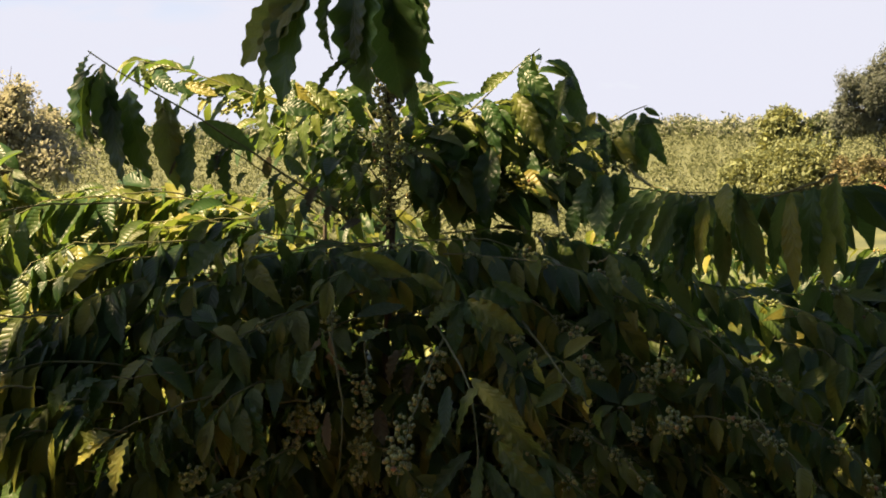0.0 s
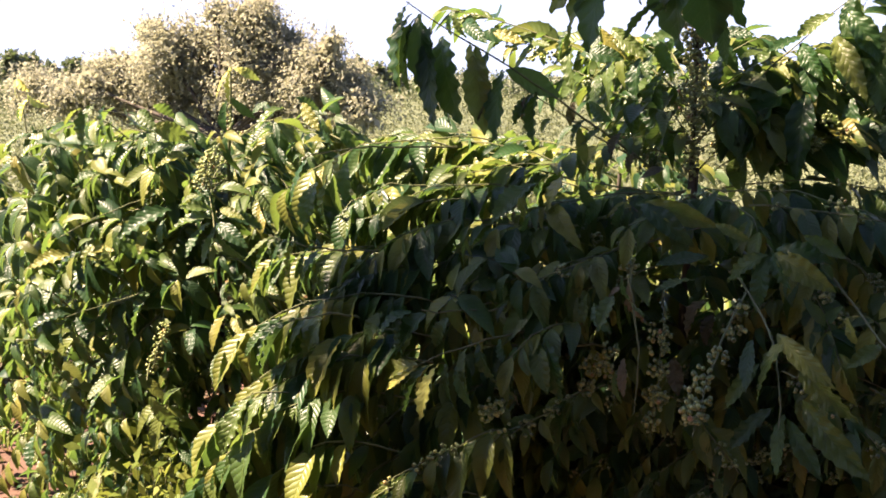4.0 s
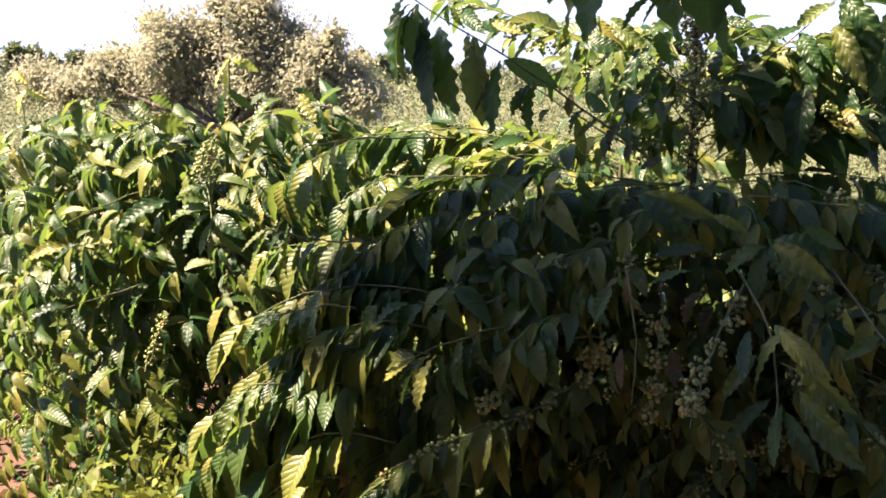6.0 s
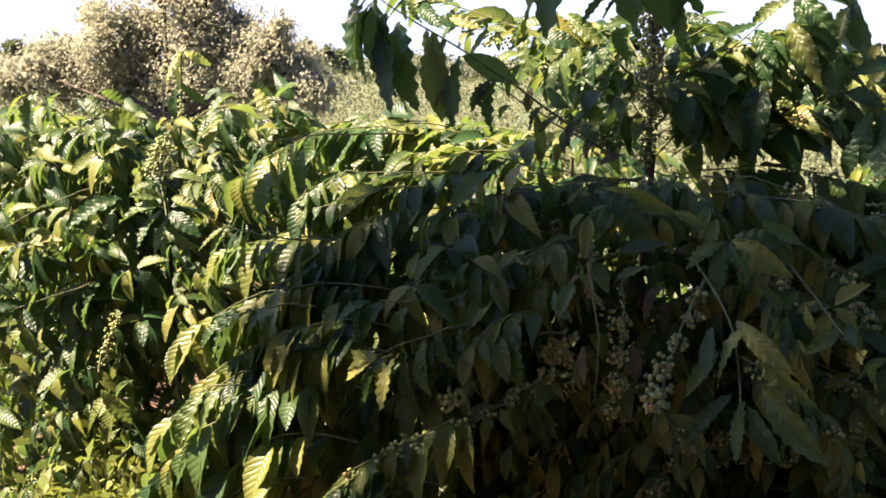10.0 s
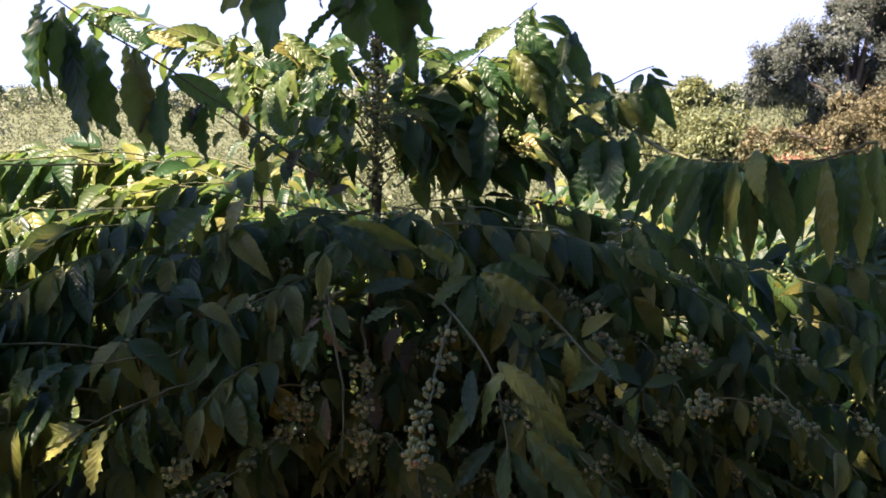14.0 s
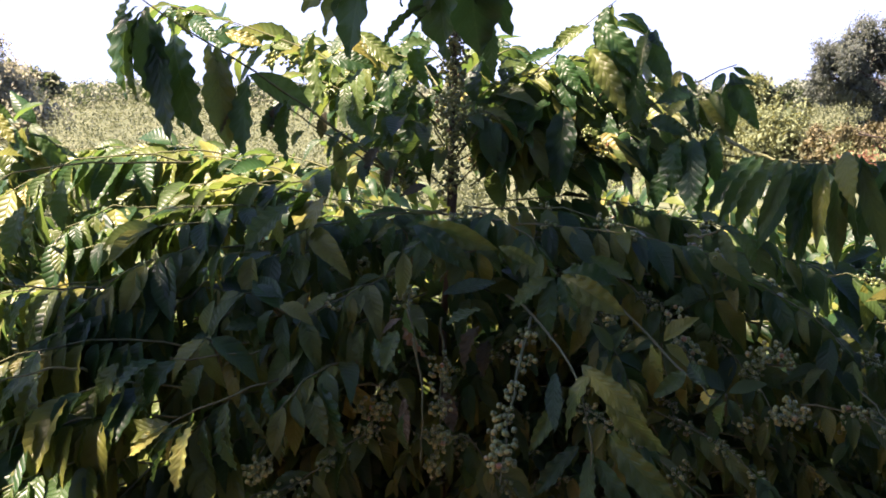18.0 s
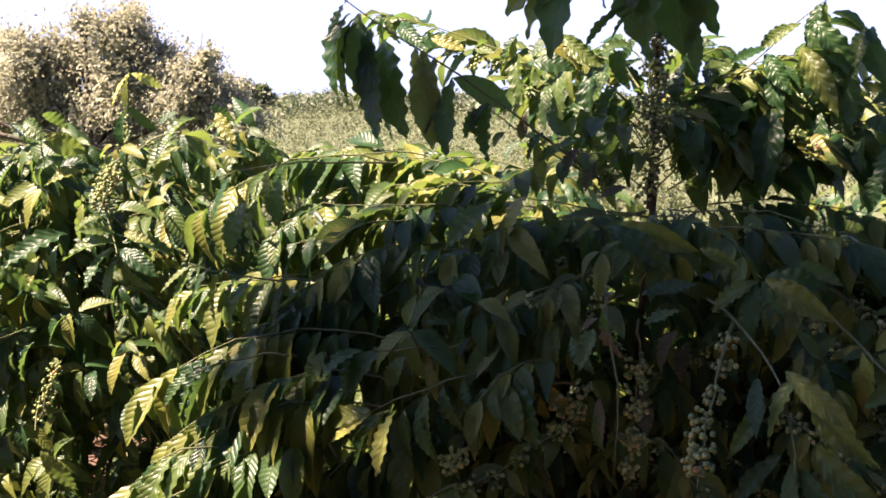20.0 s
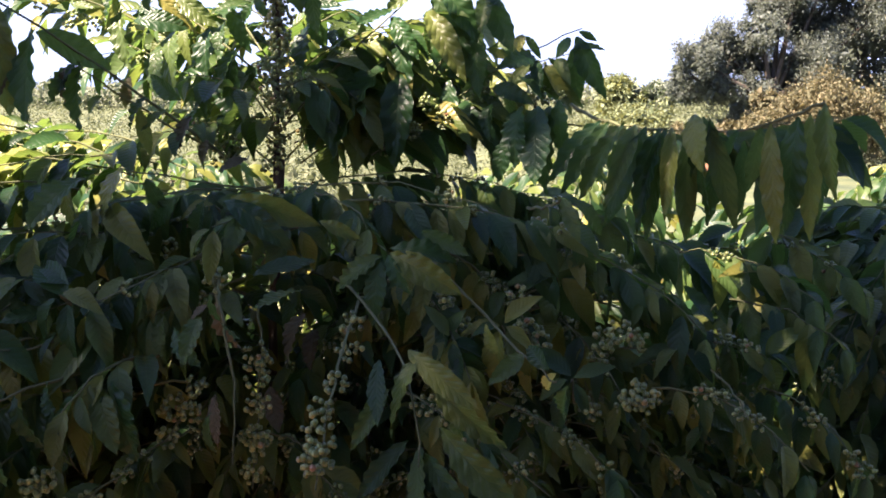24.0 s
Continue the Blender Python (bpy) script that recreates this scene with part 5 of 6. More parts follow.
leaf_at(g, (-0.633, 1.961, 0.984), (-0.677, 1.953, 0.920), 0.3)
leaf_at(g, (-0.374, 2.034, 1.053), (-0.332, 2.014, 0.932), 0.42)
leaf_at(g, (-0.392, 2.033, 1.043), (-0.359, 2.018, 0.952), 0.4)
leaf_at(g, (-0.471, 2.037, 1.053), (-0.451, 2.027, 0.992), 0.35)
leaf_at(g, (-0.221, 2.049, 1.188), (-0.181, 2.035, 1.105), 0.3)
leaf_at(g, (-0.236, 2.043, 1.150), (-0.257, 2.035, 1.089), 0.36)
leaf_at(g, (-0.277, 2.043, 1.135), (-0.231, 2.033, 1.084), 0.36)
leaf_at(g, (-0.078, 2.044, 1.191), (-0.146, 2.044, 1.176), 0.36)
leaf_at(g, (-0.154, 2.051, 1.216), (-0.057, 2.050, 1.232), 0.3)
leaf_at(g, (-0.221, 2.021, 1.003), (-0.216, 2.010, 0.928), 0.3)
# drooping leaf rosettes on the shaded crown
whorl(g, (-0.241, 2.300, 1.301), (-0.07, -0.83, 0.26), 6, 0.094, 1.2)
whorl(g, (-0.465, 2.100, 1.178), (-0.40, -0.62, 0.45), 8, 0.101, 1.2)
whorl(g, (-0.091, 2.280, 1.263), (0.36, -0.63, 0.19), 8, 0.102, 1.2)
whorl(g, (0.149, 2.250, 1.199), (0.20, -0.70, 0.49), 8, 0.098, 1.2)
whorl(g, (0.261, 2.150, 1.106), (-0.22, -0.97, 0.34), 6, 0.093, 1.2)
whorl(g, (0.390, 2.300, 1.166), (-0.20, -0.99, 0.42), 8, 0.113, 1.2)
whorl(g, (-0.394, 2.250, 1.233), (0.32, -0.64, 0.33), 5, 0.102, 1.2)
whorl(g, (-0.538, 2.150, 1.195), (-0.30, -0.80, 0.20), 5, 0.103, 1.2)
whorl(g, (0.543, 2.250, 1.128), (-0.07, -0.62, 0.34), 6, 0.093, 1.2)
whorl(g, (0.824, 2.400, 1.146), (0.38, -0.78, 0.42), 5, 0.099, 1.2)
whorl(g, (0.601, 2.200, 1.046), (-0.24, -0.79, 0.43), 5, 0.096, 1.2)
whorl(g, (0.374, 2.100, 1.018), (-0.18, -0.64, 0.15), 5, 0.102, 1.2)
whorl(g, (0.173, 2.150, 1.083), (0.06, -0.84, 0.40), 5, 0.097, 1.2)
whorl(g, (-0.587, 2.050, 1.131), (0.02, -0.83, 0.29), 5, 0.112, 1.2)
whorl(g, (0.797, 2.250, 1.009), (0.22, -0.98, 0.12), 6, 0.114, 1.2)
# bare fruiting twigs inside the crown
side_stem(owner, (-0.224, 2.147, 1.170), (-0.198, 2.109, 1.053), (-0.192, 2.055, 0.900), thick=0.003)
side_stem(owner, (-0.164, 2.241, 1.133), (-0.158, 2.201, 1.004), (-0.170, 2.145, 0.826), thick=0.003)
cluster_at(g, (-0.161, 2.179, 1.056), n=15)
cluster_at(g, (-0.161, 2.173, 1.021), n=21)
cluster_at(g, (-0.150, 2.176, 1.040), n=9)
cluster_at(g, (-0.159, 2.165, 0.967), n=20)
cluster_at(g, (-0.166, 2.158, 0.920), n=20)
cluster_at(g, (-0.156, 2.155, 0.901), n=20)
cluster_at(g, (-0.170, 2.149, 0.857), n=15)
side_stem(owner, (0.016, 2.186, 1.145), (-0.027, 1.972, 1.059), (-0.055, 1.835, 0.946), thick=0.003)
cluster_at(g, (0.003, 2.131, 1.113), n=15)
cluster_at(g, (-0.003, 2.106, 1.080), n=13)
cluster_at(g, (-0.027, 1.992, 1.053), n=13)
cluster_at(g, (-0.048, 1.928, 1.030), n=17)
cluster_at(g, (-0.051, 1.865, 1.011), n=25)
cluster_at(g, (-0.055, 1.841, 0.985), n=28)
side_stem(owner, (-0.349, 2.177, 1.001), (-0.270, 2.155, 1.007), (-0.315, 2.114, 0.924), thick=0.003)
cluster_at(g, (-0.263, 2.145, 1.010), n=13)
cluster_at(g, (-0.299, 2.141, 0.975), n=20)
cluster_at(g, (-0.273, 2.139, 0.969), n=17)
cluster_at(g, (-0.307, 2.134, 0.929), n=15)
cluster_at(g, (-0.482, 2.015, 0.903), n=25)
cluster_at(g, (-0.497, 2.013, 0.889), n=15)
cluster_at(g, (-0.393, 2.281, 1.216), n=22)
cluster_at(g, (-0.371, 2.281, 1.221), n=17)
cluster_at(g, (-0.328, 2.311, 1.225), n=15)
cluster_at(g, (-0.233, 2.200, 1.185), n=17)
cluster_at(g, (0.301, 2.226, 1.136), n=20)
cluster_at(g, (0.318, 2.218, 1.085), n=20)
cluster_at(g, (0.341, 2.214, 1.063), n=17)
cluster_at(g, (0.284, 2.213, 1.046), n=15)
cluster_at(g, (0.460, 2.210, 1.064), n=20)
cluster_at(g, (0.488, 2.210, 1.075), n=20)
cluster_at(g, (0.517, 2.208, 1.064), n=15)
cluster_at(g, (0.469, 2.049, 1.007), n=25)
cluster_at(g, (0.490, 2.048, 1.002), n=22)
cluster_at(g, (0.407, 2.096, 0.971), n=13)
cluster_at(g, (0.165, 2.230, 1.135), n=13)
cluster_at(g, (0.199, 2.221, 1.085), n=12)
# shaded leaves low in front
side_stem(owner, (-0.027, 2.292, 1.169), (0.067, 1.977, 1.109), (0.095, 1.834, 0.974))
leaf_at(g, (0.082, 1.918, 1.124), (0.183, 1.903, 1.049), 0.28)
leaf_at(g, (0.120, 1.909, 1.077), (0.226, 1.892, 0.987), 0.28)
leaf_at(g, (0.101, 1.916, 1.115), (0.053, 1.902, 1.010), 0.28)
leaf_at(g, (0.082, 1.898, 0.991), (0.005, 1.888, 0.905), 0.28)
leaf_at(g, (0.101, 1.896, 0.982), (0.092, 1.880, 0.877), 0.28)
leaf_at(g, (0.106, 1.894, 0.972), (0.169, 1.879, 0.887), 0.28)
leaf_at(g, (0.130, 1.899, 1.010), (0.245, 1.878, 0.897), 0.28)
leaf_at(g, (0.053, 1.910, 1.067), (-0.005, 1.899, 0.981), 0.28)
leaf_at(g, (0.159, 1.907, 1.068), (0.159, 1.894, 0.982), 0.28)
leaf_at(g, (0.039, 1.917, 1.110), (0.034, 1.905, 1.029), 0.3)
side_stem(owner, (0.146, 2.392, 1.199), (0.265, 2.019, 1.097), (0.299, 1.884, 1.084))
leaf_at(g, (0.296, 1.915, 1.089), (0.276, 1.920, 1.113), 0.4)
leaf_at(g, (0.307, 1.914, 1.085), (0.300, 1.909, 1.048), 0.4, YELLOW)
leaf_at(g, (0.257, 1.920, 1.113), (0.199, 1.916, 1.075), 0.4)
leaf_at(g, (0.325, 1.911, 1.066), (0.334, 1.901, 0.999), 0.35)
leaf_at(g, (0.218, 1.922, 1.113), (0.199, 1.929, 1.161), 0.4)
side_stem(owner, (0.290, 2.535, 1.175), (0.511, 2.373, 1.153), (0.636, 2.201, 1.048))
leaf_at(g, (0.601, 2.260, 1.092), (0.661, 2.249, 1.035), 0.3, YELLOW)
leaf_at(g, (0.624, 2.268, 1.150), (0.682, 2.255, 1.081), 0.34)
leaf_at(g, (0.542, 2.270, 1.149), (0.566, 2.259, 1.080), 0.34)
side_stem(owner, (0.601, 2.251, 1.035), (0.657, 2.144, 1.006), (0.663, 2.036, 0.962))
leaf_at(g, (0.670, 2.240, 0.978), (0.719, 2.228, 0.909), 0.36)
leaf_at(g, (0.635, 2.240, 0.966), (0.589, 2.234, 0.920), 0.36)
leaf_at(g, (0.717, 2.247, 1.035), (0.775, 2.235, 0.967), 0.34)
side_stem(owner, (-0.284, 2.616, 1.385), (-0.427, 2.534, 1.482), (-0.539, 2.431, 1.575), thick=0.003)
leaf_at(g, (-0.608, 2.412, 1.569), (-0.622, 2.400, 1.486), 0.3, DRY)
leaf_at(g, (-0.509, 2.406, 1.550), (-0.528, 2.396, 1.480), 0.34, DRY)
leaf_at(g, (-0.430, 2.562, 1.532), (-0.445, 2.553, 1.469), 0.4, DRY)
leaf_at(g, (-0.309, 2.547, 1.454), (-0.338, 2.536, 1.379), 0.5, DRY)
leaf_at(g, (-0.277, 2.538, 1.407), (-0.292, 2.531, 1.356), 0.5, DRY)
leaf_at(g, (-0.201, 2.530, 1.369), (-0.264, 2.528, 1.341), 0.4, DRY)
side_stem(owner, (-0.234, 2.209, 1.204), (-0.221, 2.174, 1.177), (-0.222, 2.150, 1.149), thick=0.003)
leaf_at(g, (-0.222, 2.151, 1.158), (-0.181, 2.135, 1.064), 0.36, DRY)
leaf_at(g, (-0.235, 2.151, 1.149), (-0.278, 2.146, 1.106), 0.3, DRY)
leaf_at(g, (-0.227, 2.128, 1.000), (-0.218, 2.116, 0.925), 0.3, DRY)
leaf_at(g, (-0.080, 2.350, 1.089), (-0.113, 2.340, 1.012), 0.42, DRY)
leaf_at(g, (-0.062, 2.360, 1.056), (-0.074, 2.350, 0.991), 0.42, DRY)
leaf_at(g, (-0.155, 2.400, 0.933), (-0.136, 2.400, 0.856), 0.42, DRY)
leaf_at(g, (-0.494, 2.200, 0.900), (-0.474, 2.200, 0.829), 0.42, DRY)
g.finish()

g = bush_named("sunlit coffee bush with a yellowish leading shoot", 12)
trunk_of(g, (-1.95, 3.3, 0), (-1.75, 3.0, 1.05), 0.022)
fill(g, (-1.85, 3.1, 0.3), 1.08, 1.0, 0.8, 48, low=0.6, leaf=0.09, hang=1.2, gap=0.04)
fill(g, (-1.75, 2.95, 0), 0.9, 0.75, 0.45, 60, low=0.15, leaf=0.085, hang=1.3, gap=0.038)
fill(g, (-2.1, 3.4, 0), 1.35, 1.2, 1.0, 95, low=0.1, leaf=0.095, hang=1.2, gap=0.04)
owner = g
# leading shoot and large leaves of the sunlit bush
side_stem(owner, (-1.659, 2.935, 1.215), (-1.640, 2.932, 1.454), (-1.618, 2.921, 1.642), thick=0.008)
leaf_at(g, (-1.591, 2.876, 1.636), (-1.628, 2.846, 1.545), 0.36, YELLOW)
leaf_at(g, (-1.591, 2.876, 1.639), (-1.594, 2.854, 1.528), 0.36, YELLOW)
leaf_at(g, (-1.586, 2.877, 1.636), (-1.517, 2.894, 1.596), 0.34, YELLOW)
leaf_at(g, (-1.591, 2.859, 1.545), (-1.525, 2.869, 1.475), 0.34)
cluster_at(g, (-1.632, 2.909, 1.428), n=17)
cluster_at(g, (-1.637, 2.915, 1.473), n=15)
cluster_at(g, (-1.636, 2.924, 1.517), n=13)
side_stem(owner, (-1.638, 2.913, 1.346), (-1.578, 2.709, 1.293), (-1.340, 2.330, 1.208))
cluster_at(g, (-1.497, 2.591, 1.375), n=22)
cluster_at(g, (-1.511, 2.582, 1.353), n=25)
cluster_at(g, (-1.522, 2.573, 1.327), n=25)
cluster_at(g, (-1.524, 2.568, 1.303), n=22)
leaf_at(g, (-1.336, 2.330, 1.208), (-1.360, 2.306, 1.116), 0.42)
leaf_at(g, (-1.333, 2.332, 1.208), (-1.270, 2.338, 1.123), 0.4)
leaf_at(g, (-1.337, 2.333, 1.222), (-1.226, 2.361, 1.167), 0.34)
leaf_at(g, (-1.348, 2.329, 1.218), (-1.393, 2.299, 1.140), 0.34)
leaf_at(g, (-1.351, 2.330, 1.227), (-1.422, 2.290, 1.150), 0.3)
leaf_at(g, (-1.346, 2.333, 1.237), (-1.472, 2.281, 1.194), 0.36)
leaf_at(g, (-1.334, 2.337, 1.237), (-1.234, 2.364, 1.200), 0.34)
leaf_at(g, (-1.350, 2.336, 1.259), (-1.420, 2.312, 1.267), 0.4)
leaf_at(g, (-1.377, 2.333, 1.296), (-1.434, 2.308, 1.267), 0.4)
leaf_at(g, (-1.329, 2.343, 1.259), (-1.250, 2.366, 1.236), 0.36)
side_stem(owner, (-1.635, 2.900, 1.274), (-1.770, 2.633, 1.245), (-1.725, 2.192, 1.190))
leaf_at(g, (-1.448, 2.301, 1.260), (-1.563, 2.249, 1.188), 0.36)
leaf_at(g, (-1.461, 2.293, 1.238), (-1.451, 2.284, 1.172), 0.36)
leaf_at(g, (-1.502, 2.274, 1.210), (-1.496, 2.265, 1.151), 0.36)
leaf_at(g, (-1.592, 2.239, 1.189), (-1.525, 2.250, 1.122), 0.4)
leaf_at(g, (-1.612, 2.229, 1.174), (-1.601, 2.218, 1.094), 0.36)
leaf_at(g, (-1.640, 2.219, 1.174), (-1.651, 2.202, 1.101), 0.36)
leaf_at(g, (-1.667, 2.206, 1.153), (-1.741, 2.165, 1.073), 0.36)
leaf_at(g, (-1.695, 2.195, 1.146), (-1.806, 2.149, 1.110), 0.36)
side_stem(owner, (-1.667, 2.963, 1.379), (-1.792, 2.776, 1.477), (-1.806, 2.373, 1.523))
leaf_at(g, (-1.717, 2.405, 1.530), (-1.727, 2.383, 1.430), 0.5)
leaf_at(g, (-1.755, 2.392, 1.530), (-1.777, 2.361, 1.400), 0.4)
leaf_at(g, (-1.665, 2.422, 1.524), (-1.625, 2.423, 1.456), 0.55)
leaf_at(g, (-1.628, 2.433, 1.514), (-1.553, 2.451, 1.466), 0.5)
leaf_at(g, (-1.594, 2.438, 1.474), (-1.510, 2.460, 1.435), 0.5)
leaf_at(g, (-1.776, 2.383, 1.523), (-1.804, 2.365, 1.477), 0.4)
leaf_at(g, (-1.592, 2.449, 1.528), (-1.553, 2.455, 1.490), 0.5)
leaf_at(g, (-1.535, 2.448, 1.420), (-1.615, 2.416, 1.398), 0.36)
leaf_at(g, (-1.490, 2.458, 1.389), (-1.569, 2.425, 1.359), 0.36)
leaf_at(g, (-1.607, 2.416, 1.383), (-1.587, 2.414, 1.336), 0.36)
leaf_at(g, (-1.724, 2.369, 1.345), (-1.810, 2.331, 1.308), 0.36)
leaf_at(g, (-1.681, 2.391, 1.383), (-1.686, 2.381, 1.345), 0.5)
side_stem(owner, (-1.650, 2.972, 1.397), (-1.472, 2.994, 1.470), (-1.032, 2.617, 1.392))
leaf_at(g, (-1.312, 2.595, 1.532), (-1.371, 2.569, 1.502), 0.4)
leaf_at(g, (-1.267, 2.608, 1.516), (-1.323, 2.575, 1.446), 0.4)
leaf_at(g, (-1.222, 2.626, 1.531), (-1.159, 2.634, 1.453), 0.4)
leaf_at(g, (-1.175, 2.634, 1.484), (-1.112, 2.643, 1.413), 0.36)
leaf_at(g, (-1.129, 2.646, 1.467), (-1.051, 2.661, 1.396), 0.36)
leaf_at(g, (-1.293, 2.585, 1.446), (-1.351, 2.558, 1.407), 0.4)
leaf_at(g, (-1.239, 2.624, 1.546), (-1.191, 2.633, 1.507), 0.4)
side_stem(owner, (-1.785, 2.761, 0.808), (-1.739, 2.618, 0.818), (-1.571, 2.317, 0.783), thick=0.003)
cluster_at(g, (-1.698, 2.585, 0.852), n=22)
cluster_at(g, (-1.711, 2.575, 0.822), n=25)
cluster_at(g, (-1.716, 2.566, 0.783), n=22)
cluster_at(g, (-1.725, 2.556, 0.746), n=22)
side_stem(owner, (-1.684, 2.719, 0.971), (-1.712, 2.496, 0.978), (-1.671, 2.126, 0.995))
leaf_at(g, (-1.650, 2.132, 0.988), (-1.597, 2.135, 0.908), 0.36)
leaf_at(g, (-1.670, 2.124, 0.981), (-1.667, 2.114, 0.923), 0.25)
leaf_at(g, (-1.643, 2.136, 0.995), (-1.593, 2.144, 0.944), 0.36)
leaf_at(g, (-1.657, 2.132, 1.002), (-1.738, 2.098, 0.968), 0.36)
leaf_at(g, (-1.479, 2.199, 1.029), (-1.509, 2.171, 0.936), 0.3)
leaf_at(g, (-1.520, 2.181, 1.008), (-1.538, 2.165, 0.958), 0.36)
side_stem(owner, (-1.744, 2.541, 0.704), (-1.780, 2.430, 0.750), (-1.609, 2.162, 0.808), thick=0.003)
leaf_at(g, (-1.540, 2.145, 0.850), (-1.585, 2.118, 0.793), 0.36)
leaf_at(g, (-1.519, 2.150, 0.843), (-1.563, 2.123, 0.778), 0.36)
leaf_at(g, (-1.518, 2.149, 0.836), (-1.494, 2.147, 0.777), 0.36)
leaf_at(g, (-1.454, 2.163, 0.792), (-1.394, 2.165, 0.690), 0.36)
leaf_at(g, (-1.351, 2.230, 0.963), (-1.335, 2.226, 0.906), 0.4)
side_stem(owner, (-2.084, 2.509, 0.592), (-2.031, 2.420, 0.589), (-1.787, 2.118, 0.648))
leaf_at(g, (-1.677, 2.068, 0.701), (-1.678, 2.046, 0.579), 0.5)
leaf_at(g, (-1.725, 2.052, 0.701), (-1.708, 2.044, 0.622), 0.36)
leaf_at(g, (-1.767, 2.037, 0.702), (-1.777, 2.019, 0.623), 0.36)
leaf_at(g, (-1.685, 2.067, 0.708), (-1.637, 2.062, 0.593), 0.4)
# leafy shoot ends over its sunlit face
whorl(g, (-1.885, 2.450, 1.104), (-0.31, -0.73, 0.32), 10, 0.116)
whorl(g, (-2.013, 2.400, 1.014), (-0.52, -0.99, 0.60), 8, 0.114)
whorl(g, (-1.796, 2.500, 0.955), (-0.37, -0.64, 0.42), 10, 0.110)
whorl(g, (-1.865, 2.400, 0.871), (0.43, -0.88, 0.19), 10, 0.120)
whorl(g, (-1.706, 2.450, 0.751), (0.21, -0.97, 0.55), 6, 0.107)
whorl(g, (-1.586, 2.600, 1.303), (-0.56, -0.57, 0.38), 10, 0.119)
whorl(g, (-1.381, 2.750, 1.479), (0.51, -0.80, 0.58), 10, 0.126)
whorl(g, (-1.265, 2.800, 1.494), (-0.44, -0.82, 0.12), 10, 0.105)
whorl(g, (-1.782, 2.700, 1.454), (0.56, -0.78, 0.48), 8, 0.111)
whorl(g, (-2.166, 2.750, 1.396), (0.40, -0.71, 0.42), 10, 0.115)
whorl(g, (-2.097, 2.500, 1.251), (0.49, -0.66, 0.66), 8, 0.127)
whorl(g, (-1.610, 2.550, 1.024), (0.21, -0.92, 0.62), 6, 0.119)
whorl(g, (-1.363, 2.500, 1.038), (-0.35, -0.58, 0.44), 8, 0.102)
whorl(g, (-1.899, 2.400, 0.714), (-0.02, -0.68, 0.39), 8, 0.121)
whorl(g, (-1.989, 2.350, 0.616), (-0.11, -0.92, 0.28), 10, 0.124)
whorl(g, (-1.767, 2.400, 0.622), (-0.55, -0.69, 0.13), 8, 0.114)
whorl(g, (-1.580, 2.400, 0.675), (0.51, -0.86, 0.24), 6, 0.107)
whorl(g, (-2.047, 2.350, 0.852), (-0.51, -0.70, 0.12), 8, 0.126)
whorl(g, (-1.893, 2.600, 1.322), (-0.25, -0.87, 0.51), 8, 0.107)
whorl(g, (-1.703, 2.650, 1.373), (0.55, -0.55, 0.33), 10, 0.123)
whorl(g, (-1.957, 2.450, 1.193), (-0.14, -0.57, 0.51), 6, 0.116)
whorl(g, (-1.795, 2.550, 1.186), (0.53, -0.75, 0.36), 8, 0.125)
whorl(g, (-2.108, 2.450, 1.120), (-0.08, -0.87, 0.28), 8, 0.098)
whorl(g, (-1.724, 2.550, 1.069), (-0.10, -0.71, 0.11), 8, 0.100)
whorl(g, (-1.982, 2.400, 0.913), (0.15, -0.77, 0.51), 8, 0.116)
whorl(g, (-1.823, 2.450, 0.775), (-0.27, -0.76, 0.45), 6, 0.126)
whorl(g, (-1.390, 2.650, 1.303), (-0.30, -0.77, 0.46), 8, 0.103)
whorl(g, (-1.308, 2.750, 1.413), (-0.38, -0.62, 0.61), 8, 0.107)
whorl(g, (-1.607, 2.800, 1.433), (-0.15, -0.61, 0.12), 8, 0.107)
whorl(g, (-2.080, 2.350, 0.729), (-0.33, -0.60, 0.24), 8, 0.118)
whorl(g, (-1.581, 2.550, 0.872), (0.18, -0.95, 0.46), 8, 0.118)
whorl(g, (-1.462, 2.550, 0.948), (-0.33, -0.60, 0.68), 6, 0.108)
whorl(g, (-2.395, 2.800, 1.362), (0.18, -0.56, 0.37), 8, 0.121)
whorl(g, (-2.154, 2.900, 1.481), (-0.56, -0.52, 0.29), 8, 0.123)
whorl(g, (-1.761, 2.850, 1.439), (-0.19, -0.59, 0.15), 8, 0.116)
whorl(g, (-1.225, 2.850, 1.442), (-0.09, -0.74, 0.61), 10, 0.108)
whorl(g, (-1.880, 2.628, 1.150), (0.44, -1.00, 0.45), 6, 0.093)
whorl(g, (-1.564, 2.787, 0.897), (-0.40, -0.53, 0.68), 8, 0.089)
whorl(g, (-2.159, 2.728, 1.324), (0.51, -0.70, 0.59), 8, 0.105)
whorl(g, (-1.531, 2.645, 0.771), (-0.33, -0.60, 0.64), 8, 0.108)
whorl(g, (-1.920, 2.602, 1.175), (0.25, -1.00, 0.41), 8, 0.106)
whorl(g, (-2.324, 2.789, 1.218), (0.42, -0.52, 0.20), 6, 0.107)
whorl(g, (-2.090, 2.613, 1.408), (0.05, -0.99, 0.24), 8, 0.098)
whorl(g, (-2.125, 2.642, 1.362), (0.32, -0.65, 0.27), 6, 0.086)
whorl(g, (-1.808, 2.630, 0.984), (-0.28, -0.50, 0.70), 6, 0.107)
whorl(g, (-1.974, 2.634, 0.748), (0.01, -0.63, 0.62), 6, 0.107)
whorl(g, (-2.316, 2.689, 0.727), (-0.35, -0.90, 0.67), 6, 0.094)
whorl(g, (-1.722, 2.621, 1.417), (-0.33, -0.87, 0.61), 8, 0.101)
whorl(g, (-2.232, 2.597, 0.832), (0.34, -0.60, 0.45), 6, 0.099)
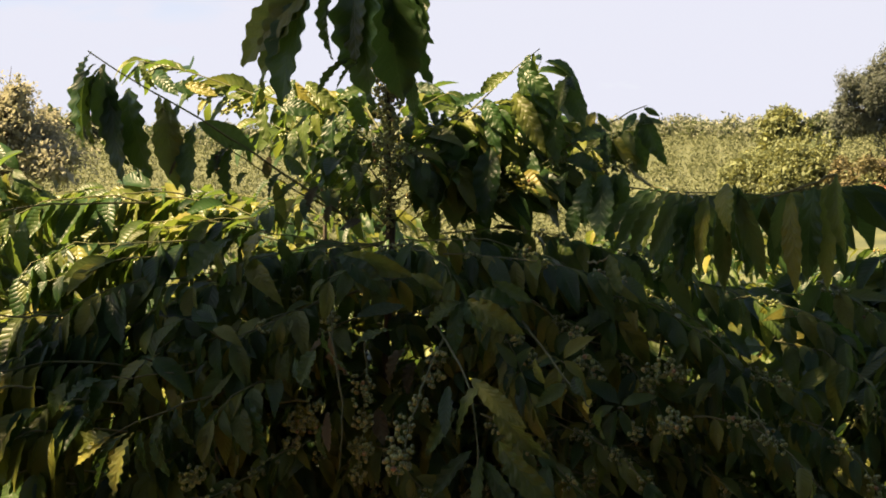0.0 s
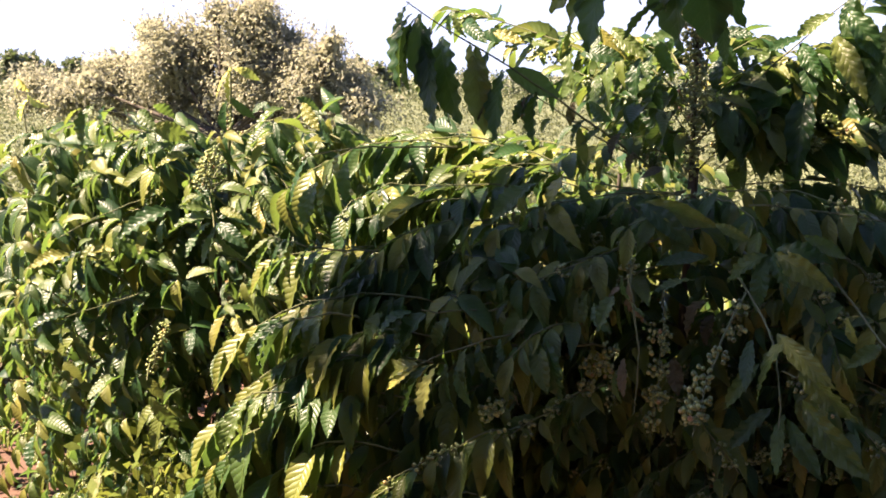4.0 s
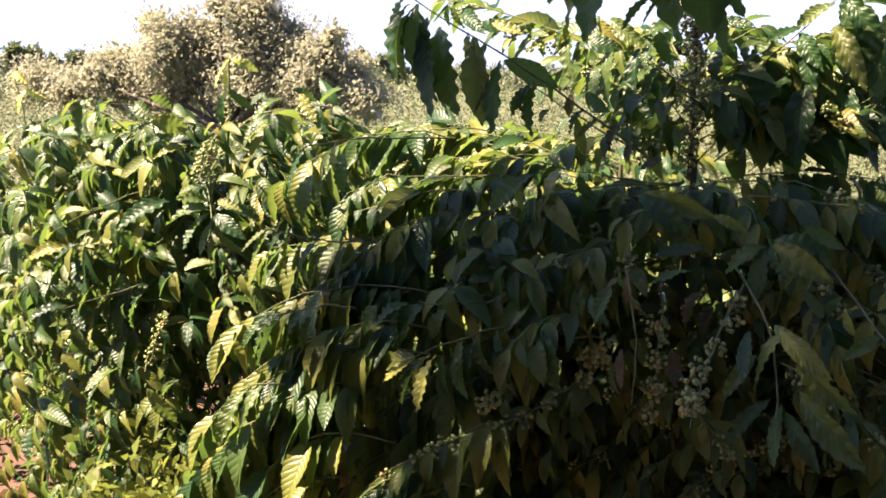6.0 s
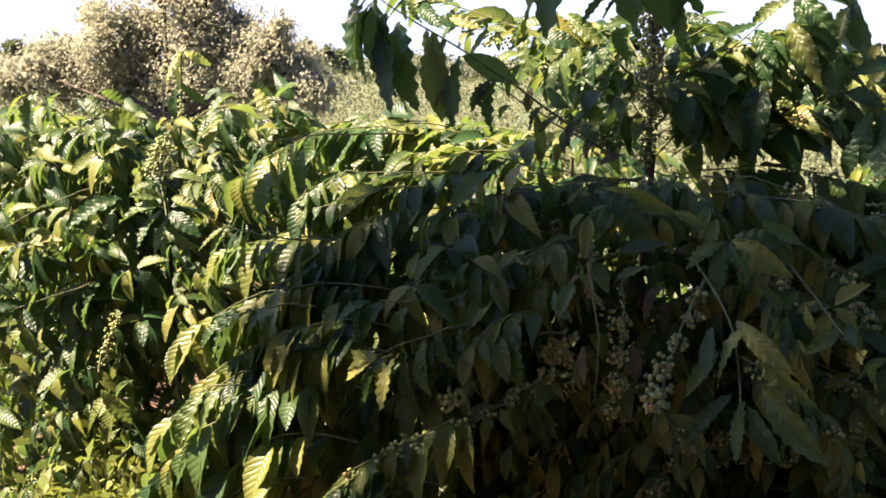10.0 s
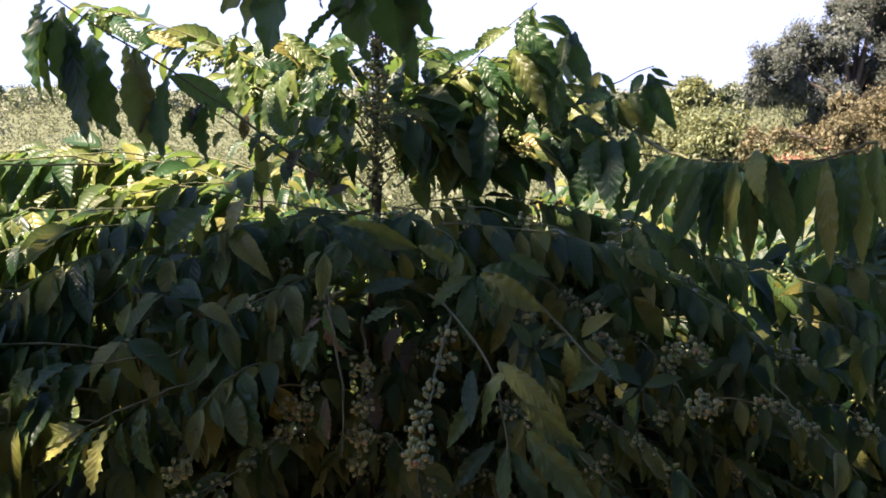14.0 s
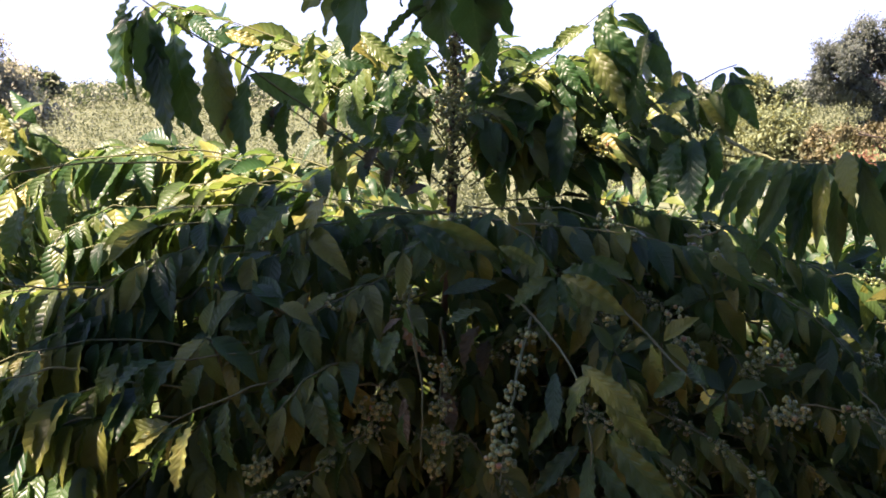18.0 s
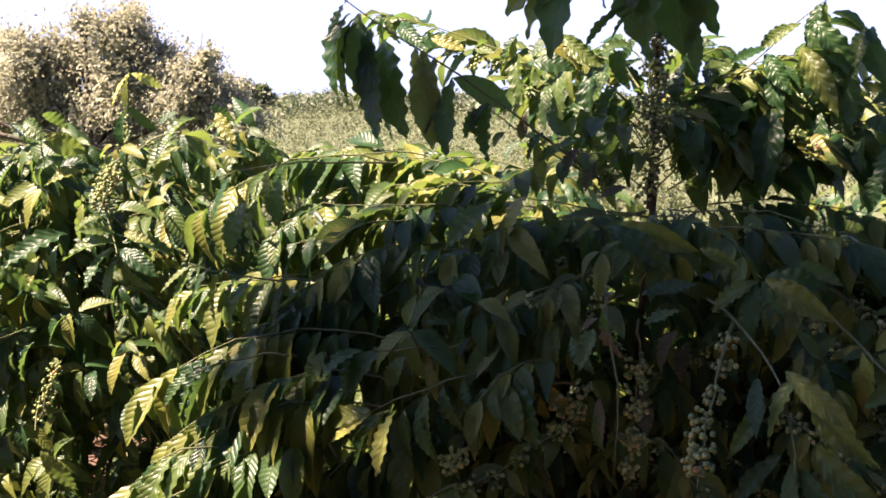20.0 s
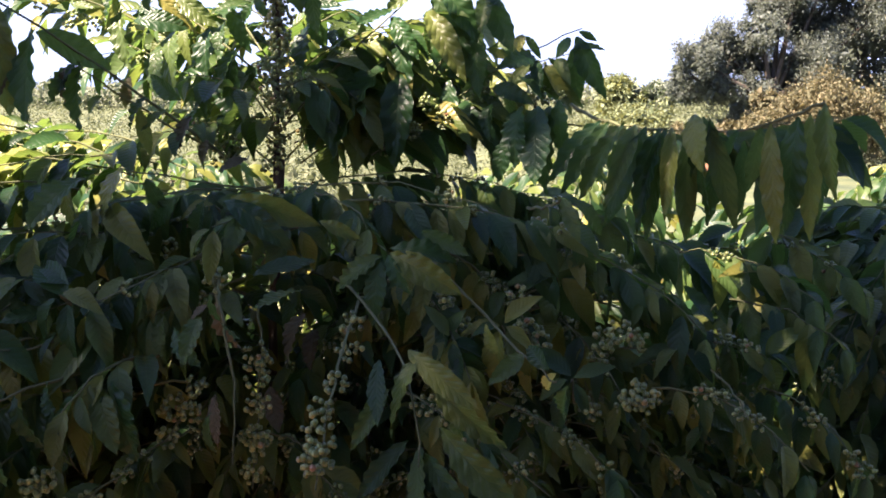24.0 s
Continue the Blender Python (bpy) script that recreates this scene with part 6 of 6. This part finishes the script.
whorl(g, (-2.276, 2.616, 0.929), (0.31, -0.75, 0.68), 8, 0.088)
whorl(g, (-2.231, 2.827, 0.853), (-0.56, -0.53, 0.60), 8, 0.109)
whorl(g, (-1.402, 2.594, 1.013), (-0.53, -0.90, 0.39), 6, 0.109)
whorl(g, (-2.058, 2.742, 1.302), (-0.44, -0.96, 0.48), 6, 0.087)
whorl(g, (-2.039, 2.797, 0.863), (-0.14, -0.56, 0.28), 8, 0.104)
whorl(g, (-1.503, 2.617, 1.081), (-0.54, -0.74, 0.29), 6, 0.089)
whorl(g, (-1.616, 2.645, 0.808), (-0.03, -0.70, 0.47), 6, 0.089)
whorl(g, (-1.977, 2.735, 0.690), (0.53, -0.99, 0.70), 8, 0.099)
whorl(g, (-1.987, 2.836, 0.989), (-0.52, -0.68, 0.47), 8, 0.087)
whorl(g, (-2.083, 2.617, 1.315), (-0.01, -0.97, 0.64), 6, 0.102)
whorl(g, (-2.372, 2.715, 1.220), (-0.15, -0.52, 0.49), 8, 0.107)
whorl(g, (-2.433, 2.756, 0.933), (0.21, -0.80, 0.23), 6, 0.086)
side_stem(owner, (-1.476, 2.600, 1.412), (-1.410, 2.440, 1.381), (-1.435, 2.420, 1.296), thick=0.003)
cluster_at(g, (-1.394, 2.430, 1.397), n=17)
cluster_at(g, (-1.402, 2.430, 1.383), n=17)
cluster_at(g, (-1.410, 2.430, 1.370), n=17)
cluster_at(g, (-1.414, 2.430, 1.356), n=17)
cluster_at(g, (-1.429, 2.430, 1.342), n=17)
cluster_at(g, (-1.436, 2.430, 1.328), n=17)
cluster_at(g, (-1.440, 2.430, 1.314), n=17)
side_stem(owner, (-1.672, 2.600, 0.880), (-1.595, 2.440, 0.880), (-1.617, 2.400, 0.772), thick=0.003)
cluster_at(g, (-1.578, 2.420, 0.903), n=13)
cluster_at(g, (-1.590, 2.420, 0.874), n=13)
cluster_at(g, (-1.601, 2.420, 0.845), n=13)
cluster_at(g, (-1.613, 2.420, 0.816), n=13)
cluster_at(g, (-1.624, 2.420, 0.786), n=13)
lateral(owner, (-1.688, 2.988, 1.265), (-1.895, 2.814, 1.295), (-2.149, 2.608, 1.237), leaf=0.12, gap=0.036, hang=1.3)
lateral(owner, (-1.691, 3.000, 1.339), (-1.814, 2.864, 1.411), (-2.006, 2.686, 1.393), leaf=0.12, gap=0.036, hang=1.3)
lateral(owner, (-1.674, 3.010, 1.357), (-1.436, 2.999, 1.434), (-1.176, 2.860, 1.357), leaf=0.12, gap=0.036, hang=1.3)
lateral(owner, (-1.679, 2.956, 1.079), (-1.844, 2.579, 1.094), (-2.056, 2.371, 0.949), leaf=0.12, gap=0.036, hang=1.3)
lateral(owner, (-1.620, 2.848, 0.968), (-1.741, 2.593, 0.974), (-1.985, 2.365, 0.785), leaf=0.12, gap=0.04, hang=1.3)
lateral(owner, (-1.618, 2.839, 0.914), (-1.674, 2.606, 0.923), (-1.795, 2.424, 0.750), leaf=0.12, gap=0.04, hang=1.3)
lateral(owner, (-1.685, 2.978, 1.209), (-1.397, 2.762, 1.241), (-1.278, 2.667, 1.088), leaf=0.12, gap=0.04, hang=1.3)
lateral(owner, (-1.741, 3.075, 1.255), (-2.179, 3.066, 1.446), (-2.553, 2.926, 1.391), leaf=0.12, gap=0.04, hang=1.3)
lateral(owner, (-1.701, 3.078, 1.197), (-1.805, 2.832, 1.222), (-2.315, 2.625, 1.066), leaf=0.12, gap=0.04, hang=1.3)
side_stem(owner, (-2.501, 3.012, 1.183), (-2.504, 2.996, 1.388), (-2.526, 2.976, 1.610), thick=0.004)
leaf_at(g, (-2.526, 2.976, 1.610), (-2.557, 2.954, 1.548), 0.36, YELLOW)
leaf_at(g, (-2.522, 2.977, 1.610), (-2.452, 2.994, 1.567), 0.4, YELLOW)
leaf_at(g, (-2.486, 2.982, 1.567), (-2.446, 2.986, 1.512), 0.45, YELLOW)
leaf_at(g, (-2.470, 2.984, 1.547), (-2.477, 2.966, 1.465), 0.4, YELLOW)
leaf_at(g, (-2.484, 2.975, 1.528), (-2.519, 2.952, 1.469), 0.4)
leaf_at(g, (-2.462, 2.968, 1.449), (-2.393, 2.981, 1.389), 0.4)
leaf_at(g, (-2.464, 2.962, 1.420), (-2.524, 2.932, 1.371), 0.4)
g.finish()

g = bush_named("shaded coffee bush hung with long leaves", 13)
trunk_of(g, (1.75, 2.9, 0), (1.7, 2.8, 1.3), 0.026)
fill(g, (1.65, 2.95, 0), 1.22, 1.35, 0.95, 110, leaf=0.112, gap=0.036)
g.finish()

for i, (x, y, h, label) in enumerate(((-4.2, 3.9, 1.3, "sunlit coffee bush further along the row"), (3.9, 3.2, 1.2, "coffee bush at the end of the row"),
                                      (-3.4, 5.4, 1.25, "leafy coffee bush in the second row"), (-0.75, 3.8, 0.8, "low leafy coffee bush close behind the row"), (0.55, 3.75, 0.85, "low leafy coffee bush close behind the row"), (-1.15, 4.7, 1.0, "low leafy coffee bush behind the row"), (0.5, 4.6, 0.95, "low leafy coffee bush behind the row"), (2.1, 4.8, 1.0, "low leafy coffee bush behind the row"), (3.2, 5.0, 1.05, "leafy coffee bush behind the row"), (4.9, 4.6, 1.05, "leafy coffee bush behind the row"), (-1.0, 6.6, 1.1, "low leafy coffee bush in the second row"),
                                      (1.4, 6.2, 1.1, "low leafy coffee bush in the second row"), (3.8, 6.4, 1.1, "low leafy coffee bush in the second row"),
                                      (-6.0, 5.6, 1.3, "leafy coffee bush in the second row"), (6.3, 6.0, 1.1, "leafy coffee bush in the second row"))):
    g = bush_named(label, 30 + i, PLAIN)
    trunk_of(g, (x, y, 0), (x, y, h * 0.9), 0.025)
    fill(g, (x, y, 0), h, 1.25, 1.1, 45, gap=0.08, leaf=0.155)
    g.finish()


def coffee_field():
    """Rows of coffee over the slope, joined: too many to count."""
    r = np.random.RandomState(5)
    pts, sizes = [], []
    for row in range(60):
        y0 = 8.8 + row * 2.7 * (1 + row * 0.018)
        wide = y0 + 3
        step = 2.2 * (1 + row * 0.03)
        for x0 in np.arange(-wide, wide * 0.68, step):
            x, y = x0 + r.uniform(-0.5, 0.5), y0 + r.uniform(-0.5, 0.5)
            d = math.hypot(x, y)
            if x > 0.05 * y and d < 26:
                continue
            n = int(np.clip(11000 / d, 45, 1200))
            rad = step * 0.45
            p = blob_points(r, (x, y, ground_height(x, y) + 0.5), rad, n, 0.62)
            p[:, 2] = np.maximum(p[:, 2], ground_height(x, y) + 0.02)
            pts.append(p)
            sizes.append(np.full(n, np.clip(0.065 + d * 0.003, 0.09, 0.6)) * r.uniform(0.7, 1.3, n))
    # the rows go on behind the path
    for y0 in (-2.4, -5.0):
        for x0 in np.arange(-9, 9, 1.7):
            p = blob_points(r, (x0 + r.uniform(-0.3, 0.3), y0, 1.2), 1.3, 900, 1.05)
            p[:, 2] = np.maximum(p[:, 2], 0.02)
            pts.append(p)
            sizes.append(np.full(900, 0.2))
    ob = leaf_cloud("coffee_field", np.concatenate(pts), np.concatenate(sizes), hazed_field_leaf, None, 3, level=3.4)
    return tagged(ob, "yellow-green coffee rows covering the far slope", "crop field", kind="stuff")


coffee_field()


def litter():
    """Fallen leaves under the bushes."""
    r = np.random.RandomState(15)
    n = 9000
    x, y = r.uniform(-6, 5, n), r.uniform(0.8, 7.5, n)
    pts = [(a, b, ground_height(a, b) + r.uniform(0.005, 0.03)) for a, b in zip(x, y)]
    ob = leaf_cloud("leaf_litter", pts, r.uniform(0.07, 0.16, n), litter_leaf, None, 16, lift=0.0)
    return tagged(ob, "brown fallen leaves on the red soil", "leaf litter", kind="stuff")


litter()


def weed(rng, spot, height):
    """A low weed: a few thin stalks with small rounded leaves."""
    w = tagged(new("weed"), "light green weed growing at the foot of the coffee row", "weed", "weeds at the row's foot", "thing")
    pts = []
    for k in range(rng.randrange(4, 7)):
        tip = Vector(spot) + Vector((rng.uniform(-0.12, 0.12), rng.uniform(-0.12, 0.12), height * rng.uniform(0.6, 1.1)))
        part("stalk", tube_mesh("stalk", [Vector(spot), Vector(spot).lerp(tip, 0.6) + Vector((0, 0, 0.03)), tip], [0.003, 0.002, 0.001], 4), twig, w)
        for s in range(9):
            q = Vector(spot).lerp(tip, 0.2 + 0.1 * s)
            for _ in range(2):
                pts.append(q + Vector((rng.uniform(-0.02, 0.02), rng.uniform(-0.02, 0.02), 0)))
    leaf_cloud("foliage", [tuple(q) for q in pts], [rng.uniform(0.035, 0.06) for _ in pts], weed_leaf, w, rng.randrange(999), lift=-0.1)["kind"] = "stuff"


weeds = random.Random(31)
for spot, tall in (((-1.753, 2.419, 0.354), 0.3), ((-1.732, 2.498, 0.451), 0.35), ((-1.606, 2.426, 0.405), 0.22), ((-1.842, 2.444, 0.368), 0.25), ((-1.654, 2.356, 0.410), 0.2), ((-1.724, 2.564, 0.501), 0.4), ((-1.838, 2.518, 0.468), 0.3), ((-2.244, 2.506, 0.292), 0.14), ((-2.139, 2.489, 0.293), 0.14), ((-2.004, 2.485, 0.312), 0.18), ((-1.560, 2.445, 0.421), 0.25), ((-1.716, 2.637, 0.588), 0.45), ((-1.800, 2.608, 0.589), 0.5), ((-1.72, 2.3, 0), 0.5), ((-1.6, 2.26, 0), 0.6), ((-1.5, 2.22, 0), 0.5), ((-1.66, 2.2, 0), 0.42), ((-1.42, 2.25, 0), 0.55), ((-1.55, 2.12, 0), 0.4), ((-1.8, 2.2, 0), 0.35), ((-1.38, 2.12, 0), 0.42)):
    for _ in range(2):
        weed(weeds, (spot[0] + weeds.uniform(-0.1, 0.1), spot[1] + weeds.uniform(-0.1, 0.1), ground_height(spot[0], spot[1])), tall)


def far_woods():
    r = np.random.RandomState(9)
    pts, sizes = [], []
    for i in range(420):
        a, d = r.uniform(-1.0, 0.8), r.uniform(185, 275)
        x, y = d * math.sin(a), d * math.cos(a)
        rad = r.uniform(1.5, 2.6)
        for k in range(3):
            c = (x + r.uniform(-2, 2), y + r.uniform(-2, 2), ground_height(x, y) + rad * r.uniform(0.4, 1.1))
            p = blob_points(r, c, rad, 90)
            pts.append(p)
            sizes.append(r.uniform(0.5, 1.2, len(p)))
    ob = leaf_cloud("far_woods", np.concatenate(pts), np.concatenate(sizes), hazed_far_leaf, None, 4)
    return tagged(ob, "line of trees along the far ridge, haze put into their leaf colour", "woods", kind="stuff")


far_woods()

# ---- trees behind ----
tree("tree", "bushy olive-brown tree standing beyond the coffee row", (-7.796, 13.085, -0.077), [((-7.37, 13.14, 2.41), 0.45), ((-8.43, 13.64, 2.22), 0.48), ((-8.78, 13.16, 2.05), 0.52), ((-9.96, 13.62, 1.83), 0.47), ((-10.11, 13.06, 1.58), 0.33), ((-7.12, 13.64, 2.11), 0.46), ((-6.26, 13.12, 1.85), 0.40), ((-6.07, 13.58, 1.62), 0.34), ((-7.40, 13.22, 1.79), 0.61), ((-8.87, 13.72, 1.56), 0.65), ((-6.53, 13.18, 1.47), 0.52), ((-9.68, 13.64, 1.40), 0.51), ((-5.68, 13.10, 1.24), 0.36), ((-7.91, 13.72, 1.31), 0.63), ((-7.81, 13.01, 2.64), 0.21), ((-7.37, 13.50, 2.69), 0.20), ((-6.03, 12.99, 2.15), 0.16), ((-9.30, 13.50, 2.42), 0.22), ((-10.53, 13.06, 1.41), 0.34), ((-11.59, 13.60, 1.50), 0.45)], 60000, 0.065, hazed_olive_leaf, 21, 0.09, inside=0.1, loose=0.24)
tree("tree", "large green tree at the field edge, haze put into its grey leaf colour", (12.8, 29.9, -0.235), [((10.53, 30.00, 2.65), 0.74), ((11.46, 30.70, 3.14), 0.76), ((10.73, 31.40, 1.71), 0.61), ((11.20, 30.35, 1.87), 0.75), ((12.28, 31.05, 2.69), 0.85), ((12.47, 30.00, 3.47), 0.76), ((13.27, 30.70, 4.17), 0.85), ((14.45, 31.40, 3.77), 0.96), ((12.24, 30.35, 1.52), 0.83), ((13.69, 31.05, 2.23), 1.03), ((14.38, 30.00, 2.55), 1.20), ((13.29, 30.70, 0.85), 0.78), ((14.64, 31.40, 1.01), 0.88), ((11.78, 30.35, 0.68), 0.50), ((15.68, 31.05, 3.59), 1.44), ((13.47, 30.00, 4.79), 0.84), ((14.70, 30.70, 5.20), 1.04), ((17.00, 31.40, 2.61), 1.68), ((10.17, 30.35, 2.19), 0.39), ((12.74, 31.05, 4.20), 0.41), ((16.41, 30.00, 4.50), 1.51)], 120000, 0.085, hazed_green_leaf, 22, 0.22)
tree("tree", "small sunlit tree at the field edge", (12.667, 45.902, -1.356), [((12.666, 46.371, 1.791), 0.8), ((12.412, 46.229, 0.782), 0.9), ((13.047, 46.265, 1.163), 0.7)], 6000, 0.2, pale_leaf, 23, 0.1)
tree("tree", "small dark tree at the field edge", (14.320, 45.848, -1.347), [((14.065, 46.277, 1.471), 0.6), ((14.701, 46.279, 1.625), 0.7), ((14.319, 46.186, 0.918), 0.8)], 6000, 0.2, dark_leaf, 24, 0.1)
tree("tree", "olive-brown young tree beside the red bank", (11.6, 22.2, -0.290), [((9.23, 22.00, 0.93), 0.48), ((10.15, 22.40, 1.13), 0.57), ((11.08, 22.80, 1.38), 0.84), ((9.63, 22.00, 0.50), 0.48), ((10.69, 22.40, 0.56), 0.69), ((11.89, 22.80, 0.95), 0.85), ((7.88, 22.00, 0.83), 0.21), ((8.42, 22.40, 0.63), 0.24)], 26000, 0.07, brown_leaf, 25, 0.06, loose=0.18)


def red_bank(low, high, depth):
    """A low bank of bare red earth, uneven on top, with dry weeds on it."""
    low, high = Vector(low), Vector(high)
    r = np.random.RandomState(77)
    verts, faces = [], []
    nx, ny = 40, 12
    for i in range(nx + 1):
        u = i / nx
        top = high.z + 0.12 * noise.noise(Vector((u * 6, 0, 1))) - 0.5 * abs(u - 0.5) ** 2
        for j in range(ny + 1):
            v = j / ny
            x = low.x + (high.x - low.x) * u
            y = low.y + (high.y - low.y) * u + depth * v
            z = (ground_height(x, y) - 0.1) * (1 - math.sin(math.pi * v) ** 0.6) + top * math.sin(math.pi * v) ** 0.6
            verts.append((x, y, z + 0.05 * noise.noise(Vector((x * 3, y * 3, 0)))))
    for i in range(nx):
        for j in range(ny):
            p = i * (ny + 1) + j
            faces.append((p, p + ny + 1, p + ny + 2, p + 1))
    bank = tagged(new("bank"), "bare red earth bank with dry weeds", "bank", kind="thing")
    part("earth", raw_mesh("earth", verts, faces), bank_soil, bank)
    pts = [verts[k] for k in r.randint(len(verts), size=160)]
    tufts = [(p[0] + r.normal() * 0.12, p[1] + r.normal() * 0.12, p[2] + r.uniform(0.0, 0.3)) for p in pts for _ in range(16)]
    tagged(leaf_cloud("dry_grass", tufts, r.uniform(0.06, 0.13, len(tufts)), pale_leaf, bank, 78, lift=-0.5), kind="stuff")


red_bank((8.700, 23.985, 0.028), (10.425, 23.988, 0.431), 2.4)
for i, (foot, mid) in enumerate((((9.627, 24.490, 0.228), (9.627, 24.556, 0.670)), ((10.558, 24.988, 0.382), (10.516, 25.136, 1.367)), ((10.652, 25.972, 0.219), (10.595, 26.016, 0.503)))):
    tree("tree", "thin young tree with a pale trunk on the red bank", foot, [(mid, 0.22), ((mid[0] - 0.16, mid[1], mid[2] + 0.14), 0.18), ((mid[0] + 0.2, mid[1], mid[2] + 0.16), 0.2)], 700, 0.08, brown_leaf, 90 + i, 0.035, "young trees on the bank")
shrub_spots = (((7.528, 28.126, 0.401), 0.8, 0), ((8.004, 27.132, 0.624), 0.9, 0), ((8.855, 26.060, 0.409), 0.4, 1), ((8.885, 25.042, 0.373), 0.3, 1), ((6.987, 28.156, 0.475), 0.6, 0))
for i, (c, rad, k) in enumerate(shrub_spots):
    tree("shrub", ("sunlit yellow-green shrub on the slope", "dry brownish shrub by the red bank")[k], (c[0], c[1], ground_height(c[0], c[1])), [(c, rad), ((c[0] + rad * 0.6, c[1], c[2] - rad * 0.5), rad * 0.7), ((c[0] - rad * 0.6, c[1], c[2] - rad * 0.5), rad * 0.7)], 6000, 0.1, (pale_leaf, brown_leaf)[k], 40 + i, 0.05, "slope shrubs")
# ridge trees share the far leaf colour that carries painted haze
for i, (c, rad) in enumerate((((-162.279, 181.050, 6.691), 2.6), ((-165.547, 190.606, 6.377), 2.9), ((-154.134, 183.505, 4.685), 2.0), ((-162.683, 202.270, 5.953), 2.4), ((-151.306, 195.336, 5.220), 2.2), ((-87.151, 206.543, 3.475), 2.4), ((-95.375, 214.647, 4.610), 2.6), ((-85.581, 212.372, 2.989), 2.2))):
    tree("tree", "distant dark green tree on the ridge", (c[0], c[1], ground_height(c[0], c[1]) - 0.1), [(c, rad), ((c[0], c[1], c[2] - rad), rad * 1.1), ((c[0] + 0.5, c[1], c[2] + rad * 0.6), rad * 0.5)], 1500, 0.9, hazed_far_leaf, 60 + i, 0.25, "ridge trees")

# broad unseen tree added beside the path to shade the row's right half
across = Vector((-sun_way.x, -sun_way.y, 0)).normalized()
shade_way = across * math.sin(SUN_ELEVATION) + UP * math.cos(SUN_ELEVATION)
shade_side = Vector((-across.y, across.x, 0))
shade_mid = Vector((0.45, 2.15, 1.3)) + sun_way * 6.0 + shade_side * 0.07
shade_rng = random.Random(17)
# crown masses set where the row needs shade, gaps where it needs sun
shade_masses = [(-0.72, 0.44, 0.18), (-0.5, 0.3, 0.26), (-0.66, 0.22, 0.24), (-0.72, 0.02, 0.24), (-0.4, 0.5, 0.18), (0.15, 0.3, 0.1), (-0.13, 0.58, 0.1), (-0.1, 0.42, 0.12), (-0.2, 0.22, 0.24), (0.42, 0.28, 0.16), (0.7, 0.42, 0.24), (1.0, 0.46, 0.26), (0.52, 0.1, 0.2), (0.02, -0.02, 0.12), (0.25, -0.08, 0.14), (-0.15, 0.02, 0.14), (-0.98, 0.42, 0.12), (-0.86, 0.3, 0.12), (-0.84, 0.0, 0.13), (-1.1, 0.03, 0.1), (-1.02, 0.36, 0.08), (-1.22, 0.25, 0.06), (-1.13, 0.29, 0.05), (0.46, 0.57, 0.11), (0.33, 0.15, 0.07), (0.75, 0.75, 0.22), (1.1, 0.8, 0.28), (1.5, 0.7, 0.32), (1.4, 1.1, 0.3), (1.9, 0.9, 0.35), (0.6, 1.05, 0.24), (0.95, 1.2, 0.28), (1.35, 1.5, 0.3), (1.85, 1.4, 0.35), (0.75, 1.5, 0.25)]
for k in range(7):
    for j in range(5):
        shade_masses.append((-0.6 + 0.48 * k + shade_rng.uniform(-0.08, 0.08), -0.22 - 0.5 * j + (0.3 if k > 2 else 0.0) + shade_rng.uniform(-0.08, 0.08), 0.34 + 0.06 * j))
shade_masses += [(k * 1.1 - 1.2, -2.9 - j * 1.2, 0.8) for k in range(4) for j in range(2)]
tree("tree", "unseen leafy tree added beside the path to shade the row", (0.3, -2.6, 0), [(tuple(shade_mid + shade_way * k + shade_side * j), rad) for k, j, rad in shade_masses], 80000, 0.1, dark_leaf, 81, 0.06, inside=0.08)
# unseen bushes added across the path to block low sky light from the front
for x in (-3.6, -2.2, -0.8, 0.6, 2.0, 3.4):
    tall = shade_rng.uniform(1.7, 2.0)
    tree("coffee_bush", "unseen coffee bush added across the path to dim the fill light", (x, -1.9, 0), [((x + shade_rng.uniform(-0.3, 0.3), -1.9 + shade_rng.uniform(-0.15, 0.15), tall * h), 0.62 - 0.2 * h) for h in (0.2, 0.45, 0.7, 0.95)], 4500, 0.13, dark_leaf, 90 + int(x * 5), 0.03, "coffee bushes across the path")
# another unseen tree, added to keep sky light from behind off the row
tree("tree", "unseen leafy tree added behind the path to block sky light", (1.8, -3.2, 0), [((-0.6, -1.2, 4.2), 0.9), ((0.8, -0.9, 4.0), 1.0), ((2.2, -0.5, 4.0), 1.0), ((0.2, -2.4, 4.6), 1.1), ((1.8, -2.2, 4.5), 1.2), ((3.3, -1.8, 4.2), 1.1), ((3.1, 0.1, 3.6), 0.8), ((1.2, -3.4, 4.2), 1.0), ((3.0, -3.4, 3.8), 1.0), ((-0.6, -3.6, 3.8), 1.0)], 26000, 0.2, dark_leaf, 82, 0.14)
